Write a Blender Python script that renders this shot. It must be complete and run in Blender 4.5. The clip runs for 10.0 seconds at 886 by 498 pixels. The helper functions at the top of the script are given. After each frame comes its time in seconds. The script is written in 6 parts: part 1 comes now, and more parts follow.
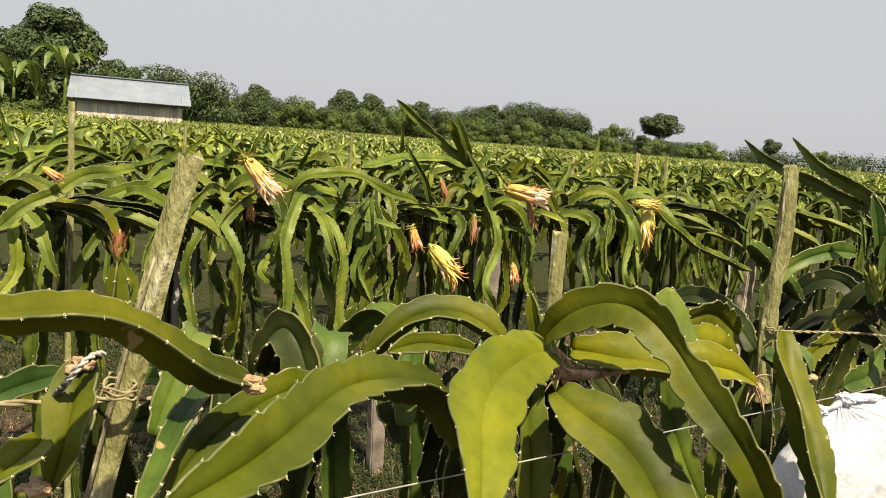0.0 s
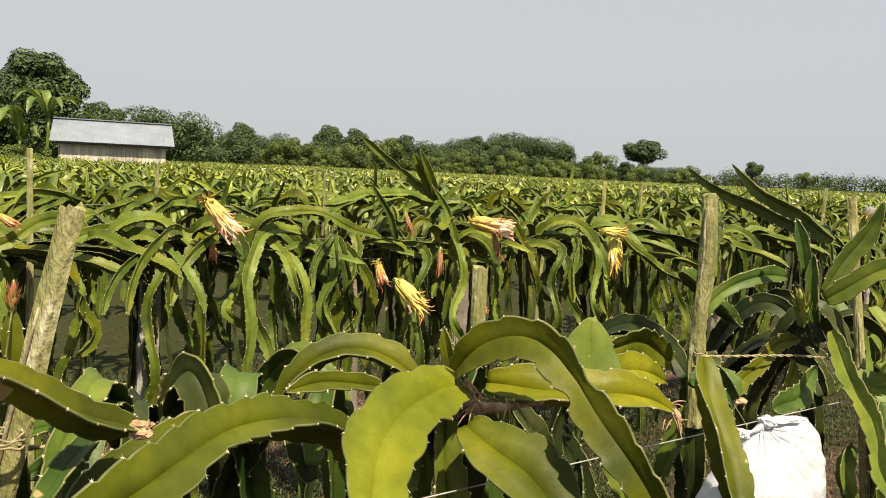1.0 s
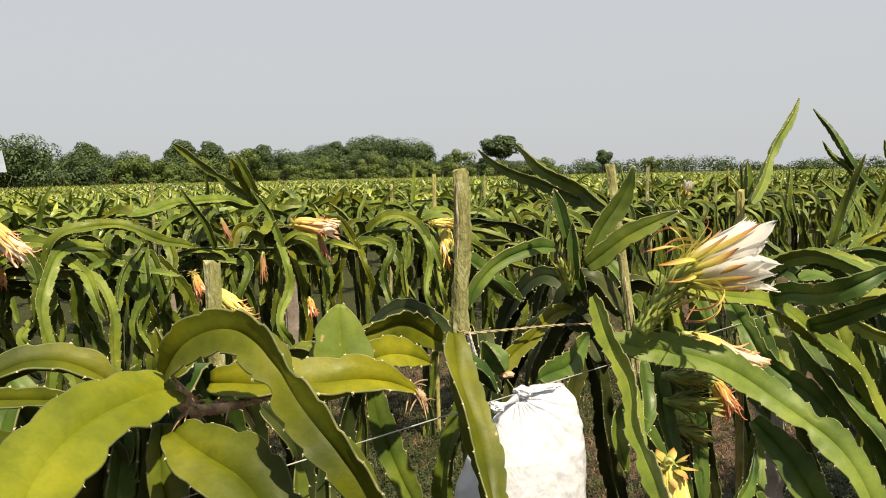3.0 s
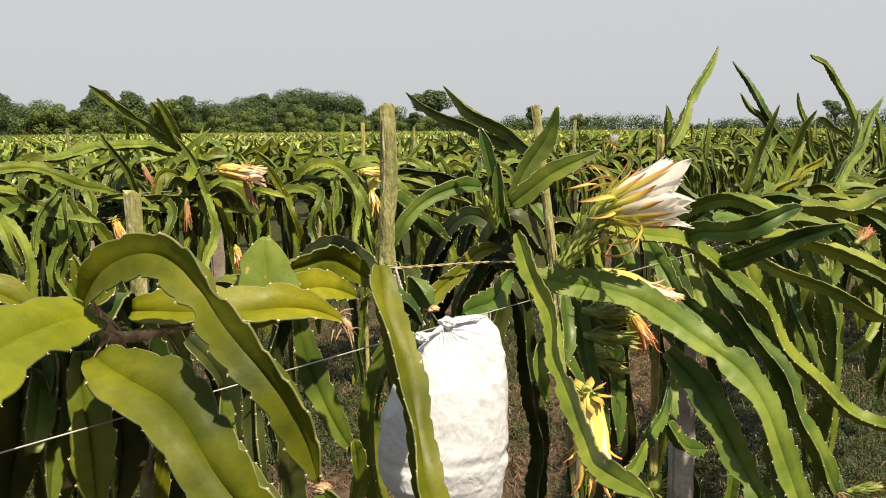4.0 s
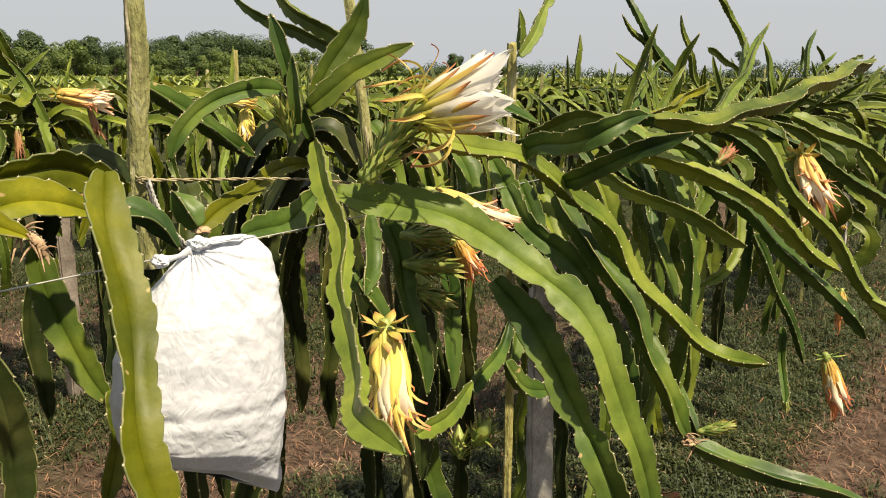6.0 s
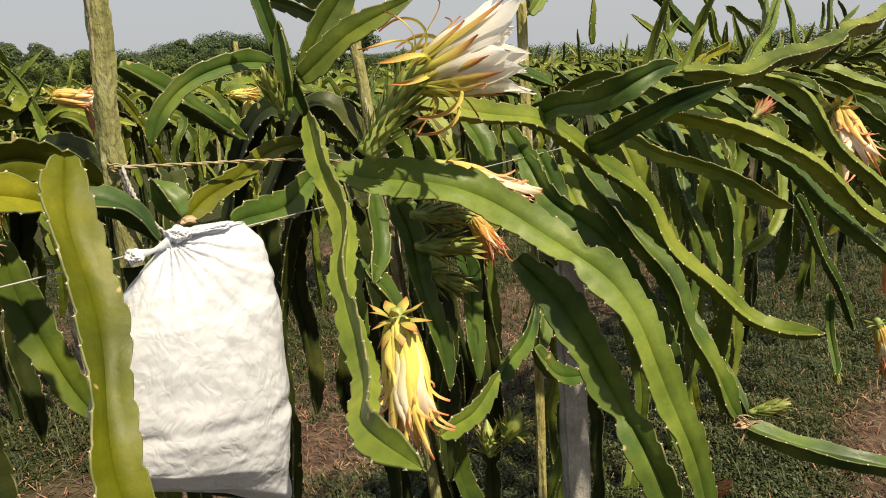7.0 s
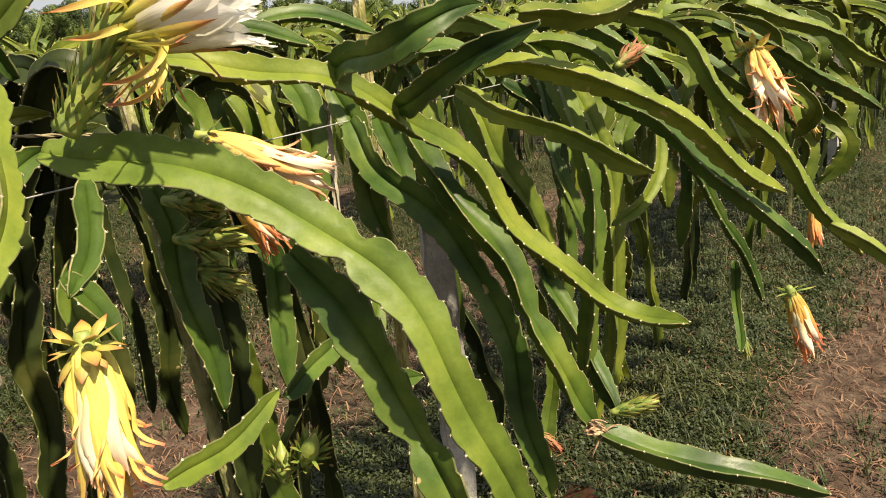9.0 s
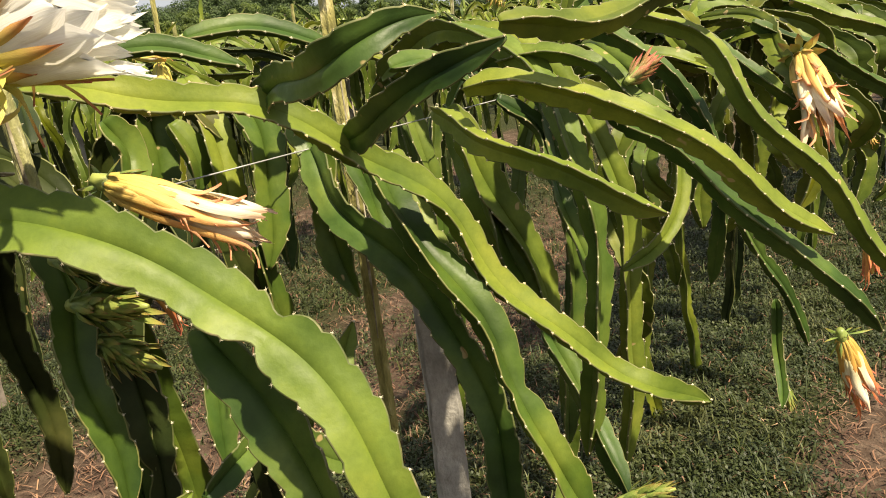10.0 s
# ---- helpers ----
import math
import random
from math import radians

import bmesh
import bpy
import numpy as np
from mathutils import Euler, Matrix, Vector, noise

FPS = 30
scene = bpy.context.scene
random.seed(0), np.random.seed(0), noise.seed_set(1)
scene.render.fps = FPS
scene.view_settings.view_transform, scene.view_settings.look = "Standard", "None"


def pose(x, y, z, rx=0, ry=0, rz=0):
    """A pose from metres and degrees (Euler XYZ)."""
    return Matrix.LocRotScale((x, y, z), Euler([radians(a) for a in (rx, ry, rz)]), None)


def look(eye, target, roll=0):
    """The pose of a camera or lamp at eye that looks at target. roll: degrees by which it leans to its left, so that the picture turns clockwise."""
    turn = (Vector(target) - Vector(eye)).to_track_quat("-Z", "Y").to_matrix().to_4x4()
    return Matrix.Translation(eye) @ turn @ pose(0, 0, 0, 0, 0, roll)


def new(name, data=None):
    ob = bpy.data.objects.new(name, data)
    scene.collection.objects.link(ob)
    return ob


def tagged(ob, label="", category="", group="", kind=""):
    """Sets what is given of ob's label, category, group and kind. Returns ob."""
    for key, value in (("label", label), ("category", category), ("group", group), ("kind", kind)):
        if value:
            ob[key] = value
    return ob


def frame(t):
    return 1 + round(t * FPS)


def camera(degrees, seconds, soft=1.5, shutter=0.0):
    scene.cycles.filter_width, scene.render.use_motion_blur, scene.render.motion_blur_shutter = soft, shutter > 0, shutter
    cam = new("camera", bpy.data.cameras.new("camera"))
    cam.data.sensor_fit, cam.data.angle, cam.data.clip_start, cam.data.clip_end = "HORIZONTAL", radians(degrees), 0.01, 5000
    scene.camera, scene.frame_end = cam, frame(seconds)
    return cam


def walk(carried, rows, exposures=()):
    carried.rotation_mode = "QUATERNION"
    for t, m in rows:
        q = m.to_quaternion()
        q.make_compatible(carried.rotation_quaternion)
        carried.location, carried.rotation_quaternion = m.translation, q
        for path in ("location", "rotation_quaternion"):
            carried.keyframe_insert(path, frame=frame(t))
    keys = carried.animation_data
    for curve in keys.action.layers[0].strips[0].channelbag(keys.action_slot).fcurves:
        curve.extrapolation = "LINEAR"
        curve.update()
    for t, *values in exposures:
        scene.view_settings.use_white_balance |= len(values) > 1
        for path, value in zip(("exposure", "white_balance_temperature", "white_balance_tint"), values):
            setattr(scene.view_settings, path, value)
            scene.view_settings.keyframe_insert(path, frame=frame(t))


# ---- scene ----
cam = camera(57.9, 10.0, 1.0)
PATH = [
    (0, (0.044, 0.029, 1.653), (0.046, 2.01, 1.378), 4.4),
    (0.5, (0.089, 0.0, 1.659), (0.113, 1.986, 1.419), 3.5),
    (1, (0.153, 0.01, 1.67), (0.178, 2.0, 1.475), 2.7),
    (1.5, (0.248, 0.028, 1.675), (0.372, 2.016, 1.5), 1.1),
    (2, (0.317, 0.043, 1.688), (0.579, 2.018, 1.515), -0.8),
    (2.2, (0.334, 0.046, 1.683), (0.64, 2.015, 1.51), -1.1),
    (3.3, (0.371, 0.045, 1.622), (0.745, 1.999, 1.425), -1.1),
    (3.5, (0.37, 0.034, 1.612), (0.78, 1.978, 1.381), -0.9),
    (4, (0.371, 0.026, 1.604), (0.885, 1.936, 1.309), -0.5),
    (4.5, (0.371, 0.032, 1.582), (0.978, 1.905, 1.233), -0.2),
    (5, (0.391, 0.052, 1.544), (1.074, 1.889, 1.145), 0.2),
    (5.5, (0.517, 0.118, 1.523), (1.202, 1.95, 1.106), 0.0),
    (6, (0.654, 0.181, 1.505), (1.344, 2.011, 1.084), 0.2),
    (6.2, (0.683, 0.192, 1.489), (1.372, 2.022, 1.072), -0.1),
    (7.3, (0.717, 0.355, 1.46), (1.39, 2.177, 0.985), -5.2),
    (7.5, (0.732, 0.38, 1.458), (1.465, 2.173, 0.959), -6.0),
    (8, (0.793, 0.414, 1.422), (1.606, 2.155, 0.869), -6.3),
    (8.5, (0.94, 0.434, 1.416), (1.718, 2.185, 0.841), -4.8),
    (9, (1.081, 0.436, 1.436), (1.732, 2.239, 0.862), -5.0),
    (9.5, (1.176, 0.495, 1.43), (1.713, 2.332, 0.85), -5.5),
    (10, (1.266, 0.619, 1.442), (1.808, 2.457, 0.87), -5.9),
]
walk(cam, [(t, look(eye, target, roll)) for t, eye, target, roll in PATH], [(0.0, 0.95), (3.5, 0.95), (5.0, 1.02), (5.5, 1.0), (6.2, 0.88), (7.3, 0.77), (7.6, 0.80), (8.0, 1.06), (8.5, 1.06), (9.0, 1.10), (10.0, 1.15)])

# ---------------------------------------------------------------- light
SUN_DIR = Vector((0.24, -0.48, 0.84)).normalized()
world = bpy.data.worlds.new("sky")
scene.world = world
world.use_nodes = True
wn = world.node_tree
wn.nodes.clear()
w_out = wn.nodes.new("ShaderNodeOutputWorld")
w_mix = wn.nodes.new("ShaderNodeMixShader")
w_sky = wn.nodes.new("ShaderNodeTexSky")
w_sky.sky_type = "NISHITA"
w_sky.sun_disc = False
w_sky.sun_elevation = math.asin(SUN_DIR.z)
w_sky.sun_rotation = math.atan2(SUN_DIR.x, SUN_DIR.y)
w_sky.dust_density = 4.0
w_sky.air_density = 1.2
w_b1 = wn.nodes.new("ShaderNodeBackground")
w_b1.inputs["Strength"].default_value = 0.06
w_b2 = wn.nodes.new("ShaderNodeBackground")
w_b2.inputs["Color"].default_value = (0.332, 0.340, 0.350, 1)
w_b2.inputs["Strength"].default_value = 1.0
w_mix.inputs[0].default_value = 0.88
wn.links.new(w_sky.outputs[0], w_b1.inputs["Color"])
wn.links.new(w_b1.outputs[0], w_mix.inputs[1])
wn.links.new(w_b2.outputs[0], w_mix.inputs[2])
wn.links.new(w_mix.outputs[0], w_out.inputs["Surface"])
sun_data = bpy.data.lights.new("sun", "SUN")
sun_data.energy = 5.0
sun_data.angle = radians(1.2)
sun_data.color = (1.0, 0.85, 0.61)
sun = new("sun", sun_data)
sun.matrix_world = look((0, 0, 30), Vector((0, 0, 30)) - SUN_DIR)

# ---------------------------------------------------------------- plan
ROW_ANGLE = radians(34.0)
U = Vector((math.cos(ROW_ANGLE), math.sin(ROW_ANGLE), 0))      # along a row
N = Vector((-math.sin(ROW_ANGLE), math.cos(ROW_ANGLE), 0))     # across the rows
ROW_N = [0.83 + 2.57 * k for k in range(60)]
WIRE_Z = 1.215
rng = random.Random(7)


def at_row(s, n, z=0.0):
    return U * s + N * n + Vector((0, 0, z))


# ---------------------------------------------------------------- materials
def material(name):
    m = bpy.data.materials.new(name)
    m.use_nodes = True
    nt = m.node_tree
    bsdf = nt.nodes["Principled BSDF"]
    return m, nt, bsdf


def node(nt, kind, **inputs):
    n = nt.nodes.new(kind)
    for key, value in inputs.items():
        n.inputs[key.replace("_", " ")].default_value = value
    return n


def ramp(nt, fac, stops):
    r = nt.nodes.new("ShaderNodeValToRGB")
    els = r.color_ramp.elements
    while len(els) < len(stops):
        els.new(0.5)
    for e, (p, c) in zip(els, stops):
        e.position = p
        e.color = (*c, 1)
    nt.links.new(fac, r.inputs[0])
    return r.outputs[0]


def mixed(nt, fac, a, b, blend="MIX"):
    m = nt.nodes.new("ShaderNodeMix")
    m.data_type, m.blend_type = "RGBA", blend
    for sock, v in ((m.inputs[0], fac), (m.inputs[6], a), (m.inputs[7], b)):
        if isinstance(v, (int, float)):
            sock.default_value = v
        elif isinstance(v, tuple):
            sock.default_value = (*v, 1)
        else:
            nt.links.new(v, sock)
    return m.outputs[2]


def noise_fac(nt, scale, detail=4.0, rough=0.55, coord="Object", stretch=None):
    tc = nt.nodes.new("ShaderNodeTexCoord")
    src = tc.outputs[coord]
    if stretch:
        mp = nt.nodes.new("ShaderNodeMapping")
        mp.inputs["Scale"].default_value = stretch
        nt.links.new(src, mp.inputs[0])
        src = mp.outputs[0]
    t = node(nt, "ShaderNodeTexNoise", Scale=scale, Detail=detail, Roughness=rough)
    nt.links.new(src, t.inputs["Vector"])
    return t.outputs[0]


def bump(nt, bsdf, height, strength, distance):
    b = node(nt, "ShaderNodeBump", Strength=strength, Distance=distance)
    nt.links.new(height, b.inputs["Height"])
    nt.links.new(b.outputs[0], bsdf.inputs["Normal"])


def surface(name, stops, scale=6.0, rough=0.8, fine=60.0, fine_mix=0.35, bumps=0.3, distance=0.004, vary=0.0,
            metal=0.0, stretch=None, coord="Object", sheen=0.5, translucent=0.0, island=False):
    """A two-scale noise material; vary shifts its brightness from object to object."""
    m, nt, b = material(name)
    col = ramp(nt, noise_fac(nt, scale, stretch=stretch, coord=coord), stops)
    f = noise_fac(nt, fine, 3.0, 0.6, stretch=stretch, coord=coord)
    col = mixed(nt, fine_mix, col, ramp(nt, f, [(0.3, (0.55, 0.55, 0.55)), (0.7, (1.0, 1.0, 1.0))]), "MULTIPLY")
    if vary:
        if island:
            r = nt.nodes.new("ShaderNodeNewGeometry").outputs["Random Per Island"]
        else:
            r = nt.nodes.new("ShaderNodeObjectInfo").outputs["Random"]
        lo, hi = 1 - vary, 1 + vary
        col = mixed(nt, 1.0, col, ramp(nt, r, [(0.0, (lo, lo * 1.02, lo * 0.95)), (0.5, (1, 1, 1)), (1.0, (hi * 1.08, hi, hi * 0.8))]), "MULTIPLY")
    nt.links.new(col, b.inputs["Base Color"])
    b.inputs["Roughness"].default_value = rough
    b.inputs["Metallic"].default_value = metal
    b.inputs["Specular IOR Level"].default_value = sheen
    if bumps:
        bump(nt, b, f, bumps, distance)
    if translucent:
        out = nt.nodes["Material Output"]
        tr = nt.nodes.new("ShaderNodeBsdfTranslucent")
        nt.links.new(col, tr.inputs["Color"])
        mx = nt.nodes.new("ShaderNodeMixShader")
        mx.inputs[0].default_value = translucent
        nt.links.new(b.outputs[0], mx.inputs[1])
        nt.links.new(tr.outputs[0], mx.inputs[2])
        nt.links.new(mx.outputs[0], out.inputs["Surface"])
    return m


def stem_material(name, deep, mid, pale, rough):
    """Waxy cactus skin: mottled green, yellow blotches, a few corky scars, fine relief."""
    m, nt, b = material(name)
    info = nt.nodes.new("ShaderNodeObjectInfo").outputs["Random"]
    big = noise_fac(nt, 7.0, 3.0, 0.5)
    col = ramp(nt, big, [(0.30, deep), (0.52, mid), (0.75, pale)])
    blotch = noise_fac(nt, 30.0, 5.0, 0.7)
    col = mixed(nt, 0.55, col, ramp(nt, blotch, [(0.30, (0.55, 0.62, 0.55)), (0.55, (1, 1, 1)), (0.75, (1.30, 1.18, 0.85))]), "MULTIPLY")
    col = mixed(nt, 1.0, col, ramp(nt, info, [(0.0, (0.86, 0.93, 0.92)), (0.45, (1.02, 1.02, 1.0)), (1.0, (1.24, 1.14, 0.86))]), "MULTIPLY")
    fine = noise_fac(nt, 160.0, 3.0, 0.65)
    col = mixed(nt, 0.22, col, ramp(nt, fine, [(0.3, (0.5, 0.55, 0.4)), (0.7, (1, 1, 1))]), "MULTIPLY")
    scar = ramp(nt, noise_fac(nt, 26.0, 2.0, 0.4), [(0.735, (0, 0, 0)), (0.755, (1, 1, 1))])
    col = mixed(nt, scar, col, (0.30, 0.23, 0.10))
    nt.links.new(col, b.inputs["Base Color"])
    r = ramp(nt, noise_fac(nt, 18.0, 3.0), [(0.3, (rough - 0.06,) * 3), (0.7, (rough + 0.14,) * 3)])
    nt.links.new(r, b.inputs["Roughness"])
    b.inputs["Specular IOR Level"].default_value = 0.20
    bump(nt, b, noise_fac(nt, 42.0, 4.0, 0.6), 0.25, 0.004)
    return m


STEM_GREEN = stem_material("stem_green", (0.026, 0.046, 0.006), (0.076, 0.106, 0.013), (0.150, 0.172, 0.022), 0.44)
STEM_OLIVE = stem_material("stem_olive", (0.034, 0.046, 0.001), (0.074, 0.085, 0.002), (0.128, 0.130, 0.004), 0.50)
STEM_FRESH = stem_material("stem_fresh_green", (0.016, 0.036, 0.008), (0.050, 0.090, 0.016), (0.120, 0.162, 0.030), 0.42)
# stem skin with the shade inside the plants put into its colour
STEM_SHADED = stem_material("stem_shaded", (0.010, 0.017, 0.005), (0.026, 0.038, 0.009), (0.068, 0.072, 0.022), 0.5)
STEM_YELLOW = stem_material("stem_yellowish", (0.075, 0.090, 0.003), (0.132, 0.142, 0.005), (0.200, 0.198, 0.010), 0.5)
STEM_LIGHT = stem_material("stem_light", (0.058, 0.094, 0.014), (0.116, 0.158, 0.023), (0.190, 0.222, 0.038), 0.48)
RIM = surface("corky_rim", [(0.38, (0.062, 0.082, 0.015)), (0.58, (0.12, 0.13, 0.042)), (0.76, (0.30, 0.25, 0.14))], 34, 0.65, 160, 0.3, 0.0, vary=0.15)
AREOLE = surface("areole", [(0.35, (0.36, 0.32, 0.21)), (0.65, (0.62, 0.57, 0.44))], 200, 0.9, 600, 0.3, 0.0, vary=0.2)
WOODY = surface("dry_woody_tissue", [(0.35, (0.22, 0.13, 0.07)), (0.65, (0.50, 0.36, 0.22))], 40, 0.9, 160, 0.5, 0.5, 0.003)
BARK_STAKE = surface("weathered_stake", [(0.30, (0.13, 0.13, 0.045)), (0.46, (0.25, 0.245, 0.09)), (0.60, (0.34, 0.33, 0.15)), (0.68, (0.50, 0.48, 0.34))],
                     26, 0.9, 90, 0.7, 1.0, 0.006, vary=0.2, stretch=(1.6, 1.6, 0.55))
BARK_SLIVER = surface("grey_bark", [(0.35, (0.16, 0.13, 0.07)), (0.65, (0.42, 0.38, 0.27))], 30, 0.9, 120, 0.6, 0.5, 0.003)
CONCRETE = surface("rough_concrete", [(0.3, (0.20, 0.19, 0.175)), (0.5, (0.36, 0.345, 0.325)), (0.72, (0.54, 0.52, 0.49))],
                   9, 0.92, 90, 0.5, 0.7, 0.004, vary=0.1)
WIRE = surface("galvanised_wire", [(0.4, (0.30, 0.30, 0.29)), (0.6, (0.46, 0.46, 0.45))], 20, 0.55, 80, 0.2, 0.0, metal=0.4)
ROPE = surface("twisted_rope", [(0.35, (0.20, 0.165, 0.085)), (0.65, (0.38, 0.33, 0.20))], 90, 0.9, 300, 0.4, 0.4, 0.001)
CORD_DARK = surface("dark_cord", [(0.4, (0.03, 0.03, 0.03)), (0.6, (0.09, 0.09, 0.085))], 200, 0.8, 400, 0.3, 0.0)
CORD_PALE = surface("pale_cord", [(0.4, (0.28, 0.28, 0.26)), (0.6, (0.46, 0.45, 0.42))], 200, 0.8, 400, 0.3, 0.0)


def petal_material(name, stops, rough=0.55, translucent=0.22):
    """Petal colour from base (0) to tip (1) along the petal, with fine veins."""
    m, nt, b = material(name)
    uv = nt.nodes.new("ShaderNodeUVMap")
    sep = nt.nodes.new("ShaderNodeSeparateXYZ")
    nt.links.new(uv.outputs[0], sep.inputs[0])
    info = nt.nodes.new("ShaderNodeObjectInfo").outputs["Random"]
    col = ramp(nt, sep.outputs[1], stops)
    mp = nt.nodes.new("ShaderNodeMapping")
    mp.inputs["Scale"].default_value = (24, 1.2, 1)
    nt.links.new(uv.outputs[0], mp.inputs[0])
    t = node(nt, "ShaderNodeTexNoise", Scale=1.0, Detail=3.0)
    nt.links.new(mp.outputs[0], t.inputs["Vector"])
    col = mixed(nt, 0.32, col, ramp(nt, t.outputs[0], [(0.3, (0.62, 0.58, 0.45)), (0.65, (1, 1, 1))]), "MULTIPLY")
    col = mixed(nt, 1.0, col, ramp(nt, info, [(0.0, (0.90, 0.89, 0.86)), (0.6, (1, 1, 1))]), "MULTIPLY")
    nt.links.new(col, b.inputs["Base Color"])
    b.inputs["Roughness"].default_value = rough
    tr = nt.nodes.new("ShaderNodeBsdfTranslucent")
    nt.links.new(col, tr.inputs["Color"])
    mx = nt.nodes.new("ShaderNodeMixShader")
    mx.inputs[0].default_value = translucent
    nt.links.new(b.outputs[0], mx.inputs[1])
    nt.links.new(tr.outputs[0], mx.inputs[2])
    nt.links.new(mx.outputs[0], nt.nodes["Material Output"].inputs["Surface"])
    bump(nt, b, t.outputs[0], 0.4, 0.002)
    return m


PETAL_WHITE = petal_material("petal_white", [(0.0, (0.62, 0.58, 0.14)), (0.22, (0.82, 0.76, 0.44)), (0.45, (0.90, 0.88, 0.80)), (1.0, (0.93, 0.93, 0.92))], 0.5, 0.45)
PETAL_LIMP = petal_material("petal_limp", [(0.0, (0.70, 0.60, 0.20)), (0.4, (0.86, 0.80, 0.50)), (0.8, (0.90, 0.82, 0.66)), (1.0, (0.80, 0.52, 0.34))], 0.5, 0.3)
SEPAL = petal_material("sepal_yellow", [(0.0, (0.44, 0.46, 0.07)), (0.35, (0.60, 0.54, 0.11)), (0.65, (0.58, 0.42, 0.10)), (0.85, (0.52, 0.25, 0.08)), (1.0, (0.34, 0.10, 0.06))], 0.45, 0.3)
BRACT_GOLD = petal_material("bract_gold", [(0.0, (0.30, 0.31, 0.06)), (0.5, (0.44, 0.37, 0.08)), (0.85, (0.40, 0.22, 0.06)), (1.0, (0.30, 0.08, 0.04))], 0.5, 0.15)
WITHER = petal_material("withered_petal", [(0.0, (0.66, 0.60, 0.13)), (0.4, (0.80, 0.70, 0.16)), (0.72, (0.82, 0.64, 0.15)), (0.90, (0.78, 0.46, 0.14)), (1.0, (0.56, 0.15, 0.09))])
WITHER_ORANGE = petal_material("withered_petal_orange", [(0.0, (0.60, 0.44, 0.10)), (0.45, (0.70, 0.40, 0.09)), (0.8, (0.62, 0.22, 0.08)), (1.0, (0.45, 0.13, 0.08))])
WITHER_PINK = petal_material("withered_petal_pink", [(0.0, (0.58, 0.46, 0.10)), (0.4, (0.78, 0.52, 0.14)), (0.7, (0.78, 0.44, 0.15)), (0.9, (0.76, 0.40, 0.22)), (1.0, (0.70, 0.26, 0.13))])
WITHER_BROWN = petal_material("withered_petal_brown", [(0.0, (0.30, 0.20, 0.07)), (0.5, (0.40, 0.22, 0.09)), (1.0, (0.34, 0.13, 0.07))])
BRACT = petal_material("bract_green", [(0.0, (0.10, 0.17, 0.04)), (0.5, (0.20, 0.27, 0.05)), (0.85, (0.30, 0.26, 0.06)), (1.0, (0.22, 0.09, 0.04))], 0.5, 0.1)
BUD_RED = petal_material("bud_red", [(0.0, (0.18, 0.20, 0.05)), (0.45, (0.32, 0.18, 0.06)), (1.0, (0.42, 0.07, 0.06))], 0.5, 0.1)
GREEN_TUBE = surface("flower_tube", [(0.35, (0.16, 0.22, 0.05)), (0.65, (0.28, 0.32, 0.07))], 40, 0.5, 140, 0.25, 0.3, 0.002)


# ---------------------------------------------------------------- mesh helpers
def mesh_of(name, verts, faces, mats, index=None, smooth=True, uv=None):
    me = bpy.data.meshes.new(name)
    me.from_pydata([tuple(v) for v in verts], [], [tuple(f) for f in faces])
    for m in mats:
        me.materials.append(m)
    if index is not None:
        me.polygons.foreach_set("material_index", np.asarray(index, dtype=np.int32))
    if smooth:
        me.polygons.foreach_set("use_smooth", np.ones(len(me.polygons), dtype=bool))
    if uv is not None:
        layer = me.uv_layers.new(name="UVMap")
        vi = np.empty(len(me.loops), dtype=np.int32)
        me.loops.foreach_get("vertex_index", vi)
        layer.data.foreach_set("uv", np.asarray(uv, dtype=np.float32)[vi].ravel())
    me.update()
    return me


def piece(name, me, parent=None, label="", m=None):
    """Links a mesh as one object under a thing or a part."""
    ob = new(name, me)
    if parent is not None:
        ob.parent = parent
    if m is not None:
        ob.matrix_basis = m
    if label:
        tagged(ob, label)
    return ob


def part(name, bm, mat, parent, label="", smooth=False):
    """Links a bmesh as one mesh object under a thing or a part."""
    me = bpy.data.meshes.new(name)
    bm.to_mesh(me)
    bm.free()
    me.materials.append(mat)
    if smooth:
        me.polygons.foreach_set("use_smooth", np.ones(len(me.polygons), dtype=bool))
    return piece(name, me, parent, label)


def thing(name, place, label, category, group="", kind=""):
    ob = new(name)
    ob.empty_display_size = 0.1
    ob.location = place
    return tagged(ob, label, category, group, kind)


def spline(pts, n):
    """A natural cubic through the points, n even steps along it."""
    p = np.array([tuple(q) for q in pts], float)
    if len(p) == 2:
        p = np.array([p[0], p.mean(0), p[1]])
    d = np.r_[0, np.cumsum(np.linalg.norm(np.diff(p, axis=0), axis=1) ** 0.7)]
    k = len(p)
    a = np.zeros((k, k))
    b = np.zeros((k, 3))
    a[0, 0] = a[-1, -1] = 1
    for i in range(1, k - 1):
        h0, h1 = d[i] - d[i - 1], d[i + 1] - d[i]
        a[i, i - 1:i + 2] = h0, 2 * (h0 + h1), h1
        b[i] = 6 * ((p[i + 1] - p[i]) / h1 - (p[i] - p[i - 1]) / h0)
    mm = np.linalg.solve(a, b)

    def at(x):
        j = np.clip(np.searchsorted(d, x) - 1, 0, k - 2)
        h = (d[j + 1] - d[j])[:, None]
        l, r = (d[j + 1] - x)[:, None], (x - d[j])[:, None]
        return mm[j] * l ** 3 / (6 * h) + mm[j + 1] * r ** 3 / (6 * h) + (p[j] / h - mm[j] * h / 6) * l + (p[j + 1] / h - mm[j + 1] * h / 6) * r

    fine = at(np.linspace(0, d[-1], 240))
    arc = np.r_[0, np.cumsum(np.linalg.norm(np.diff(fine, axis=0), axis=1))]
    even = np.linspace(0, arc[-1], n)
    return np.stack([np.interp(even, arc, fine[:, c]) for c in range(3)], 1), arc[-1]


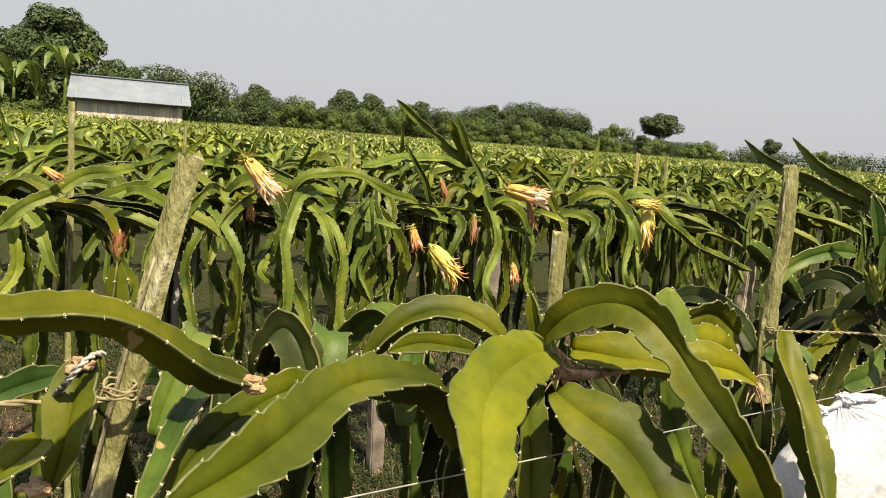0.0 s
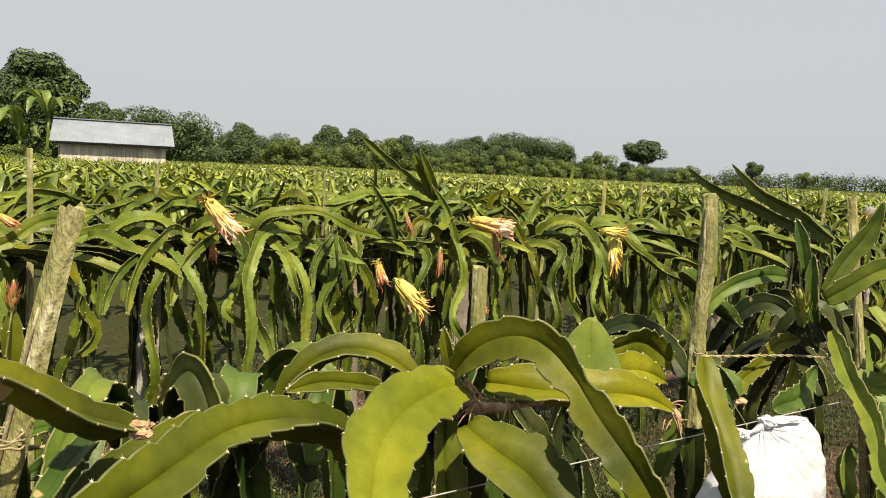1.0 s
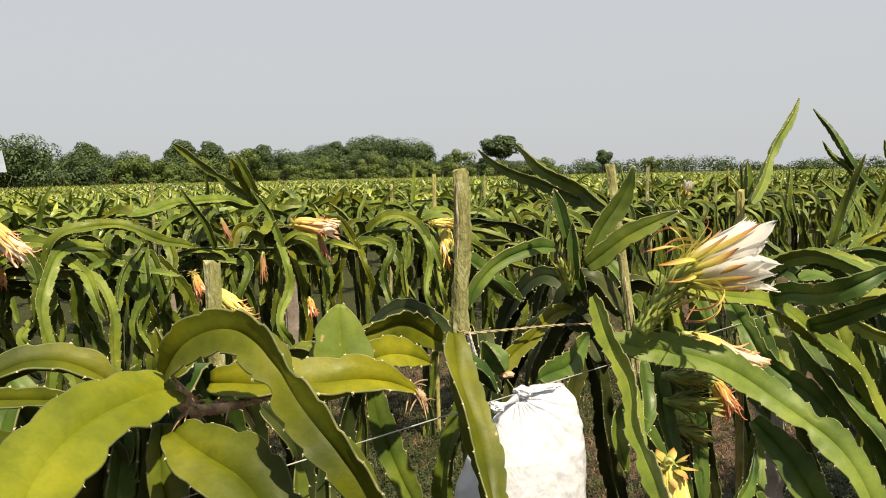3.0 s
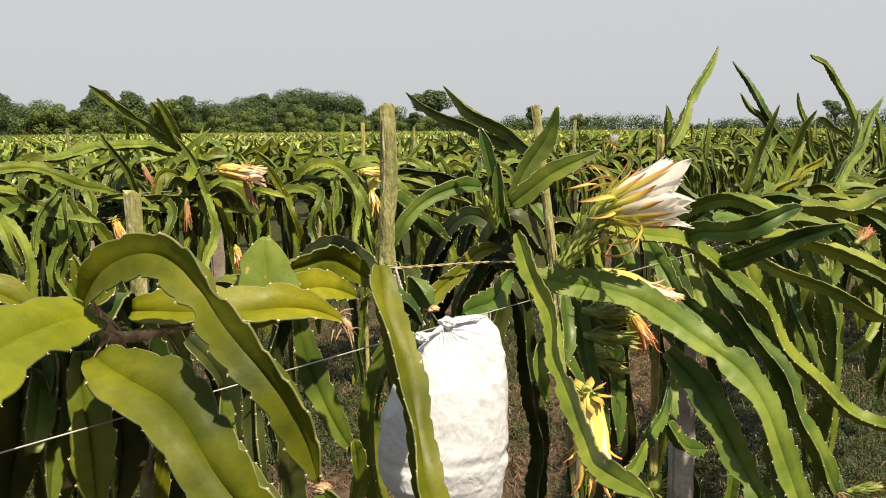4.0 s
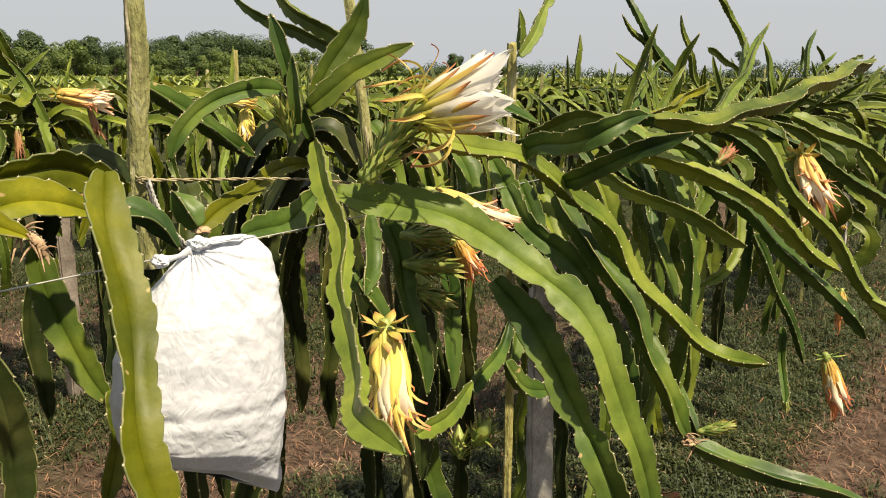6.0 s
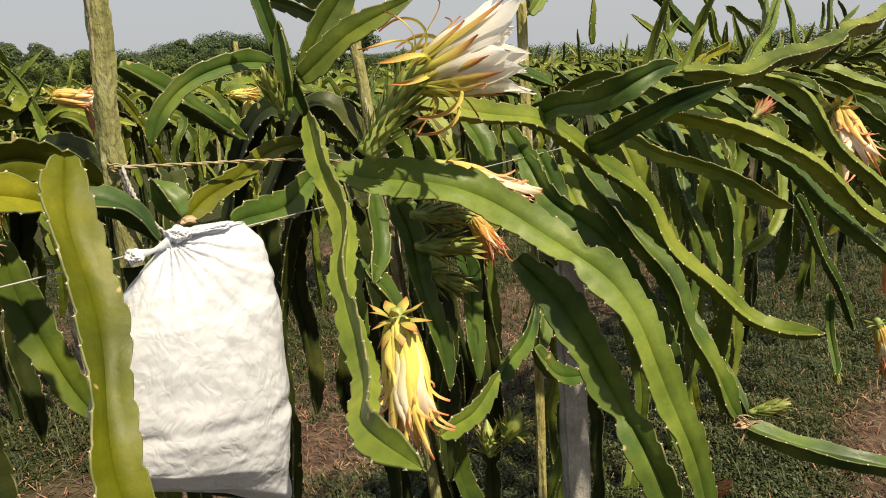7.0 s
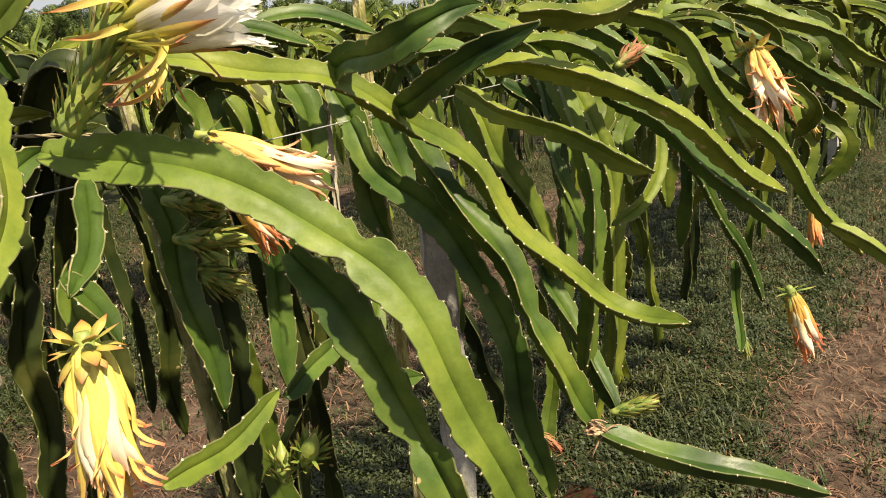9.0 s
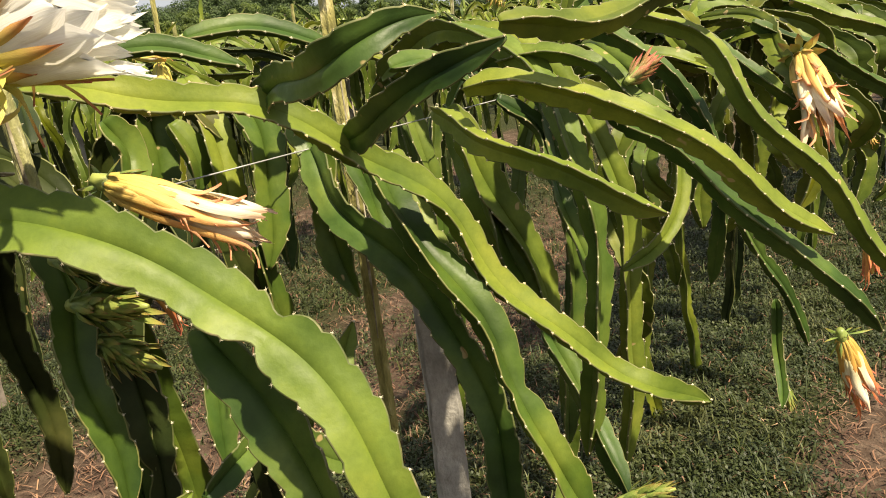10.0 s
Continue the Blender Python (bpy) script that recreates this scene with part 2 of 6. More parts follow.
def unit(v):
    return v / np.maximum(np.linalg.norm(v, axis=-1, keepdims=True), 1e-9)


def frames(c, face):
    """Tangent, face normal and side along a curve, with the normal carried along from the middle."""
    t = unit(np.gradient(c, axis=0))
    n = len(c)
    f = np.zeros_like(c)
    mid = n // 2
    f0 = np.asarray(face, float)
    f0 = f0 - t[mid] * (f0 @ t[mid])
    if np.linalg.norm(f0) < 0.05:
        f0 = np.cross(t[mid], (0.3, 0.9, 0.1))
    f[mid] = f0 / np.linalg.norm(f0)
    for rng_i in (range(mid + 1, n), range(mid - 1, -1, -1)):
        step = 1 if rng_i.step > 0 else -1
        for i in rng_i:
            v = f[i - step] - t[i] * (f[i - step] @ t[i])
            f[i] = v / np.linalg.norm(v)
    return t, f, np.cross(t, f)


FACE_OUT = np.array(-N * 0.75 + Vector((0.15, 0, 0.65)))


def cladode(points, width, twist=0.0, face=None, detail=2, seed=0, lift=None, keel=0.85, lobe=None, taper=0.22, notch=None, tip=1.5):
    """A three-winged, scalloped cactus stem swept along a curve. Returns skin and areole meshes as arrays."""
    r = np.random.RandomState(seed)
    length = spline(points, 8)[1]
    lobe = lobe or (0.048 if width > 0.075 else 0.036)
    lobes = max(3, int(round(length / lobe)))
    n = lobes * (6 if detail == 2 else 4 if detail == 1 else 2) + 1
    c, length = spline(points, n)
    t, f, s = frames(c, FACE_OUT if face is None else face)
    u = np.linspace(0, 1, n)
    arc = u * length
    a = radians(twist) + (0.10 if width < 0.05 else 0.22) * np.sin(u * (2 + r.rand() * 3) + r.rand() * 6)
    ca, sa = np.cos(a)[:, None], np.sin(a)[:, None]
    f, s = f * ca + s * sa, s * ca - f * sa
    big = width / 2 * 1.08
    grow = np.minimum(1, 0.42 + 0.58 * np.clip(arc / min(0.8 * width, 0.3 * length), 0, 1) ** 0.6)
    tail = np.clip((length - arc) / min(tip * width, 0.5 * length), 0, 1)
    grow = grow * (0.14 + 0.86 * np.sin(tail * math.pi / 2) ** 0.8) * (1 - taper * 0.5 * np.clip(u - 0.35, 0, 1) / 0.65)
    grow = grow * (1 + 0.06 * np.sin(arc * 23 + r.rand() * 6))
    if length > 0.4 and r.rand() < 0.45:
        grow = grow * (1 - 0.40 * np.exp(-((u - r.uniform(0.35, 0.7)) * length / 0.018) ** 2))
    c = c + s * (0.007 * np.sin(arc * 2 * math.pi / r.uniform(0.22, 0.4) + r.rand() * 6) * np.clip(arc / 0.1, 0, 1))[:, None]
    lift = r.uniform(24, 35) if lift is None else lift
    base = [radians(lift), radians(180 - lift), radians(270)]
    scale = [1.0, 1.0, keel]
    rows_v, links = [], []
    phase = [r.rand() * 0.5, r.rand() * 0.5, r.rand() * 0.5]
    edges = []
    for w in range(3):
        x = u * lobes + phase[w]
        saw = x - np.floor(x)
        notch = notch or (0.20 if width < 0.075 else 0.17)
        wave = 1 - notch * ((0.28 if width < 0.075 else 0.55) * (1 - np.clip(np.sin(saw * math.pi), 0, 1) ** 0.6) + (0.72 if width < 0.075 else 0.45) * saw) + 0.05 * np.sin(arc * 2 * math.pi / 0.11 + w * 2)
        rad = big * grow * scale[w] * wave
        ang = base[w] + (0.025 if width < 0.042 else 0.11 if width < 0.06 else 0.13) * np.sin(arc * 2 * math.pi / (0.16 + 0.08 * r.rand()) + r.rand() * 6) + 0.015 * np.sin(x * 2 * math.pi)
        d = s * np.cos(ang)[:, None] + f * np.sin(ang)[:, None]
        q = -s * np.sin(ang)[:, None] + f * np.cos(ang)[:, None]
        th = big * grow * 0.11
        prv = base[(w + 2) % 3] - (2 * math.pi if w == 0 else 0)
        nxt = base[(w + 1) % 3] + (2 * math.pi if w == 2 else 0)
        vp, vn = (base[w] + prv) / 2, (base[w] + nxt) / 2
        valley_p = c + (s * math.cos(vp) + f * math.sin(vp)) * (big * grow * (0.06 if w == 1 else 0.17))[:, None]
        valley_n = c + (s * math.cos(vn) + f * math.sin(vn)) * (big * grow * (0.06 if w == 0 else 0.17))[:, None]
        lo = c + d * rad[:, None] - q * (0.0007 + th * 0.06)[:, None]
        hi = c + d * rad[:, None] + q * (0.0007 + th * 0.06)[:, None]
        inner = np.minimum(rad * 0.975, rad - 0.0013)
        lo_in = c + d * inner[:, None] - q * (0.0010 + th * 0.14)[:, None]
        hi_in = c + d * inner[:, None] + q * (0.0010 + th * 0.14)[:, None]
        mid_lo = c + d * (rad * 0.56)[:, None] - q * (th * 0.62)[:, None]
        mid_hi = c + d * (rad * 0.56)[:, None] + q * (th * 0.62)[:, None]
        sh_r, sh_t = (big * grow * 0.27)[:, None], (big * grow * 0.15)[:, None]
        sh_lo, sh_hi = c + d * sh_r - q * sh_t, c + d * sh_r + q * sh_t
        strips = [([valley_p, sh_lo, mid_lo, lo_in], 0), ([lo_in, lo, hi, hi_in], 1), ([hi_in, mid_hi, sh_hi, valley_n], 0)] if detail else \
                 [([valley_p, lo], 0), ([lo, hi], 1), ([hi, valley_n], 0)]
        for cols, kind in strips:
            for a_i, col in enumerate(cols):
                if a_i < len(cols) - 1:
                    links.append((len(rows_v), kind))
                rows_v.append(col)
        edges.append((c + d * rad[:, None], d, np.where(np.diff(np.floor(x), prepend=np.floor(x[0])) > 0)[0]))
    m = len(rows_v)
    v = np.stack(rows_v, 1).reshape(-1, 3)
    col = np.array([q[0] for q in links])
    i, j = np.meshgrid(np.arange(n - 1), np.arange(len(col)), indexing="ij")
    cc = col[j]
    quads = np.stack([i * m + cc, i * m + cc + 1, (i + 1) * m + cc + 1, (i + 1) * m + cc], -1).reshape(-1, 4)
    rim = np.array([q[1] for q in links])[j].reshape(-1).astype(np.int32)
    return v, quads, rim, n, m, edges, t


def stem_mesh(points, width, mat, twist=0.0, detail=2, seed=0, face=None, dots=True, **kw):
    v, quads, rim, n, m, edges, t = cladode(points, width, twist, face, detail, seed, **kw)
    faces = [tuple(q) for q in quads] + [tuple(range(m))[::-1], tuple(range((n - 1) * m, n * m))]
    idx = list(rim) + [0, 0]
    skin = mesh_of("stem", v, faces, [mat, RIM], idx)
    spots = None
    if dots:
        r = np.random.RandomState(seed + 5)
        dv, df = [], []
        for pos, d, at_i in edges:
            for q in at_i:
                p, o, tt = pos[q], d[q], t[q]
                w = np.cross(o, tt)
                p = p - o * 0.0008
                b0 = len(dv)
                rad = (0.0020 if detail == 2 else 0.0024) * (0.7 + 0.5 * r.rand())
                dv += [p + o * rad, p + tt * rad * 1.3, p + w * rad, p - tt * rad * 1.3, p - w * rad, p - o * rad]
                for a_, b_ in ((1, 2), (2, 3), (3, 4), (4, 1)):
                    df += [(b0, b0 + a_, b0 + b_), (b0 + 5, b0 + b_, b0 + a_)]
                if detail == 2:
                    for _ in range(3):
                        di = o + tt * r.uniform(-0.9, 0.9) + w * r.uniform(-0.9, 0.9)
                        di = di / np.linalg.norm(di) * r.uniform(0.0025, 0.0045)
                        b1 = len(dv)
                        dv += [p + tt * 0.0006, p - tt * 0.0006, p + w * 0.0008, p + di]
                        df += [(b1, b1 + 1, b1 + 3), (b1 + 1, b1 + 2, b1 + 3), (b1 + 2, b1, b1 + 3)]
        if dv:
            spots = mesh_of("areole_wool", dv, df, [AREOLE], smooth=False)
    return skin, spots


stem_count = [0]


def stem(plant, points, width, twist, mat, face=None, lift=None, notch=None, taper=0.22, tip=1.5):
    """One modelled stem of a near plant, with its areoles as a sub-part."""
    stem_count[0] += 1
    ridged = {}
    if twist >= 145 and width < 0.07 and plant.location.x > 0.8:
        # grown with one rib facing out: a lit face above it, a shaded one below
        ridged = {"keel": 1.05}
        width *= 0.84
        lift, notch, twist = lift or 31, notch or 0.25, 180 + (twist - 170) * 0.5
        if face is None:
            face = (-0.40, -0.84, 0.30)
    skin, spots = stem_mesh(points, width, mat, twist, 2, stem_count[0], face, lift=lift, notch=notch, taper=taper, tip=tip, **ridged)
    inv = Matrix.Translation(-plant.location)
    ob = piece("stem", skin, plant, m=inv)
    if spots:
        tagged(piece("areole_wool", spots, ob), kind="stuff")
    return ob


def tube_mesh(name, points, radii, mat, sides=8, steps=24, rough=0.0, seed=0, flat=1.0):
    r = np.random.RandomState(seed)
    c, _ = spline(points, steps)
    t, f, s = frames(c, (0.31, 0.22, 0.9))
    rad = np.interp(np.linspace(0, 1, steps), np.linspace(0, 1, len(radii)), radii)
    a = np.arange(sides) * 2 * math.pi / sides
    ring = (np.cos(a)[None, :, None] * f[:, None] + np.sin(a)[None, :, None] * s[:, None] * flat) * rad[:, None, None]
    ring = ring * (1 + rough * (r.rand(steps, sides, 1) - 0.5) * 0.4 + rough * (r.rand(1, sides, 1) - 0.5))
    v = (c[:, None] + ring).reshape(-1, 3)
    faces = [(i * sides + j, i * sides + (j + 1) % sides, (i + 1) * sides + (j + 1) % sides, (i + 1) * sides + j)
             for i in range(steps - 1) for j in range(sides)]
    faces += [tuple(range(sides))[::-1], tuple(range((steps - 1) * sides, steps * sides))]
    return mesh_of(name, v, faces, [mat])


# ---------------------------------------------------------------- ground
def ground_height(x, y):
    """Slight ridges under the rows and small unevenness; sinks away very gently far off."""
    n = -math.sin(ROW_ANGLE) * x + math.cos(ROW_ANGLE) * y
    ph = (n - 0.83) / 2.57 * 2 * np.pi
    d = np.hypot(x, y)
    near = np.exp(-(d / 25.0) ** 2)
    return near * (0.035 * np.cos(ph) + 0.012 * np.sin(x * 3.1 + y * 1.7) + 0.010 * np.sin(x * 7.3 - y * 5.1) + 0.006 * np.sin(x * 17 + y * 13)) - 0.02


# how thick the weeds stand, by distance across the rows
WEEDS = ((0.20, 0.10), (0.48, 0.72), (1.45, 0.66), (1.80, 0.25), (2.55, 0.25), (3.00, 0.60), (3.60, 0.55), (4.50, 0.25), (5.60, 0.60))


def build_ground():
    ax = np.r_[-2000, -700, -250, -90, -40, -20, -10, np.arange(-6, 14, 0.12), 18, 26, 40, 90, 250, 700, 2000]
    ay = np.r_[-2000, -600, -150, -40, -10, np.arange(-3, 14, 0.12), 18, 26, 40, 90, 250, 700, 2000]
    x, y = np.meshgrid(ax, ay, indexing="ij")
    z = ground_height(x, y)
    v = np.stack([x, y, z], -1).reshape(-1, 3)
    k = len(ay)
    i, j = np.meshgrid(np.arange(len(ax) - 1), np.arange(k - 1), indexing="ij")
    f = np.stack([i * k + j, (i + 1) * k + j, (i + 1) * k + j + 1, i * k + j + 1], -1).reshape(-1, 4)
    m, nt, b = material("field_soil")
    big = noise_fac(nt, 0.9, 5.0, 0.6)
    soil = ramp(nt, noise_fac(nt, 14.0, 6.0, 0.7), [(0.3, (0.042, 0.026, 0.018)), (0.5, (0.092, 0.062, 0.044)), (0.7, (0.19, 0.138, 0.102))])
    moss = ramp(nt, noise_fac(nt, 30.0, 5.0, 0.7), [(0.3, (0.016, 0.022, 0.006)), (0.55, (0.038, 0.045, 0.013)), (0.75, (0.094, 0.082, 0.038))])
    # weeds close over the soil in strips along the rows
    tc = nt.nodes.new("ShaderNodeTexCoord")
    across = nt.nodes.new("ShaderNodeVectorMath")
    across.operation = "DOT_PRODUCT"
    across.inputs[1].default_value = N * 0.1
    nt.links.new(tc.outputs["Object"], across.inputs[0])
    strip = ramp(nt, across.outputs["Value"], [(p * 0.1, (q, q, q)) for p, q in WEEDS])
    both = nt.nodes.new("ShaderNodeMath")
    nt.links.new(strip, both.inputs[0])
    nt.links.new(big, both.inputs[1])
    cover = ramp(nt, both.outputs[0], [(0.80, (0, 0, 0)), (1.0, (1, 1, 1))])
    col = mixed(nt, cover, soil, moss)
    fine = noise_fac(nt, 120.0, 4.0, 0.7)
    col = mixed(nt, 0.5, col, ramp(nt, fine, [(0.3, (0.45, 0.42, 0.4)), (0.7, (1, 1, 1))]), "MULTIPLY")
    nt.links.new(col, b.inputs["Base Color"])
    b.inputs["Roughness"].default_value = 0.95
    b.inputs["Specular IOR Level"].default_value = 0.2
    bump(nt, b, fine, 0.8, 0.02)
    tagged(new("ground", mesh_of("ground", v, f, [m])), "brown field soil with low green weeds and dry litter", "ground", kind="structure")


build_ground()


# ---------------------------------------------------------------- flowers and buds
def petal_mesh(name, mat, line, width, cup=0.25, wave=0.0, seed=0, tipped=0.7, steps=11, across=5, fray=0.0, sway=0.0):
    """A petal: line is its middle as (out, up) points; it bends round the axis by cup, sways sideways, and its tip may be frayed."""
    r = np.random.RandomState(seed)
    c, length = spline([(a, 0, b) for a, b in line], steps)
    u = np.linspace(0, 1, steps)
    c[:, 1] += sway * np.sin(u * r.uniform(2.5, 5.0)) * u
    wide = width * (0.35 + 0.65 * np.sin(np.clip(u * 1.25, 0, 1) * math.pi / 2)) * np.clip(1 - np.clip((u - tipped) / (1 - tipped), 0, 1) ** 1.6, 0.06, 1)
    t = unit(np.gradient(c, axis=0))
    out = np.stack([t[:, 2], 0 * t[:, 0], -t[:, 0]], 1)
    ragged = fray * r.uniform(-1, 1, across)
    v, uv = [], []
    for i in range(steps):
        for j in range(across):
            q = (j / (across - 1) - 0.5) * 2
            p = c[i] + np.array((0, 1, 0)) * wide[i] * 0.5 * q - out[i] * (q * q) * wide[i] * cup
            p = p + out[i] * wave * math.sin(u[i] * 9 + q * 2 + r.rand() * 0.6) * (0.4 + abs(q))
            p = p + t[i] * ragged[j] * max(0.0, (u[i] - 0.75) / 0.25)
            v.append(p)
            uv.append((j / (across - 1), u[i]))
    f = [(i * across + j, i * across + j + 1, (i + 1) * across + j + 1, (i + 1) * across + j) for i in range(steps - 1) for j in range(across - 1)]
    return mesh_of(name, v, f, [mat], uv=uv)


PETALS = [petal_mesh("petal", PETAL_WHITE, [(0.016, 0.125), (0.037, 0.160), (0.050, 0.200), (0.056, 0.240), (0.060 + 0.005 * k, 0.262 + 0.010 * k)], 0.038, 0.20, 0.0024, k, 0.80, 14, 9, 0.008) for k in range(4)]
PETALS_IN = [petal_mesh("petal", PETAL_WHITE, [(0.012, 0.125), (0.026, 0.17), (0.038, 0.22), (0.043 + 0.006 * k, 0.280)], 0.038, 0.22, 0.0034, 7 + k, 0.80, 14, 9, 0.010) for k in range(3)]
SEPALS_UP = [petal_mesh("sepal", SEPAL, [(0.024, 0.112), (0.044, 0.158), (0.058, 0.200), (0.066 + 0.004 * k, 0.220 + 0.018 * k)], 0.018, 0.24, 0.0010, 10 + k, 0.50, 13, 5, 0.0, 0.006) for k in range(3)]
# sepals that curl back in a loop, droop, or stand out like feelers
SEPALS_BACK = [petal_mesh("sepal", SEPAL, line, 0.0135, 0.35, 0.001, 20 + k, 0.4, 16, 5, 0.0, 0.008) for k, line in enumerate((
    [(0.022, 0.112), (0.048, 0.142), (0.066, 0.132), (0.072, 0.098), (0.090, 0.070)],
    [(0.022, 0.112), (0.044, 0.132), (0.058, 0.114), (0.066, 0.080), (0.074, 0.050)],
    [(0.022, 0.112), (0.050, 0.142), (0.078, 0.140), (0.096, 0.112), (0.092, 0.080)]))]
SEPALS_DROOP = [petal_mesh("sepal", SEPAL, line, 0.0105, 0.35, 0.001, 45 + k, 0.4, 16, 5, 0.0, 0.010) for k, line in enumerate((
    [(0.020, 0.112), (0.040, 0.130), (0.060, 0.122), (0.085, 0.100), (0.106, 0.082)],
    [(0.020, 0.118), (0.050, 0.142), (0.078, 0.146), (0.110, 0.150)],
    [(0.020, 0.118), (0.048, 0.158), (0.078, 0.178), (0.118, 0.190)]))]
SEPALS_LONG = [petal_mesh("sepal", SEPAL, line, 0.0085, 0.35, 0.001, 25 + k, 0.35, 16, 5, 0.0, 0.012) for k, line in enumerate((
    [(0.024, 0.114), (0.054, 0.150), (0.078, 0.186), (0.096, 0.205), (0.110, 0.196)], [(0.024, 0.112), (0.052, 0.132), (0.084, 0.128), (0.116, 0.104)]))]
BRACTS_DRY = [petal_mesh("bract", BRACT_GOLD, [(0.0, 0.0), (0.012, 0.018), (0.015 + 0.006 * k, 0.042)], 0.030, 0.20, 0.0, 35 + k, 0.30, 7, 5) for k in range(2)]
BRACTS = [petal_mesh("bract", BRACT, [(0.0, 0.0), (0.012, 0.022), (0.018 + 0.006 * k, 0.050)], 0.012, 0.3, 0.0, 30 + k, 0.35, 6, 3) for k in range(2)]
BRACTS_RED = [petal_mesh("bract", BUD_RED, [(0.0, 0.0), (0.012, 0.022), (0.013 + 0.006 * k, 0.052)], 0.012, 0.3, 0.0, 40 + k, 0.35, 6, 3) for k in range(2)]


def along(place, toward, spin=0.0, size=1.0):
    """A pose at place with its z axis pointing toward."""
    q = Vector(toward).normalized().to_track_quat("Z", "Y").to_matrix().to_4x4()
    return Matrix.Translation(place) @ q @ pose(0, 0, 0, 0, 0, spin) @ Matrix.Scale(size, 4)


def turned(a, place=(0, 0, 0), tilt=0.0, size=1.0):
    return Matrix.Translation(place) @ pose(0, 0, 0, 0, 0, a) @ pose(0, 0, 0, 0, tilt, 0) @ Matrix.Scale(size, 4)


def open_flower(plant, place, toward, size=1.0, seed=0, root=None):
    """An open bloom: place is where its tube would start if straight, root where the tube really joins the stem."""
    r = random.Random(seed)
    m = along(place, toward, 20, size)
    foot = (0, 0, 0) if root is None else tuple(m.inverted() @ Vector(root))
    tube = tube_mesh("flower", [foot, tuple(Vector(foot).lerp(Vector((0, 0, 0.10)), 0.5)), (0, 0, 0.10), (0, 0, 0.15)], [0.019, 0.016, 0.019, 0.030], GREEN_TUBE, 14, 22)
    ob = piece("flower", tube, plant, "open white flower with yellow sepals", Matrix.Translation(-plant.location) @ m)
    low = m.to_3x3().inverted() @ Vector((0, 0, -1))
    low_a = math.degrees(math.atan2(low.y, low.x))
    for k in range(22):
        piece("petal", PETALS[k % 4], ob, m=turned(k * 360 / 22 + r.uniform(-6, 6), (0, 0, r.uniform(-0.004, 0.004)), r.uniform(-3, 4)) @ Matrix.Scale(r.uniform(0.90, 1.05), 4))
    for k in range(8):
        piece("petal", PETALS_IN[k % 3], ob, m=turned(k * 45 + r.uniform(-8, 8), (0, 0, r.uniform(-0.006, 0.004)), r.uniform(-4, 4)))
    for k in range(15):
        piece("sepal", SEPALS_UP[k % 3], ob, m=turned(k * 24.0 + r.uniform(-12, 12), (0, 0, 0), r.uniform(-3, 3), r.uniform(0.9, 1.1)))
    for k in range(10):
        piece("sepal", SEPALS_BACK[r.randrange(3)], ob, m=turned(low_a + 40 + k * 280 / 9 + r.uniform(-12, 12), (0, 0, -0.004), r.uniform(-8, 8), r.uniform(0.9, 1.2)))
    for k, a in enumerate((-34, 2, 30)):
        piece("sepal", SEPALS_DROOP[k], ob, m=turned(low_a + a, (0, 0, -0.002), 0, 1.0))
    for k, a in enumerate((-62, 58, 150, 176, 205)):
        piece("sepal", SEPALS_LONG[k % 2], ob, m=turned(low_a + a, (0, 0, -0.004), r.uniform(-6, 6), r.uniform(0.95, 1.15)))
    rise = Vector((0, 0, 0.105)) - Vector(foot)
    lean = Vector((0, 0, 1)).rotation_difference(rise.normalized()).to_matrix().to_4x4()
    for k in range(60):
        u = (k / 60) ** 1.15 * 0.92
        spot = Vector(foot) + rise * u
        piece("bract", BRACTS[k % 2], ob, m=Matrix.Translation(spot) @ lean @ turned(k * 137.5, (0, 0, 0), r.uniform(-6, 4) + 14 * (1 - u) ** 2, 0.66 + 0.55 * u) @ Matrix.Translation((0.0195 - 0.001 * u, 0, 0)))
    return ob


def limp_petal(mat, seed):
    """One shrivelled ribbon of a spent flower: it follows the closed spindle, then its narrow tip curls away."""
    r = random.Random(seed)
    end = r.uniform(0.11, 0.20)
    k = r.uniform(0.9, 1.1)
    line = [(0.009, -0.012), (0.019 * k, 0.002), (0.026 * k, 0.035), (0.030 * k, 0.075), (0.031 * k * r.uniform(0.85, 1.1), end * 0.78), (0.036 * k * r.uniform(0.9, 1.1), end * 0.93), (r.uniform(0.034, 0.056), end)]
    return petal_mesh("petal", mat, line, r.uniform(0.014, 0.021), 0.40, 0.0012, seed, 0.38, 18, 5, 0.0, r.uniform(-0.016, 0.016))


LIMP = {kind: [limp_petal(mat, base + k) for k in range(8)] for kind, mat, base in (("yellow", WITHER, 50), ("orange", WITHER_ORANGE, 60), ("pink", WITHER_PINK, 70), ("brown", WITHER_BROWN, 80))}
LIMP_WHITE = [petal_mesh("petal", PETAL_LIMP, [(0.010, 0.01), (0.022, 0.05), (0.027, 0.12), (0.016 + 0.010 * k, 0.196)], 0.024, 0.5, 0.003, 90 + k, 0.60, 14, 7, 0.006, 0.008) for k in range(3)]


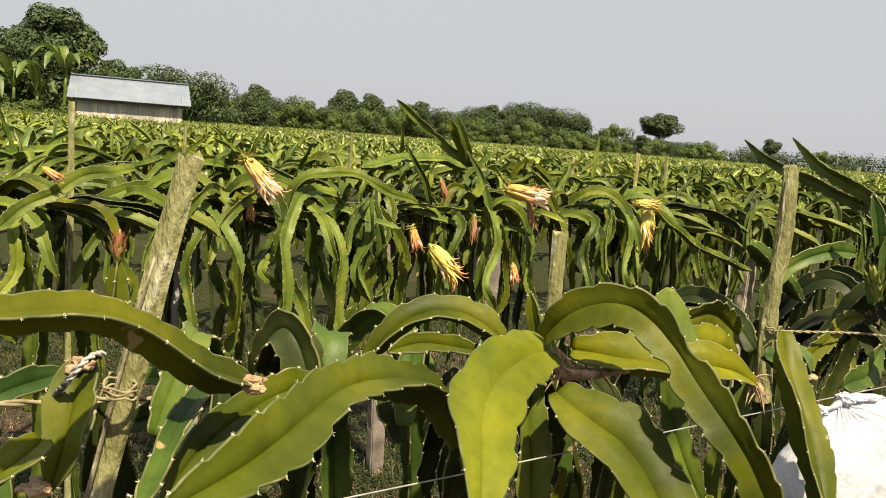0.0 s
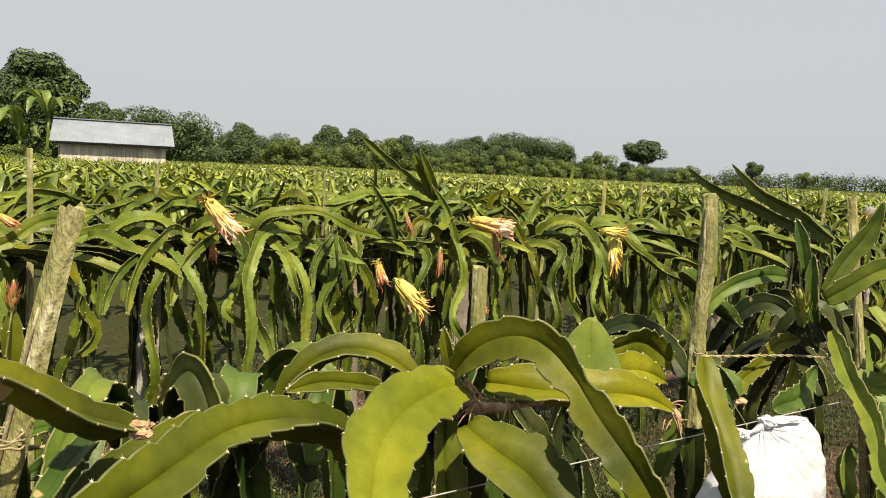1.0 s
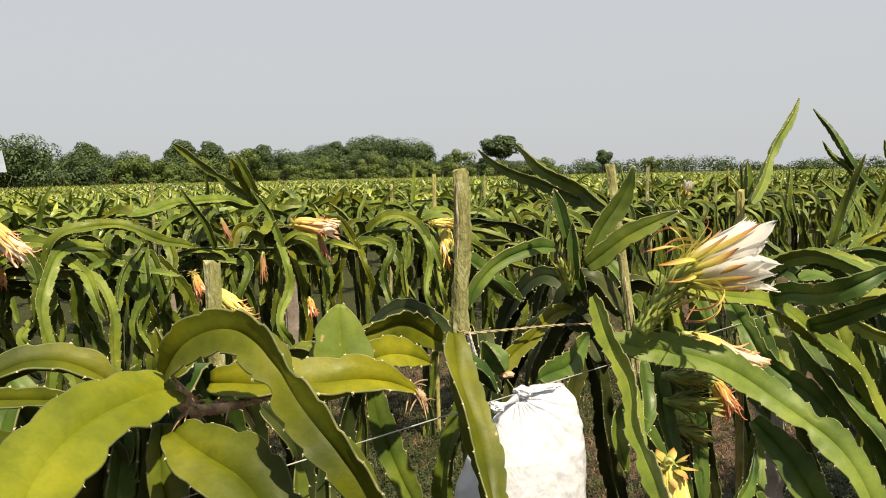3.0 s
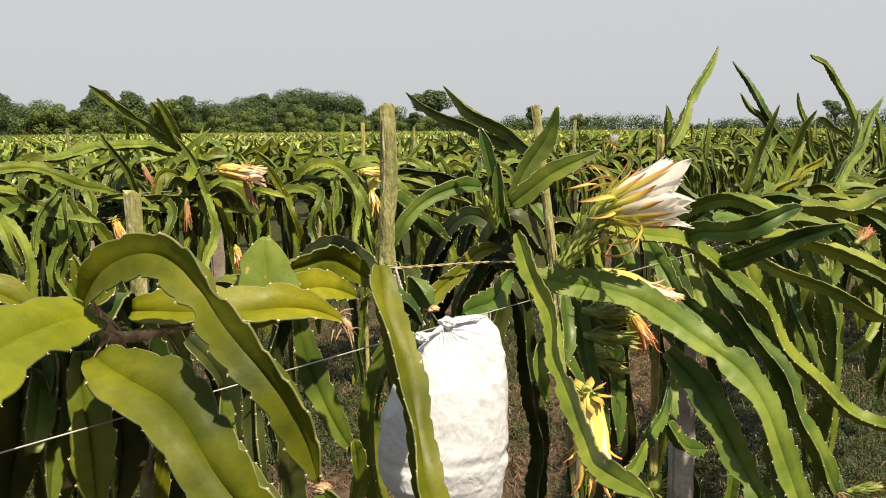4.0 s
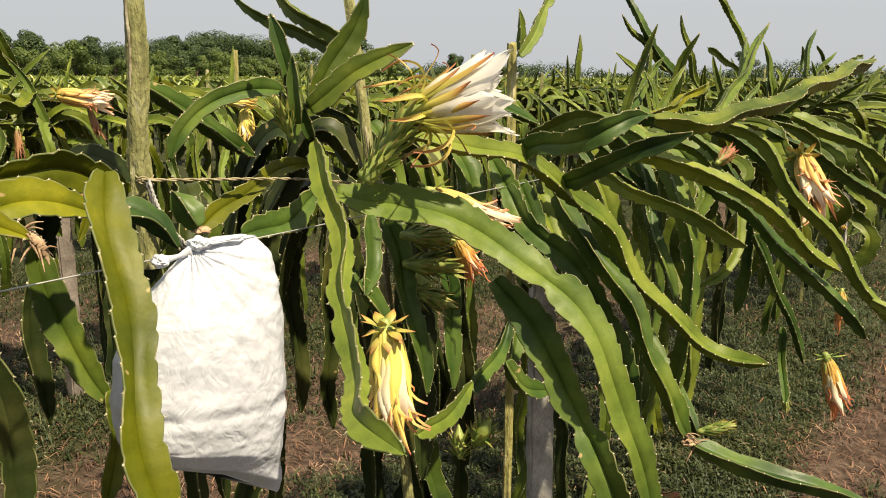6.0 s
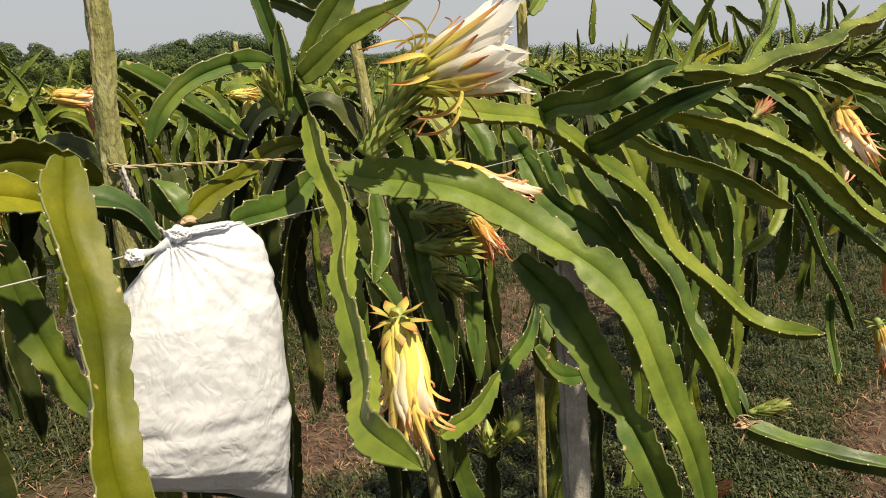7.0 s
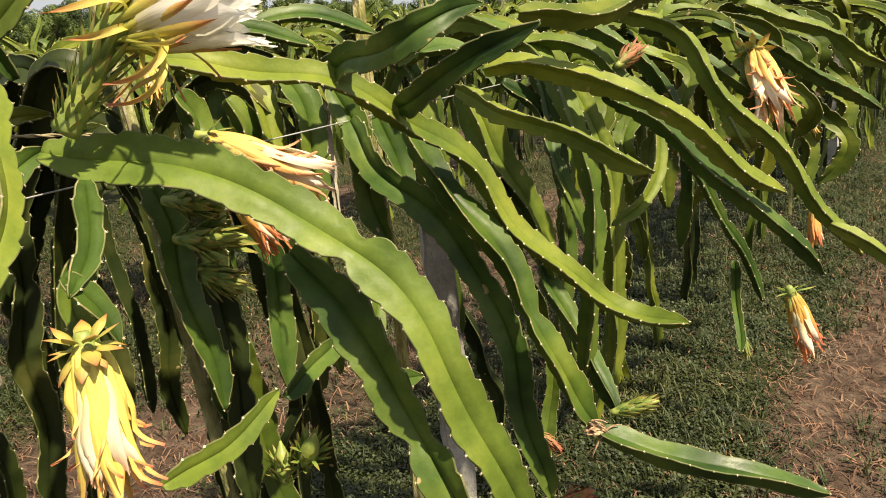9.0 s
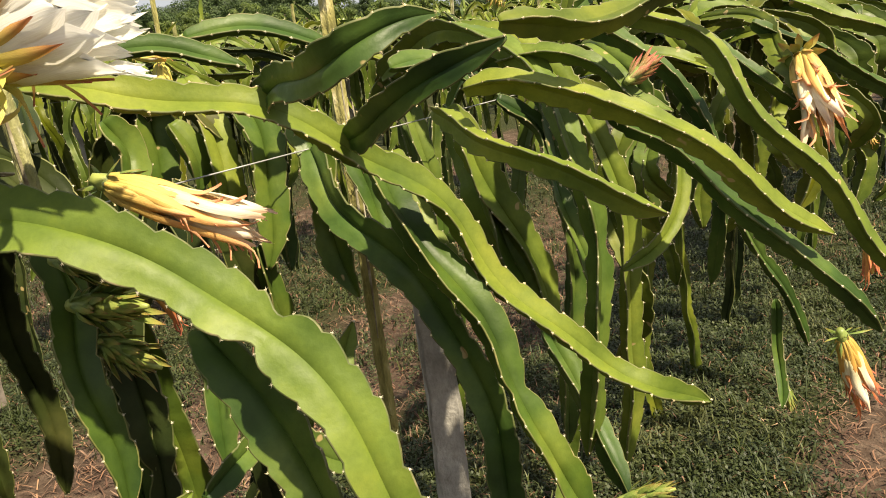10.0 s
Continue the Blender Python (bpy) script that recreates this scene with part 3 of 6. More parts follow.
def withered_flower(plant, place, toward, length, look_kind="yellow", seed=0, star=True, fat=1.0):
    """A spent flower hanging limp: a collar of pointed bracts at its base, then a closed spindle of shrivelled ribbons over limp pale petals."""
    r = random.Random(seed)
    size = length / 0.20
    label = {"yellow": "withered yellow flower with limp petals", "orange": "withered orange flower hanging limp",
             "pink": "withered yellow flower with pinkish tips", "brown": "dried brown flower remains"}[look_kind]
    body = {"yellow": WITHER, "orange": WITHER_ORANGE, "pink": WITHER_PINK, "brown": WITHER_BROWN}[look_kind]
    slim = 0.62 if look_kind == "brown" else 1.0
    core = tube_mesh("withered_flower", [(0, 0, 0.0), (0, 0, 0.02), (0.002, 0, 0.08), (0, 0, 0.14)], [0.010, 0.017 * fat * slim, 0.020 * fat * slim, 0.004], body, 11, 16, 0.4)
    ob = piece("withered_flower", core, plant, label, Matrix.Translation(-plant.location) @ along(place, toward, r.uniform(0, 360), size))
    piece("ovary", tube_mesh("ovary", [(0, 0, -0.024), (0, 0, -0.012), (0, 0, 0.006)], [0.007, 0.012, 0.012], GREEN_TUBE, 10, 8, 0.2), ob, "green scaly base")
    for k in range(34):
        wide = fat * slim * (r.uniform(0.95, 1.08) if k < 22 else r.uniform(0.7, 0.9))
        long = r.uniform(0.55, 0.80) if k % 3 == 0 else r.uniform(0.84, 1.06)
        piece("petal", LIMP[look_kind][r.randrange(8)], ob, m=turned(k * 137.5 + r.uniform(-9, 9), (0, 0, r.uniform(-0.002, 0.004)), r.uniform(-2, 2)) @ Matrix.Diagonal((wide, 1, long, 1)))
    if look_kind != "brown":
        for k in range(9 if look_kind == "pink" else 7):
            piece("petal", LIMP_WHITE[k % 3], ob, m=turned(k * 71 + r.uniform(-10, 10), (0, 0, 0), r.uniform(-3, 5)) @ Matrix.Diagonal((fat, 1, r.uniform(0.80, 1.05) if look_kind == "pink" else r.uniform(0.60, 0.76), 1)))
    for k in range(21 if star else 9):
        back = k % 3
        piece("bract", (BRACTS_DRY if star else BRACTS)[k % 2], ob, m=turned(k * 137.5 + r.uniform(-9, 9), (0, 0, -0.002 - 0.006 * back)) @ Matrix.Translation((0.012, 0, 0)) @ pose(0, 0, 0, 0, r.uniform(5, 30) + 40 * back, 0) @ Matrix.Scale(r.uniform(0.55, 0.80), 4))
    return ob


def bud(plant, place, toward, length, red=False, seed=0, spread=14):
    """A flower bud: a slim egg-shaped body wrapped in overlapping pointed bracts; a wide spread makes a spiky young fruit."""
    r = random.Random(seed)
    size = length / 0.10
    slim = spread < 20
    body = tube_mesh("bud", [(0, 0, -0.01), (0, 0, 0.03), (0, 0, 0.06), (0, 0, 0.088)], [0.006, 0.013 if slim else 0.020, 0.010 if slim else 0.016, 0.002], GREEN_TUBE, 10, 14)
    ob = piece("bud", body, plant, "red-tipped scaly flower bud" if red else "green scaly flower bud", Matrix.Translation(-plant.location) @ along(place, toward, r.uniform(0, 360), size))
    source = BRACTS_RED if red else BRACTS
    count = 54 if slim else 38
    for k in range(count):
        u = k / count
        z = -0.006 + (0.056 if slim else 0.050) * u
        rad = 0.006 + (0.009 if slim else 0.012) * math.sin(min(1, (z + 0.01) / 0.04) * math.pi / 2) - 0.006 * u ** 2
        tilt = r.uniform(-14, 12) - 8 * u if slim else r.uniform(-6, spread)
        piece("bract", source[k % 2], ob, m=turned(k * 137.5 + r.uniform(-6, 6), (0, 0, z), tilt, r.uniform(0.62, 0.86) if slim else 0.85) @ Matrix.Translation((rad, 0, 0)))
    return ob


# ---------------------------------------------------------------- posts, wires, bag
def wooden_stake(foot, top, radius, seed, label, group="wooden stakes"):
    r = np.random.RandomState(seed)
    foot, top = Vector(foot), Vector(top)
    steps, sides = 40, 11
    v = []
    prof = 1 + 0.22 * (r.rand(sides) - 0.5) + 0.25 * np.array([1 if k in (0, 5, 6) else 0 for k in range(sides)])
    for i in range(steps):
        u = i / (steps - 1)
        p = (top - foot) * u
        wob = Vector((math.sin(u * 5 + seed), math.cos(u * 4 + seed * 2), 0)) * 0.006 * math.sin(u * math.pi)
        for k in range(sides):
            a = k * 2 * math.pi / sides
            q = radius * prof[k] * (1 + 0.07 * math.sin(u * 17 + k * 2.1 + seed) + 0.14 * (r.rand() - 0.5) + 0.10 * noise.noise(Vector((k * 0.9, u * 14, seed)))) * (1.05 - 0.1 * u)
            z = 0.010 * (r.rand() - 0.5) if i == steps - 1 else 0
            v.append(p + wob + Vector((math.cos(a) * q, math.sin(a) * q * 0.8, z)))
    f = [(i * sides + j, i * sides + (j + 1) % sides, (i + 1) * sides + (j + 1) % sides, (i + 1) * sides + j) for i in range(steps - 1) for j in range(sides)]
    f += [tuple(range(sides))[::-1], tuple(range((steps - 1) * sides, steps * sides))]
    ob = new("wooden_stake", mesh_of("wooden_stake", v, f, [BARK_STAKE], smooth=False))
    ob.location = foot
    tagged(ob, label, "stake", group)
    # a raised sliver of bark left on one side
    a = r.uniform(3.6, 5.6)
    side = Vector((math.cos(a), math.sin(a) * 0.8, 0))
    u0, u1 = r.uniform(0.45, 0.6), r.uniform(0.85, 0.97)
    line = [(top - foot) * (u0 + (u1 - u0) * k / 4) + side * radius * 1.06 + Vector((0.0012 * math.sin(k * 2.3 + seed), 0, 0)) for k in range(5)]
    piece("bark_sliver", tube_mesh("bark_sliver", line, [0.0012, 0.0034, 0.0030, 0.0016], BARK_SLIVER, 6, 26, 0.6, seed, flat=0.7), ob)
    return ob


def concrete_post_mesh(height, seed):
    r = random.Random(seed)
    bm = bmesh.new()
    bmesh.ops.create_cube(bm, size=1)
    bmesh.ops.scale(bm, vec=(0.088, 0.066, height + 0.1), verts=bm.verts)
    bmesh.ops.translate(bm, vec=(0, 0, height / 2 - 0.05), verts=bm.verts)
    bmesh.ops.bevel(bm, geom=[e for e in bm.edges], offset=0.008, segments=2, affect="EDGES")
    long_edges = [e for e in bm.edges if e.calc_length() > height * 0.8]
    bmesh.ops.subdivide_edges(bm, edges=long_edges, cuts=26, use_grid_fill=True)
    for w in bm.verts:
        k = noise.noise(w.co * 14 + Vector((seed, 0, 0))) * 0.007 + noise.noise(w.co * 40) * 0.007 - 0.006 * max(0.0, noise.noise(w.co * 22 + Vector((0, seed, 4))) - 0.15)
        w.co += Vector((w.co.x, w.co.y, 0)).normalized() * k
    me = bpy.data.meshes.new("concrete_post")
    bm.to_mesh(me)
    bm.free()
    me.materials.append(CONCRETE)
    return me


def wire(s0, s1, n, z, name="trellis_wire", radius=0.0013, mat=None, label="thin galvanised wire strung along the trellis", sag=0.012):
    pts = [at_row(s0 + (s1 - s0) * k / 6, n, z - sag * math.sin(k / 6 * math.pi * 3) ** 2) for k in range(7)]
    return tagged(new(name, tube_mesh(name, pts, [radius, radius], mat or WIRE, 6, 40)), label, "wire", "trellis wires")


def rope_mesh(points, radius, mat, twist_len=0.03, name="rope"):
    c, length = spline(points, max(20, int(length_of(points) / 0.006)))
    t, f, s = frames(c, (0.2, 0.3, 0.9))
    v, faces = [], []
    arc = np.linspace(0, length, len(c))
    for strand in range(2):
        a = arc / twist_len * 2 * math.pi + strand * math.pi
        mid = c + f * (np.cos(a) * radius * 0.55)[:, None] + s * (np.sin(a) * radius * 0.55)[:, None]
        b0 = len(v)
        for i in range(len(c)):
            for k in range(6):
                q = k * math.pi / 3
                v.append(mid[i] + (f[i] * math.cos(q) + s[i] * math.sin(q)) * radius * 0.6)
        for i in range(len(c) - 1):
            for k in range(6):
                faces.append((b0 + i * 6 + k, b0 + i * 6 + (k + 1) % 6, b0 + (i + 1) * 6 + (k + 1) % 6, b0 + (i + 1) * 6 + k))
    return v, faces


def length_of(points):
    return sum((Vector(a) - Vector(b)).length for a, b in zip(points, points[1:]))


def bag_material():
    """Thin crinkled white film: slightly see-through, glossy, with fine sharp creases at two sizes."""
    m, nt, b = material("white_plastic_film")
    col = ramp(nt, noise_fac(nt, 16.0, 4.0, 0.6), [(0.3, (0.53, 0.555, 0.61)), (0.6, (0.66, 0.69, 0.75))])
    nt.links.new(col, b.inputs["Base Color"])
    b.inputs["Roughness"].default_value = 0.28
    tc = nt.nodes.new("ShaderNodeTexCoord")
    warp = node(nt, "ShaderNodeTexNoise", Scale=14.0, Detail=3.0)
    nt.links.new(tc.outputs["Object"], warp.inputs["Vector"])
    shift = nt.nodes.new("ShaderNodeMix")
    shift.data_type = "VECTOR"
    shift.inputs[0].default_value = 0.06
    nt.links.new(tc.outputs["Object"], shift.inputs[4])
    nt.links.new(warp.outputs["Color"], shift.inputs[5])
    heights = []
    for scale, stretch, weight in ((26.0, (1.0, 1.0, 0.7), 1.0), (70.0, (1.3, 1.3, 0.6), 0.45)):
        mp = nt.nodes.new("ShaderNodeMapping")
        mp.inputs["Scale"].default_value = stretch
        nt.links.new(shift.outputs[1], mp.inputs[0])
        cell = node(nt, "ShaderNodeTexVoronoi", Scale=scale)
        cell.feature = "DISTANCE_TO_EDGE"
        nt.links.new(mp.outputs[0], cell.inputs["Vector"])
        k = nt.nodes.new("ShaderNodeMath")
        k.operation = "MULTIPLY"
        k.inputs[1].default_value = weight
        nt.links.new(cell.outputs["Distance"], k.inputs[0])
        heights.append(k.outputs[0])
    both = nt.nodes.new("ShaderNodeMath")
    nt.links.new(heights[0], both.inputs[0])
    nt.links.new(heights[1], both.inputs[1])
    bump(nt, b, both.outputs[0], 0.26, 0.014)
    tr = nt.nodes.new("ShaderNodeBsdfTranslucent")
    nt.links.new(col, tr.inputs["Color"])
    mx = nt.nodes.new("ShaderNodeMixShader")
    mx.inputs[0].default_value = 0.25
    nt.links.new(b.outputs[0], mx.inputs[1])
    nt.links.new(tr.outputs[0], mx.inputs[2])
    nt.links.new(mx.outputs[0], nt.nodes["Material Output"].inputs["Surface"])
    return m


def plastic_bag(top, depth):
    """A stuffed thin plastic bag hung by its bunched neck: pleats fan out from the tie, the full body is crumpled all over, one bottom corner sags to a point."""
    mat = bag_material()
    root = thing("plastic_bag", top, "stuffed white plastic bag hanging by its bunched neck from the wire", "bag")
    root.rotation_euler.z = radians(22)
    height = 0.335
    down = (0.0, 0.06, 0.12, 0.19, 0.30, 0.45, 0.70, 0.86, 0.95, 1.0)
    left = (-0.036, -0.055, -0.080, -0.101, -0.122, -0.140, -0.150, -0.144, -0.128, -0.105)
    right = (0.056, 0.069, 0.074, 0.079, 0.085, 0.089, 0.090, 0.084, 0.084, 0.083)
    thick = (0.02, 0.34, 0.56, 0.74, 0.92, 1.0, 1.0, 0.86, 0.55, 0.05)
    floor_x = (-0.16, -0.078, -0.010, 0.048, 0.078, 0.095)
    floor_z = (-0.280, -0.316, -0.346, -0.386, -0.408, -0.395)
    steps, sides = 170, 220
    v = []
    tie = Vector((-0.040, 0, -0.004))

    def ridge(p, k):
        return 1 - 2 * abs(noise.noise(p * k))

    for i in range(steps):
        u = i / (steps - 1)
        xl, xr, a_d = np.interp(u, down, left), np.interp(u, down, right), np.interp(u, down, thick) * depth / 2
        for k in range(sides):
            a = k * 2 * math.pi / sides
            ca, sa = math.cos(a), math.sin(a)
            q = abs(ca) ** 0.8 * math.copysign(1, ca)
            x = (xl + xr) / 2 + (xr - xl) / 2 * q
            y = abs(sa) ** 0.85 * math.copysign(1, sa) * a_d
            z = -height * u
            z += (np.interp(x, floor_x, floor_z) + height) * u ** 3
            p = Vector((x, y, z))
            away = p - tie
            ray_a = math.atan2(away.x, -away.z)
            fade = math.exp(-away.length / 0.10) * min(1.0, away.length / 0.02)
            pleat = 0.0042 * fade * math.sin(ray_a * 19 + 2.5 * noise.noise(p * 14)) + 0.0014 * fade * math.sin(ray_a * 43 + 2.0 * noise.noise(p * 20))
            warp = p + Vector((noise.noise(p * 12), noise.noise(p * 12 + Vector((7, 0, 0))), noise.noise(p * 12 + Vector((0, 9, 0))))) * 0.02
            full = min(1.0, u / 0.10)
            lump = 0.013 * noise.noise(Vector((x * 8, y * 8, z * 7))) + full * (0.0024 * ridge(warp, 15) + 0.0011 * ridge(warp + Vector((3, 1, 5)), 36) + 0.0005 * ridge(warp + Vector((1, 8, 2)), 80))
            belt = -0.006 * math.exp(-((z + 0.232 + 0.10 * x) / 0.010) ** 2) * (0.4 + 0.6 * max(0.0, noise.noise(Vector((x * 20, y * 20, 4))) + 0.4))
            rim = 0.016 * math.sin(x * 75) * noise.noise(Vector((x * 30, y * 9, 2))) * math.exp(-u / 0.05)
            o = Vector((q * 0.6, sa, 0)).normalized()
            p += o * (pleat + belt + lump * (1 if u < 0.95 else (1 - u) / 0.05))
            p.z += rim
            v.append(p)
    f = [(i * sides + j, i * sides + (j + 1) % sides, (i + 1) * sides + (j + 1) % sides, (i + 1) * sides + j) for i in range(steps - 1) for j in range(sides)]
    f += [tuple(range(sides)), tuple(range((steps - 1) * sides, steps * sides))[::-1]]
    piece("bag_body", mesh_of("bag_body", v, f, [mat]), root)
    # bunched hem and tied ear: crumpled film
    for x, z, w, h, sd in ((-0.024, 0.000, 0.018, 0.010, 1), (0.014, 0.000, 0.040, 0.006, 2), (-0.080, -0.016, 0.011, 0.009, 5)):
        bm = bmesh.new()
        bmesh.ops.create_icosphere(bm, subdivisions=5, radius=1)
        for q in bm.verts:
            d = 1 + 0.30 * noise.noise(q.co * 1.6 + Vector((sd, 0, 0))) - 0.34 * abs(noise.noise(q.co * 3.1 + Vector((0, sd, 0)))) - 0.14 * abs(noise.noise(q.co * 8))
            q.co = Vector((q.co.x * w * d, q.co.y * 0.016 * d, q.co.z * h * d))
        ob = part("tied_ear" if sd == 5 else "bag_hem", bm, mat, root, smooth=True)
        ob.location = (x, 0, z)
    neck = tube_mesh("ear_neck", [(-0.038, 0, -0.008), (-0.058, 0.0, -0.014), (-0.076, 0, -0.015)], [0.008, 0.003, 0.007], mat, 9, 14, 0.5)
    piece("ear_neck", neck, root)
    return root


# ---------------------------------------------------------------- stock of stems for the field
def hang_points(r, out, rise, drop, side):
    """From the wire over its neighbours, out to one side, then down, wandering on the way."""
    j = lambda a: r.uniform(-a, a)
    return [(0, 0, 0), (side * 0.2 + j(0.03), out * 0.45, rise), (side * 0.5 + j(0.03), out * 0.9, rise * 0.4 - drop * 0.06), (side * 0.7 + j(0.04), out * r.uniform(0.9, 1.1), -drop * 0.32),
            (side * 0.75 + j(0.06), out * r.uniform(0.85, 1.15), -drop * 0.66), (side * r.uniform(0.6, 1.1) + j(0.05), out * r.uniform(0.95, 1.2), -drop)]


def sprawl_points(r):
    """A stem that lies along the row over the others, dipping and rising, its end drooping or turned up."""
    x, y = r.choice((-1, 1)) * r.uniform(0.25, 0.62), r.uniform(0.02, 0.30)
    rise, drop = r.uniform(0.02, 0.16), r.uniform(-0.08, 0.30)
    j = lambda a: r.uniform(-a, a)
    return [(0, 0, 0), (x * 0.28, y * 0.3 + j(0.03), rise), (x * 0.6, y * 0.7 + j(0.03), rise * 0.7 + j(0.03)), (x * 0.88, y * 0.95, rise * 0.4 - drop * 0.4 + j(0.02)), (x * 1.02, y * 1.05 + j(0.03), -drop)]


def stock(count, detail, mat, seed0, dots):
    out = []
    for k in range(count):
        r = random.Random(seed0 + k)
        if k % 5 < 2:
            pts = sprawl_points(r)
        else:
            pts = hang_points(r, r.uniform(0.08, 0.34), r.uniform(0.0, 0.12), r.uniform(0.22, 0.75), r.uniform(-0.32, 0.32))
        out.append(stem_mesh(pts, r.uniform(0.046, 0.072), mat, r.uniform(0, 180), detail, seed0 + k, (0.1, 0.75, 0.65), dots, lobe=0.042, notch=0.27, lift=r.uniform(24, 34), keel=1.0))
    return out


def stock_up(count, detail, mat, seed0, dots):
    out = []
    for k in range(count):
        r = random.Random(seed0 + k)
        h = r.uniform(0.18, 0.40)
        a, b = r.uniform(-0.25, 0.25), r.uniform(-0.2, 0.25)
        out.append(stem_mesh([(0, 0, 0), (a * 0.35, b * 0.4, h * 0.5), (a, b, h)], r.uniform(0.038, 0.052), mat, r.uniform(0, 180), detail, seed0 + k, (0.6, -0.7, 0.2), dots, taper=0.6, tip=2.8))
    return out


def stock_trunk(count, detail, mat, seed0, dots):
    out = []
    for k in range(count):
        r = random.Random(seed0 + k)
        out.append(stem_mesh([(r.uniform(-0.08, 0.08), r.uniform(-0.06, 0.06), -1.28), (r.uniform(-0.05, 0.05), r.uniform(-0.05, 0.05), -0.7), (0, 0, 0.03)],
                             r.uniform(0.045, 0.06), mat, r.uniform(0, 180), detail, seed0 + k, (0, -1, 0.1), dots))
    return out


# the darkest stems and trunks carry the canopy's shade in their colour
HANG_NEAR = stock(1, 1, STEM_SHADED, 90, True) + stock(11, 1, STEM_GREEN, 100, True) + stock(7, 1, STEM_LIGHT, 120, True) + stock(3, 1, STEM_OLIVE, 140, True)
HANG_MID = stock(7, 0, STEM_GREEN, 150, False) + stock(5, 0, STEM_LIGHT, 170, False) + stock(3, 0, STEM_OLIVE, 180, False)
UP_NEAR = stock_up(4, 1, STEM_GREEN, 200, True) + stock_up(3, 1, STEM_LIGHT, 210, True)
UP_MID = stock_up(4, 0, STEM_GREEN, 220, False) + stock_up(3, 0, STEM_LIGHT, 230, False)
TRUNK_NEAR = stock_trunk(2, 1, STEM_SHADED, 240, False) + stock_trunk(3, 1, STEM_GREEN, 246, False)
TRUNK_MID = stock_trunk(3, 0, STEM_SHADED, 250, False)


def field_plant(s, row, seed, near, hang_n, up_n, trunk_n, side_bias=0.5):
    """One trellised cactus: trunks up to the wire, stems arching over and hanging on both sides, a few upright shoots."""
    r = random.Random(seed)
    n0 = ROW_N[row]
    root = thing("dragon_fruit_plant", at_row(s, n0, 0), "trellised dragon fruit cactus with long drooping green stems", "cactus", "dragon fruit plants")
    hang, up, trunk = (HANG_NEAR, UP_NEAR, TRUNK_NEAR) if near else (HANG_MID, UP_MID, TRUNK_MID)
    for _ in range(trunk_n):
        skin, spots = r.choice(trunk)
        piece("trunk", skin, root, m=pose(r.uniform(-0.14, 0.14), r.uniform(-0.08, 0.08), WIRE_Z + 0.06, 0, 0, r.uniform(0, 360)))
    for k in range(hang_n):
        skin, spots = r.choice(hang)
        front = r.random() < (side_bias if row else 0.78)
        spin = math.degrees(ROW_ANGLE) + (180 if front else 0) + r.uniform(-34, 34)
        m = pose(0, 0, 0, 0, 0, math.degrees(ROW_ANGLE)) @ pose(r.uniform(-0.28, 0.28), r.uniform(-0.06, 0.06), WIRE_Z + r.uniform(-0.04, 0.10), 0, 0, spin - math.degrees(ROW_ANGLE))
        z = r.uniform(0.8, 1.2) if row else r.uniform(0.6, 1.0)
        ob = piece("stem", skin, root, m=m @ Matrix.Diagonal((1, r.uniform(0.8, 1.2) if row else r.uniform(1.1, 1.7), z, 1)))
        if spots:
            tagged(piece("areole_wool", spots, ob), kind="stuff")
    for k in range(up_n):
        skin, spots = r.choice(up)
        m = pose(0, 0, 0, 0, 0, math.degrees(ROW_ANGLE)) @ pose(r.uniform(-0.25, 0.25), r.uniform(-0.12, 0.12), WIRE_Z + r.uniform(0.02, 0.14), r.uniform(-22, 22), r.uniform(-25, 25), r.uniform(0, 360))
        ob = piece("stem", skin, root, m=m @ Matrix.Scale(r.uniform(0.7, 1.15), 4))
        if spots:
            tagged(piece("areole_wool", spots, ob), kind="stuff")
    return root


def row_posts(row, s0, s1, seed, near=True):
    r = random.Random(seed)
    s = s0
    k = 0
    while s < s1:
        p = at_row(s + r.uniform(-0.2, 0.2), ROW_N[row] + r.uniform(-0.05, 0.05), 0)
        if row == 1 and 1.5 < s < 3.0:
            pass
        elif k % 3 == 1:
            me = POST_MESHES[r.randrange(2)]
            ob = new("concrete_post", me)
            ob.matrix_basis = Matrix.Translation(p) @ pose(0, 0, 0, r.uniform(-2, 2), r.uniform(-2, 2), 34)
            tagged(ob, "square grey concrete trellis post", "post", "concrete posts")
        else:
            wooden_stake(p - Vector((0, 0, 0.05)), p + Vector((r.uniform(-0.06, 0.06), r.uniform(-0.06, 0.06), r.uniform(1.4, 1.68))), r.uniform(0.010, 0.0145), seed + k,
                         "thin weathered wooden stake in the trellis row")
        s += r.uniform(0.95, 1.5)
        k += 1


POST_MESHES = [concrete_post_mesh(1.25, 1), concrete_post_mesh(1.2, 2)]
LOW_POST = concrete_post_mesh(0.98, 3)
OLD_POST = concrete_post_mesh(1.2, 5)
OLD_POST.materials[0] = surface("stained_concrete", [(0.3, (0.10, 0.082, 0.066)), (0.5, (0.20, 0.168, 0.140)), (0.72, (0.34, 0.30, 0.26))], 9, 0.92, 90, 0.5, 0.7, 0.004)


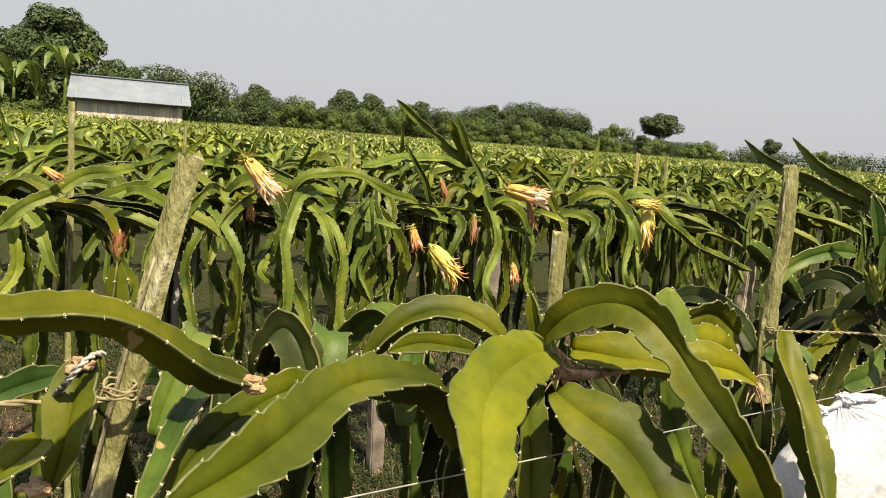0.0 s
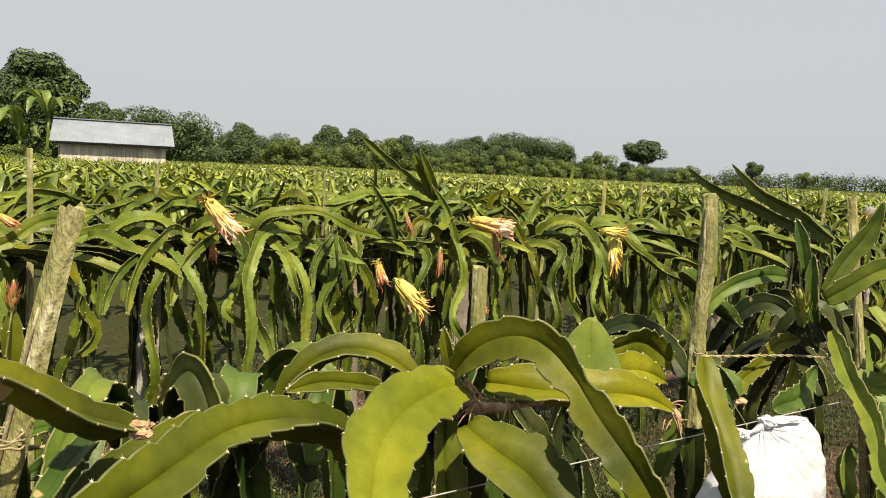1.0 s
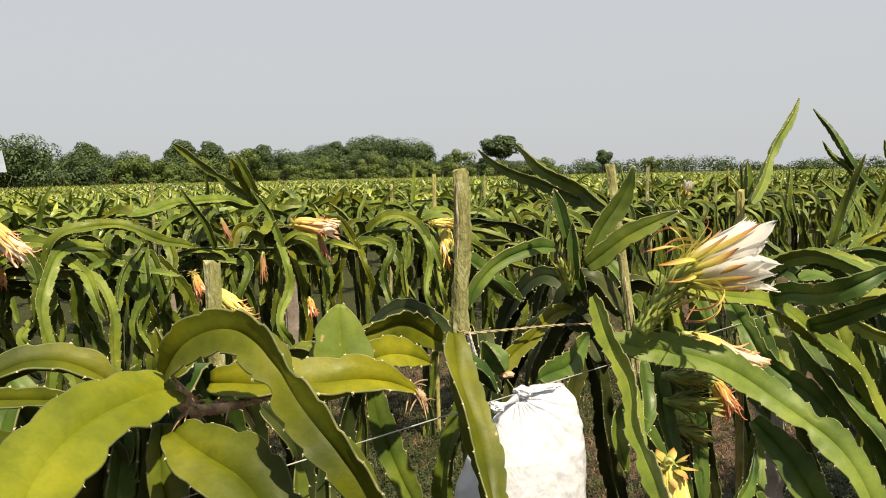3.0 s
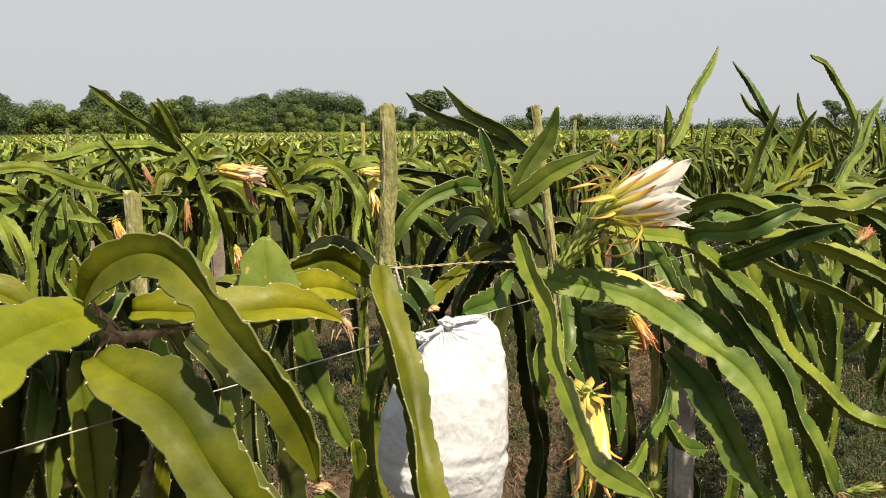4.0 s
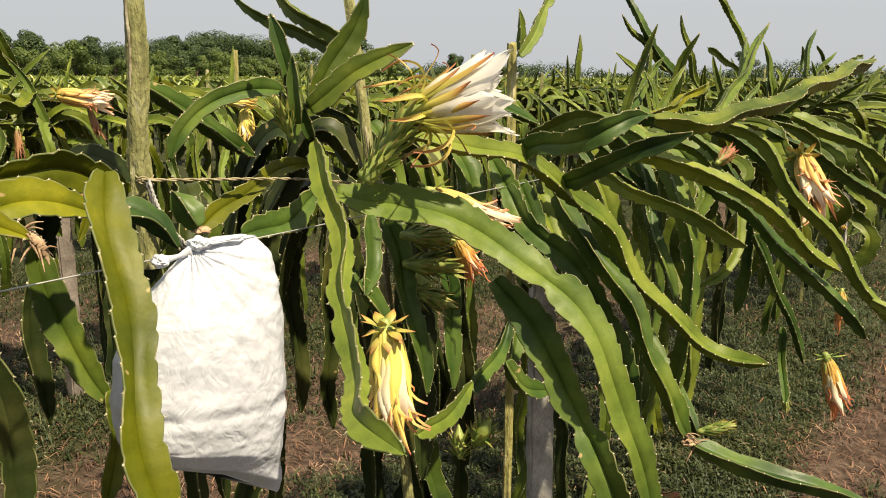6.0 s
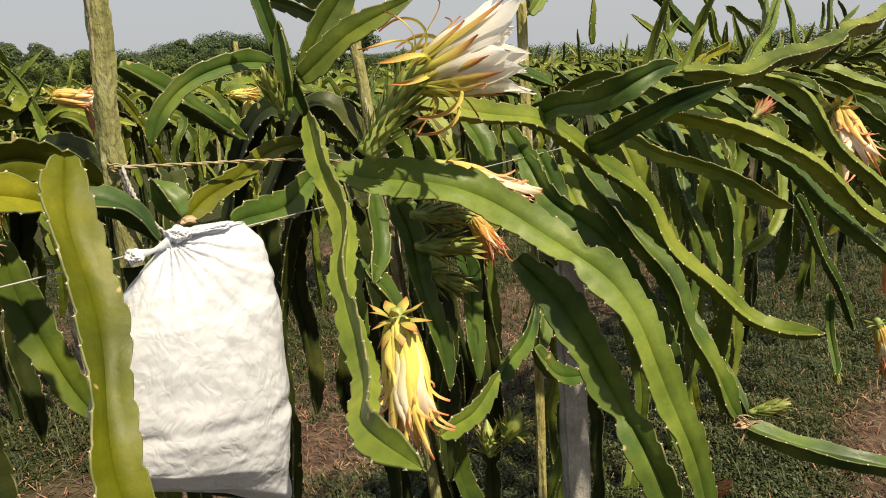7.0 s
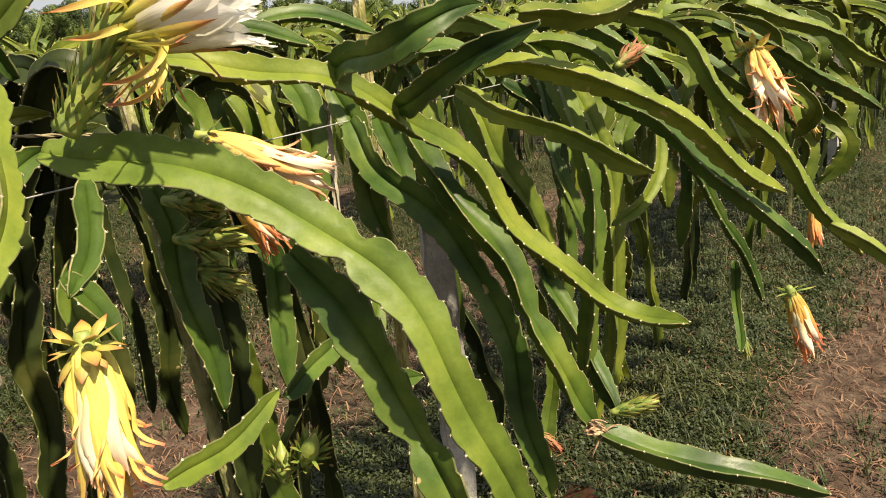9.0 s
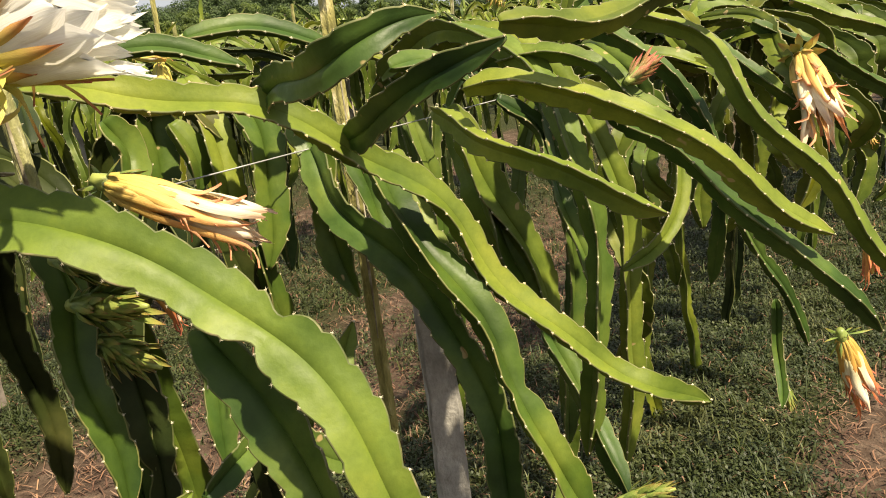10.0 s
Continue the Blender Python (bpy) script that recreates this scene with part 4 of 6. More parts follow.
# ---------------------------------------------------------------- far rows, joined
def clump_arrays(r, hang_n, up_n, steps, sides_low):
    """A plant's stems as plain arrays for the joined far rows."""
    vs, fs, base = [], [], 0
    for k in range(hang_n + up_n):
        if k < hang_n:
            side = 1 if r.random() < 0.5 else -1
            shape = sprawl_points(r) if r.random() < 0.6 else hang_points(r, r.uniform(0.15, 0.45), r.uniform(0.03, 0.18), r.uniform(0.2, 0.6), r.uniform(-0.4, 0.4))
            pts = [(x, y * side, z) for x, y, z in shape]
            w = r.uniform(0.045, 0.072)
        else:
            h = r.uniform(0.10, 0.30)
            a, b = r.uniform(-0.3, 0.3), r.uniform(-0.25, 0.25)
            pts = [(0, 0, 0), (a * 0.3, b * 0.3, h * 0.5), (a, b, h)]
            w = r.uniform(0.030, 0.048)
        off = np.array((r.uniform(-0.3, 0.3), r.uniform(-0.10, 0.10), WIRE_Z + r.uniform(-0.12, 0.06)))
        c, _ = spline(pts, steps)
        t, f, s = frames(c, (0.2, 0.6, 0.7))
        u = np.linspace(0, 1, steps)
        g = w / 2 * (0.45 + 0.55 * np.sin(np.clip(u * 5, 0, 1) * math.pi / 2)) * np.clip((1 - u) * 4 + 0.12, 0, 1)
        ring = []
        spin = r.uniform(0, 6.28)
        for q in range(3):
            a = spin + q * 2 * math.pi / 3
            ring.append(c + (f * math.cos(a) + s * math.sin(a)) * g[:, None])
            if sides_low == 6:
                a2 = a + math.pi / 3
                ring.append(c + (f * math.cos(a2) + s * math.sin(a2)) * (g * 0.3)[:, None])
        m = len(ring)
        v = np.stack(ring, 1).reshape(-1, 3) + off
        i, j = np.meshgrid(np.arange(steps - 1), np.arange(m), indexing="ij")
        fq = np.stack([i * m + j, i * m + (j + 1) % m, (i + 1) * m + (j + 1) % m, (i + 1) * m + j], -1).reshape(-1, 4)
        vs.append(v)
        fs.append(fq + base)
        base += len(v)
    return np.concatenate(vs), np.concatenate(fs)


FIELD_STEM = surface("field_stems", [(0.35, (0.070, 0.112, 0.016)), (0.55, (0.180, 0.222, 0.028)), (0.75, (0.31, 0.32, 0.046))], 1.7, 0.42, 24, 0.35, 0.0, vary=0.42, island=True)


def far_rows():
    r = random.Random(31)
    mid_lib = [clump_arrays(r, 15, 5, 14, 6) for _ in range(8)]
    far_lib = [clump_arrays(r, 10, 7, 7, 3) for _ in range(8)]
    ca, sa = math.cos(ROW_ANGLE), math.sin(ROW_ANGLE)
    for row in range(3, 44):
        n0 = ROW_N[row]
        reach = 112.0
        s1 = math.sqrt(max(0.0, reach * reach - n0 * n0))
        s0 = -0.12 * n0 - 2.0
        vs, fs, base = [], [], 0
        s = s0
        while s < s1:
            d = math.hypot(s, n0)
            near = d < 21
            lib = mid_lib if near else far_lib
            v, f = lib[r.randrange(8)]
            spin = r.choice((0, math.pi)) + r.uniform(-0.25, 0.25)
            k = r.uniform(0.85, 1.15)
            cs, sn = math.cos(spin), math.sin(spin)
            x = (v[:, 0] * cs - v[:, 1] * sn) * k
            y = (v[:, 0] * sn + v[:, 1] * cs) * k
            z = (v[:, 2] - WIRE_Z) * k + WIRE_Z
            a, b = s + x, n0 + r.uniform(-0.06, 0.06) + y
            vs.append(np.stack([a * ca - b * sa, a * sa + b * ca, z], 1))
            fs.append(f + base)
            base += len(v)
            s += r.uniform(0.40, 0.6) if near else r.uniform(0.55, 0.8) * (1 + d / 110.0)
        me = mesh_of("dragon_fruit_row", np.concatenate(vs), np.concatenate(fs), [FIELD_STEM], smooth=False)
        tagged(new("dragon_fruit_row", me), "distant trellis row of dense dragon fruit cactus", "crop row", "far crop rows", "stuff")


# ---------------------------------------------------------------- trees, shed
LEAF_DARK = surface("tree_leaves_dark", [(0.35, (0.026, 0.050, 0.013)), (0.55, (0.050, 0.088, 0.020)), (0.75, (0.090, 0.130, 0.032))], 0.9, 0.6, 6, 0.4, 0.0, vary=0.4, translucent=0.2, island=True)
LEAF_LIGHT = surface("tree_leaves_light", [(0.35, (0.060, 0.100, 0.018)), (0.55, (0.105, 0.155, 0.026)), (0.75, (0.165, 0.205, 0.042))], 0.9, 0.6, 6, 0.4, 0.0, vary=0.3, translucent=0.3, island=True)
LEAF_BANANA = surface("banana_leaves", [(0.35, (0.07, 0.12, 0.022)), (0.55, (0.13, 0.19, 0.035)), (0.75, (0.22, 0.25, 0.06))], 1.5, 0.5, 14, 0.4, 0.0, vary=0.2, translucent=0.3)
TRUNK = surface("tree_bark", [(0.35, (0.05, 0.035, 0.022)), (0.65, (0.14, 0.10, 0.065))], 3, 0.95, 18, 0.5, 0.4, 0.05)


def crown_mesh(seed, height, radius, lumps, leaves, size, mat, flat=0.75, low=0.35):
    """Many small bent leaf clusters round a handful of uneven lumps."""
    r = np.random.RandomState(seed)
    cen = []
    for k in range(lumps):
        a = r.rand() * 6.28
        q = radius * math.sqrt(r.rand()) * 0.78
        z = height * (low + (1 - low) * (0.25 + 0.62 * r.rand()) * (1 - 0.30 * (q / radius) ** 2))
        cen.append((math.cos(a) * q, math.sin(a) * q, z, radius * r.uniform(0.26, 0.46)))
    v, f = [], []
    for k in range(leaves):
        cx, cy, cz, cr = cen[r.randint(lumps)]
        d = r.normal(size=3)
        d /= np.linalg.norm(d)
        p = np.array((cx, cy, cz)) + d * cr * np.array((1, 1, flat)) * (0.80 + 0.28 * r.rand())
        o = d + np.array((0, 0, 0.25)) + r.normal(size=3) * 0.30
        o /= np.linalg.norm(o)
        a = np.cross(o, r.normal(size=3))
        a /= np.linalg.norm(a)
        b = np.cross(o, a)
        q = size * r.uniform(0.6, 1.3)
        i = len(v)
        v += [p - a * q, p + b * q * 0.55 + o * q * 0.15, p + a * q, p - b * q * 0.55 + o * q * 0.15]
        f.append((i, i + 1, i + 2, i + 3))
    return mesh_of("crown", v, f, [mat], smooth=False), cen


def trunk_mesh(seed, height, cen, rad):
    r = random.Random(seed)
    top = (r.uniform(-0.3, 0.3), r.uniform(-0.3, 0.3), height * 0.62)
    v, f = [], []
    def add(points, radii):
        me_pts, _ = spline(points, 8)
        t, ff, ss = frames(me_pts, (0.9, 0.3, 0.1))
        rr = np.interp(np.linspace(0, 1, 8), np.linspace(0, 1, len(radii)), radii)
        b0 = len(v)
        for i in range(8):
            for k in range(7):
                a = k * 2 * math.pi / 7
                v.append(me_pts[i] + (ff[i] * math.cos(a) + ss[i] * math.sin(a)) * rr[i])
        for i in range(7):
            for k in range(7):
                f.append((b0 + i * 7 + k, b0 + i * 7 + (k + 1) % 7, b0 + (i + 1) * 7 + (k + 1) % 7, b0 + (i + 1) * 7 + k))
    add([(0, 0, -0.3), (0.1, 0.05, height * 0.3), top], [rad * 1.3, rad, rad * 0.6])
    for cx, cy, cz, cr in cen[:6]:
        h = height * r.uniform(0.28, 0.5)
        add([(0.06, 0.03, h), (cx * 0.4, cy * 0.4, (h + cz) / 2), (cx, cy, cz)], [rad * 0.6, rad * 0.4, rad * 0.15])
    return mesh_of("trunk", v, f, [TRUNK])


TREE_KINDS = []
for k, (hh, rr, lumps, leaves, size, mat, low) in enumerate([
        (8.5, 4.6, 22, 6400, 0.185, LEAF_DARK, 0.02), (9.5, 5.2, 26, 7000, 0.19, LEAF_DARK, 0.04), (7.0, 4.2, 18, 5200, 0.18, LEAF_DARK, 0.0),
        (7.5, 3.6, 15, 4200, 0.19, LEAF_LIGHT, 0.04), (10.5, 3.6, 20, 7600, 0.21, LEAF_DARK, 0.40), (5.0, 3.0, 12, 3000, 0.20, LEAF_LIGHT, 0.0), (10.5, 3.6, 11, 3600, 0.20, LEAF_DARK, 0.36)]):
    crown, cen = crown_mesh(300 + k, hh, rr, lumps, leaves, size, mat, 0.78, low)
    TREE_KINDS.append((crown, trunk_mesh(320 + k, hh, cen, 0.22)))


def tree(kind, x, y, size, spin, label="leafy green broadleaf tree at the edge of the field", wide=1.0):
    root = thing("tree", (x, y, 0), label, "tree", "trees round the field")
    crown, trunk = TREE_KINDS[kind]
    m = pose(0, 0, 0, 0, 0, spin) @ Matrix.Diagonal((size * wide, size * wide, size, 1))
    piece("trunk", trunk, root, m=m)
    piece("crown", crown, root, m=m)
    return root


def banana_leaf_mesh(seed, length, width):
    r = random.Random(seed)
    pts = [(0, 0, 0), (0.12 * length, 0, 0.42 * length), (0.42 * length, 0, 0.72 * length), (0.80 * length, 0, 0.62 * length - r.uniform(0, 0.25) * length)]
    c, _ = spline(pts, 16)
    t, f, s = frames(c, (-0.6, 0, 0.8))
    v, fa = [], []
    for i in range(16):
        u = i / 15
        w = width * (0.08 if u < 0.15 else math.sin(min(1, (u - 0.12) / 0.35) * math.pi / 2) * (1 - max(0, (u - 0.6) / 0.42) ** 2))
        w = max(w, 0.03)
        for j, q in enumerate((-1, -0.5, 0, 0.5, 1)):
            torn = 0.06 * width * math.sin(i * 2.3 + j * 1.7 + seed)
            v.append(c[i] + s[i] * (q * w / 2) + f[i] * (abs(q) * w * 0.18 + torn * abs(q)))
    for i in range(15):
        for j in range(4):
            fa.append((i * 5 + j, i * 5 + j + 1, (i + 1) * 5 + j + 1, (i + 1) * 5 + j))
    return mesh_of("leaf", v, fa, [LEAF_BANANA])


BANANA_LEAVES = [banana_leaf_mesh(400 + k, 2.6 + 0.3 * k, 0.62) for k in range(3)]


def banana_plant(x, y, height, seed):
    r = random.Random(seed)
    root = thing("banana_plant", (x, y, 0), "tall banana plant with large arching green leaves beside the shed", "banana plant", "banana plants")
    piece("pseudostem", tube_mesh("pseudostem", [(0, 0, -0.1), (0.05, 0, height * 0.5), (0.1, 0, height)], [0.16, 0.13, 0.07], LEAF_BANANA, 9, 10), root)
    for k in range(9):
        piece("leaf", BANANA_LEAVES[k % 3], root, m=pose(0.1, 0, height - 0.25 + 0.03 * k, 0, r.uniform(-28, 18), k * 137 + r.uniform(-12, 12)) @ Matrix.Scale(r.uniform(0.5, 0.85), 4))


far_rows()

# ridge of wooded ground behind the field, tallest in the middle
r_t = random.Random(77)
for k in range(70):
    u = k / 69
    x = -62 + 112 * u + r_t.uniform(-1.5, 1.5)
    y = 92 + 75 * min(1.0, max(0.0, (x + 45) / 60)) + r_t.uniform(-5, 5)
    size = 0.58 + 0.18 * min(1.0, max(0.0, (x + 40) / 60)) + r_t.uniform(-0.14, 0.16)
    if x > 27:
        size *= 0.62
    tree(r_t.choice((0, 1, 2, 2, 4, 0)), x, y, size, r_t.uniform(0, 360))
for k in range(40):
    x = -32 + 60 * k / 39 + r_t.uniform(-1.2, 1.2)
    tree(r_t.choice((0, 1, 2)), x, 172 + r_t.uniform(-4, 8), 0.66 + r_t.uniform(-0.14, 0.14) + 0.46 * max(0.0, 1 - ((x - 14) / 16) ** 2), r_t.uniform(0, 360))
# lighter young trees in front of them
for k in range(30):
    x = -38 + 84 * k / 29 + r_t.uniform(-2, 2)
    y = 88 + 52 * min(1.0, max(0.0, (x + 45) / 60)) + r_t.uniform(-4, 4)
    tree(r_t.choice((3, 5, 5)), x, y, 0.74 + r_t.uniform(-0.15, 0.2), r_t.uniform(0, 360), "light green young tree at the edge of the field")
# thicket behind and beside the shed
for k in range(16):
    tree(r_t.choice((0, 1, 2, 3)), -44 + 24 * k / 15 + r_t.uniform(-1, 1), 74 + r_t.uniform(-6, 8), 0.60 + r_t.uniform(-0.1, 0.14), r_t.uniform(0, 360))
for x, y, kind, size in ((-25.5, 50, 1, 0.70), (-28.0, 49, 0, 0.74), (-31, 50, 2, 0.7), (-24.6, 51, 4, 0.74), (-34, 54, 1, 0.7), (-22.0, 53, 2, 0.62), (-26.2, 53, 4, 0.78)):
    tree(kind, x, y, size, r_t.uniform(0, 360), "dense green tree beside the shed")
for x, y, h_b in ((-21.3, 44.5, 3.3), (-22.6, 44.0, 2.2), (-24.3, 44.8, 2.6), (-20.4, 45.5, 1.9), (-25.2, 43.6, 1.6)):
    banana_plant(x, y, h_b, int(h_b * 10))
# low woods far beyond the field
def far_woods():
    r = np.random.RandomState(61)
    v, f = [], []
    for k in range(260):
        u = k / 259
        x, y = 118 + 320 * u + r.uniform(-4, 4), 342 - 130 * u + r.uniform(-14, 14)
        tall = 5.6 + 1.6 * math.sin(u * 17) + 1.0 * math.sin(u * 41 + 1) + r.uniform(-1.2, 1.6)
        wide = r.uniform(2.6, 5.0)
        for _ in range(130):
            d = r.normal(size=3)
            d /= np.linalg.norm(d)
            p = np.array((x, y, tall * 0.5)) + d * np.array((wide, wide, tall * 0.5)) * r.uniform(0.7, 1.05)
            a = np.cross(d, r.normal(size=3))
            a /= np.linalg.norm(a)
            b = np.cross(d, a)
            q = r.uniform(0.25, 0.55)
            i = len(v)
            v += [p - a * q, p + b * q * 0.6 + d * 0.1, p + a * q, p - b * q * 0.6 + d * 0.1]
            f.append((i, i + 1, i + 2, i + 3))
    tagged(new("far_woods", mesh_of("far_woods", v, f, [LEAF_DARK], smooth=False)), "low dark green woods along the far edge of the field", "woods", kind="stuff")


far_woods()
# single trees that stand out against the sky
tree(4, 47.3, 184, 1.03, 40, "single tall round-crowned tree standing above the field", 1.30)
tree(3, 45.0, 178, 0.72, 10, "light green young tree at the edge of the field")
for x, y, kind, size in ((75, 190, 4, 0.68), (86, 186, 3, 0.74), (70, 190, 2, 0.52), (74, 196, 0, 0.50), (67, 192, 2, 0.40), (78, 198, 1, 0.42), (90, 190, 2, 0.30), (94, 196, 5, 0.5), (100, 200, 2, 0.34), (131.3, 151, 6, 0.76), (44.5, 187, 2, 0.60), (50.0, 187, 0, 0.56), (52.5, 189, 3, 0.52), (41.5, 188, 1, 0.5), (56, 190, 2, 0.42), (33, 168, 2, 0.62), (60, 195, 2, 0.5), (68, 205, 3, 0.5)):
    tree(kind, x, y, size, x * 7, "single tree standing beyond the field")


for x, y, size in ((-21.9, 43.2, 0.42), (-23.4, 42.8, 0.46), (-24.8, 42.5, 0.44), (-20.6, 44.4, 0.40)):
    tree(5, x, y, size, x * 31, "light green bush beside the shed")


def shed():
    """A low shed: ribbed metal roof over walls of pale upright boards."""
    a, b = Vector((-19.1, 41.3, 0)), Vector((-14.37, 43.16, 0))
    ux = (b - a).normalized()
    uy = Vector((-ux.y, ux.x, 0))
    length = (b - a).length
    root = thing("shed", a, "low shed with a grey metal roof and pale board walls", "shed")
    turn = Matrix(((ux.x, uy.x, 0, 0), (ux.y, uy.y, 0, 0), (0, 0, 1, 0), (0, 0, 0, 1)))
    tin = surface("roof_metal", [(0.35, (0.30, 0.34, 0.40)), (0.65, (0.38, 0.42, 0.48))], 1.2, 0.38, 12, 0.25, 0.0, metal=0.5)
    board = surface("pale_boards", [(0.3, (0.36, 0.33, 0.29)), (0.55, (0.55, 0.52, 0.46)), (0.75, (0.68, 0.65, 0.60))], 2.0, 0.9, 20, 0.4, 0.3, 0.01, vary=0.18, stretch=(1, 1, 0.2))
    wood = surface("dark_beams", [(0.35, (0.06, 0.05, 0.04)), (0.65, (0.14, 0.11, 0.08))], 3, 0.9, 20, 0.4, 0.0)
    eave, ridge, depth = 2.25, 3.48, 5.0
    # roof sheets with ribs
    sheet_w = (length + 0.9) / 8
    for slope in (0, 1):
        for k in range(8):
            v, f = [], []
            cols = 19
            for i in range(cols):
                x = -0.45 + k * sheet_w + sheet_w * 1.02 * i / (cols - 1)
                z = 0.007 * math.sin(i / (cols - 1) * math.pi * 9) + 0.006 * (k % 2)
                y0, z0 = (-0.45, eave) if slope == 0 else (depth + 0.45, eave)
                v += [(x, y0, z0 + z), (x, depth / 2 + (0.03 if slope == 0 else -0.03), ridge + z)]
            for i in range(cols - 1):
                f.append((2 * i, 2 * i + 2, 2 * i + 3, 2 * i + 1) if slope == 0 else (2 * i, 2 * i + 1, 2 * i + 3, 2 * i + 2))
            piece("roof_sheet", mesh_of("roof_sheet", v, f, [tin], smooth=True), root, m=turn)
    bm = bmesh.new()
    bmesh.ops.create_cube(bm, size=1)
    bmesh.ops.scale(bm, vec=(length + 0.9, 0.34, 0.05), verts=bm.verts)
    bmesh.ops.translate(bm, vec=(length / 2, depth / 2, ridge + 0.03), verts=bm.verts)
    bmesh.ops.bevel(bm, geom=bm.edges[:], offset=0.02, segments=2, affect="EDGES")
    part("ridge_cap", bm, tin, root).matrix_basis = turn
    # boards
    count = 26
    step = length / count
    rr = random.Random(5)
    for k in range(count):
        bm = bmesh.new()
        bmesh.ops.create_cube(bm, size=1)
        bmesh.ops.scale(bm, vec=(step * 0.95, 0.03, eave - 0.05), verts=bm.verts)
        bmesh.ops.translate(bm, vec=(step * (k + 0.5), rr.uniform(-0.01, 0.01), eave / 2), verts=bm.verts)
        bmesh.ops.bevel(bm, geom=bm.edges[:], offset=0.006, segments=1, affect="EDGES")
        part("board", bm, board, root).matrix_basis = turn
    for x in (0.0, length):
        bm = bmesh.new()
        bmesh.ops.create_cube(bm, size=1)
        bmesh.ops.scale(bm, vec=(0.05, depth, eave + 0.5), verts=bm.verts)
        bmesh.ops.translate(bm, vec=(x + (0.03 if x else -0.03), depth / 2, eave / 2 + 0.2), verts=bm.verts)
        bmesh.ops.bevel(bm, geom=bm.edges[:], offset=0.01, segments=1, affect="EDGES")
        part("end_wall", bm, board, root).matrix_basis = turn
    bm = bmesh.new()
    bmesh.ops.create_cube(bm, size=1)
    bmesh.ops.scale(bm, vec=(length + 0.4, 0.09, 0.12), verts=bm.verts)
    bmesh.ops.translate(bm, vec=(length / 2, -0.3, eave - 0.08), verts=bm.verts)
    bmesh.ops.bevel(bm, geom=bm.edges[:], offset=0.01, segments=1, affect="EDGES")
    part("eave_beam", bm, wood, root).matrix_basis = turn


shed()

# ---------------------------------------------------------------- trellis rows seen at close range
for row, s0, s1, near in ((0, 3.35, 17.0, True), (1, -3.6, 16.0, True), (2, -4.5, 24.0, False)):
    s, k = s0, 0
    while s < s1:
        close = near and s < (11 if row == 0 else 9)
        field_plant(s, row, 1000 * row + k + 11, close, 18 if row == 1 else 13, 1 + (k * 7 % 3 > 0) + 3 * (row == 0), 2 if row else 1, 0.55)
        s += rng.uniform(0.36, 0.5)
        k += 1
    row_posts(row, s0 + (3.1 if row == 0 else 0.1), s1, 50 * row + 3)
wire(-2.0, 18, 0.73, 1.2575, radius=0.0011, sag=0.0)
for row in range(1, 4):
    wire(-5.0, 18, ROW_N[row], WIRE_Z)
    wire(-5.0, 18, ROW_N[row] + 0.02, WIRE_Z + 0.10, label="second galvanised wire strung along the trellis")

# ---------------------------------------------------------------- the near plants, stem by stem
plant_l = thing("dragon_fruit_plant", at_row(0.15, 0.83), "dragon fruit cactus with broad yellowish-green stems tied to the trellis", "cactus", "dragon fruit plants")
plant_a = thing("dragon_fruit_plant", at_row(0.75, 0.83), "dragon fruit cactus with broad olive-green stems spilling over the wire", "cactus", "dragon fruit plants")
plant_b = thing("dragon_fruit_plant", at_row(1.75, 0.83), "large dragon fruit cactus with an open white flower and withered blooms", "cactus", "dragon fruit plants")
plant_c = thing("dragon_fruit_plant", at_row(2.75, 0.83), "dragon fruit cactus with long stems arching out and withered flowers", "cactus", "dragon fruit plants")
stem(plant_l, [(-0.138, 0.799, 1.396), (-0.167, 0.744, 1.428), (-0.203, 0.684, 1.466), (-0.239, 0.611, 1.503), (-0.274, 0.539, 1.519)], 0.039, 150, STEM_OLIVE)
stem(plant_l, [(-0.281, 0.752, 1.421), (-0.283, 0.726, 1.375), (-0.297, 0.704, 1.316)], 0.054, 20, STEM_OLIVE)
stem(plant_l, [(-0.306, 0.879, 1.424), (-0.306, 0.879, 1.459), (-0.306, 0.880, 1.499)], 0.028, 30, STEM_OLIVE)
stem(plant_l, [(-0.184, 0.841, 1.385), (-0.190, 0.740, 1.361), (-0.184, 0.624, 1.346)], 0.027, 150, STEM_FRESH)
stem(plant_l, [(-0.090, 0.929, 1.359), (-0.147, 0.866, 1.354), (-0.184, 0.792, 1.330), (-0.197, 0.736, 1.290)], 0.048, 10, STEM_OLIVE)
stem(plant_l, [(-0.340, 0.832, 1.381), (-0.365, 0.791, 1.374), (-0.391, 0.750, 1.364)], 0.034, 0, STEM_FRESH)
stem(plant_l, [(-0.292, 0.696, 1.365), (-0.292, 0.647, 1.360), (-0.295, 0.597, 1.354)], 0.037, 20, STEM_OLIVE)
stem(plant_l, [(-0.235, 0.951, 1.340), (-0.294, 0.947, 1.342), (-0.348, 0.948, 1.325)], 0.027, 0, STEM_FRESH)
stem(plant_l, [(-0.255, 0.974, 1.313), (-0.288, 0.952, 1.293), (-0.325, 0.927, 1.286)], 0.041, 0, STEM_FRESH)
stem(plant_a, [(0.087, 1.024, 1.259), (0.052, 0.964, 1.345), (-0.002, 0.867, 1.390), (-0.043, 0.767, 1.399), (-0.086, 0.666, 1.396), (-0.113, 0.599, 1.388), (-0.130, 0.540, 1.383)], 0.062, 10, STEM_OLIVE)
stem(plant_a, [(0.204, 1.103, 1.374), (0.142, 1.013, 1.380), (0.110, 0.895, 1.352), (0.097, 0.801, 1.325), (0.092, 0.737, 1.296)], 0.088, 0, STEM_YELLOW, lift=10)
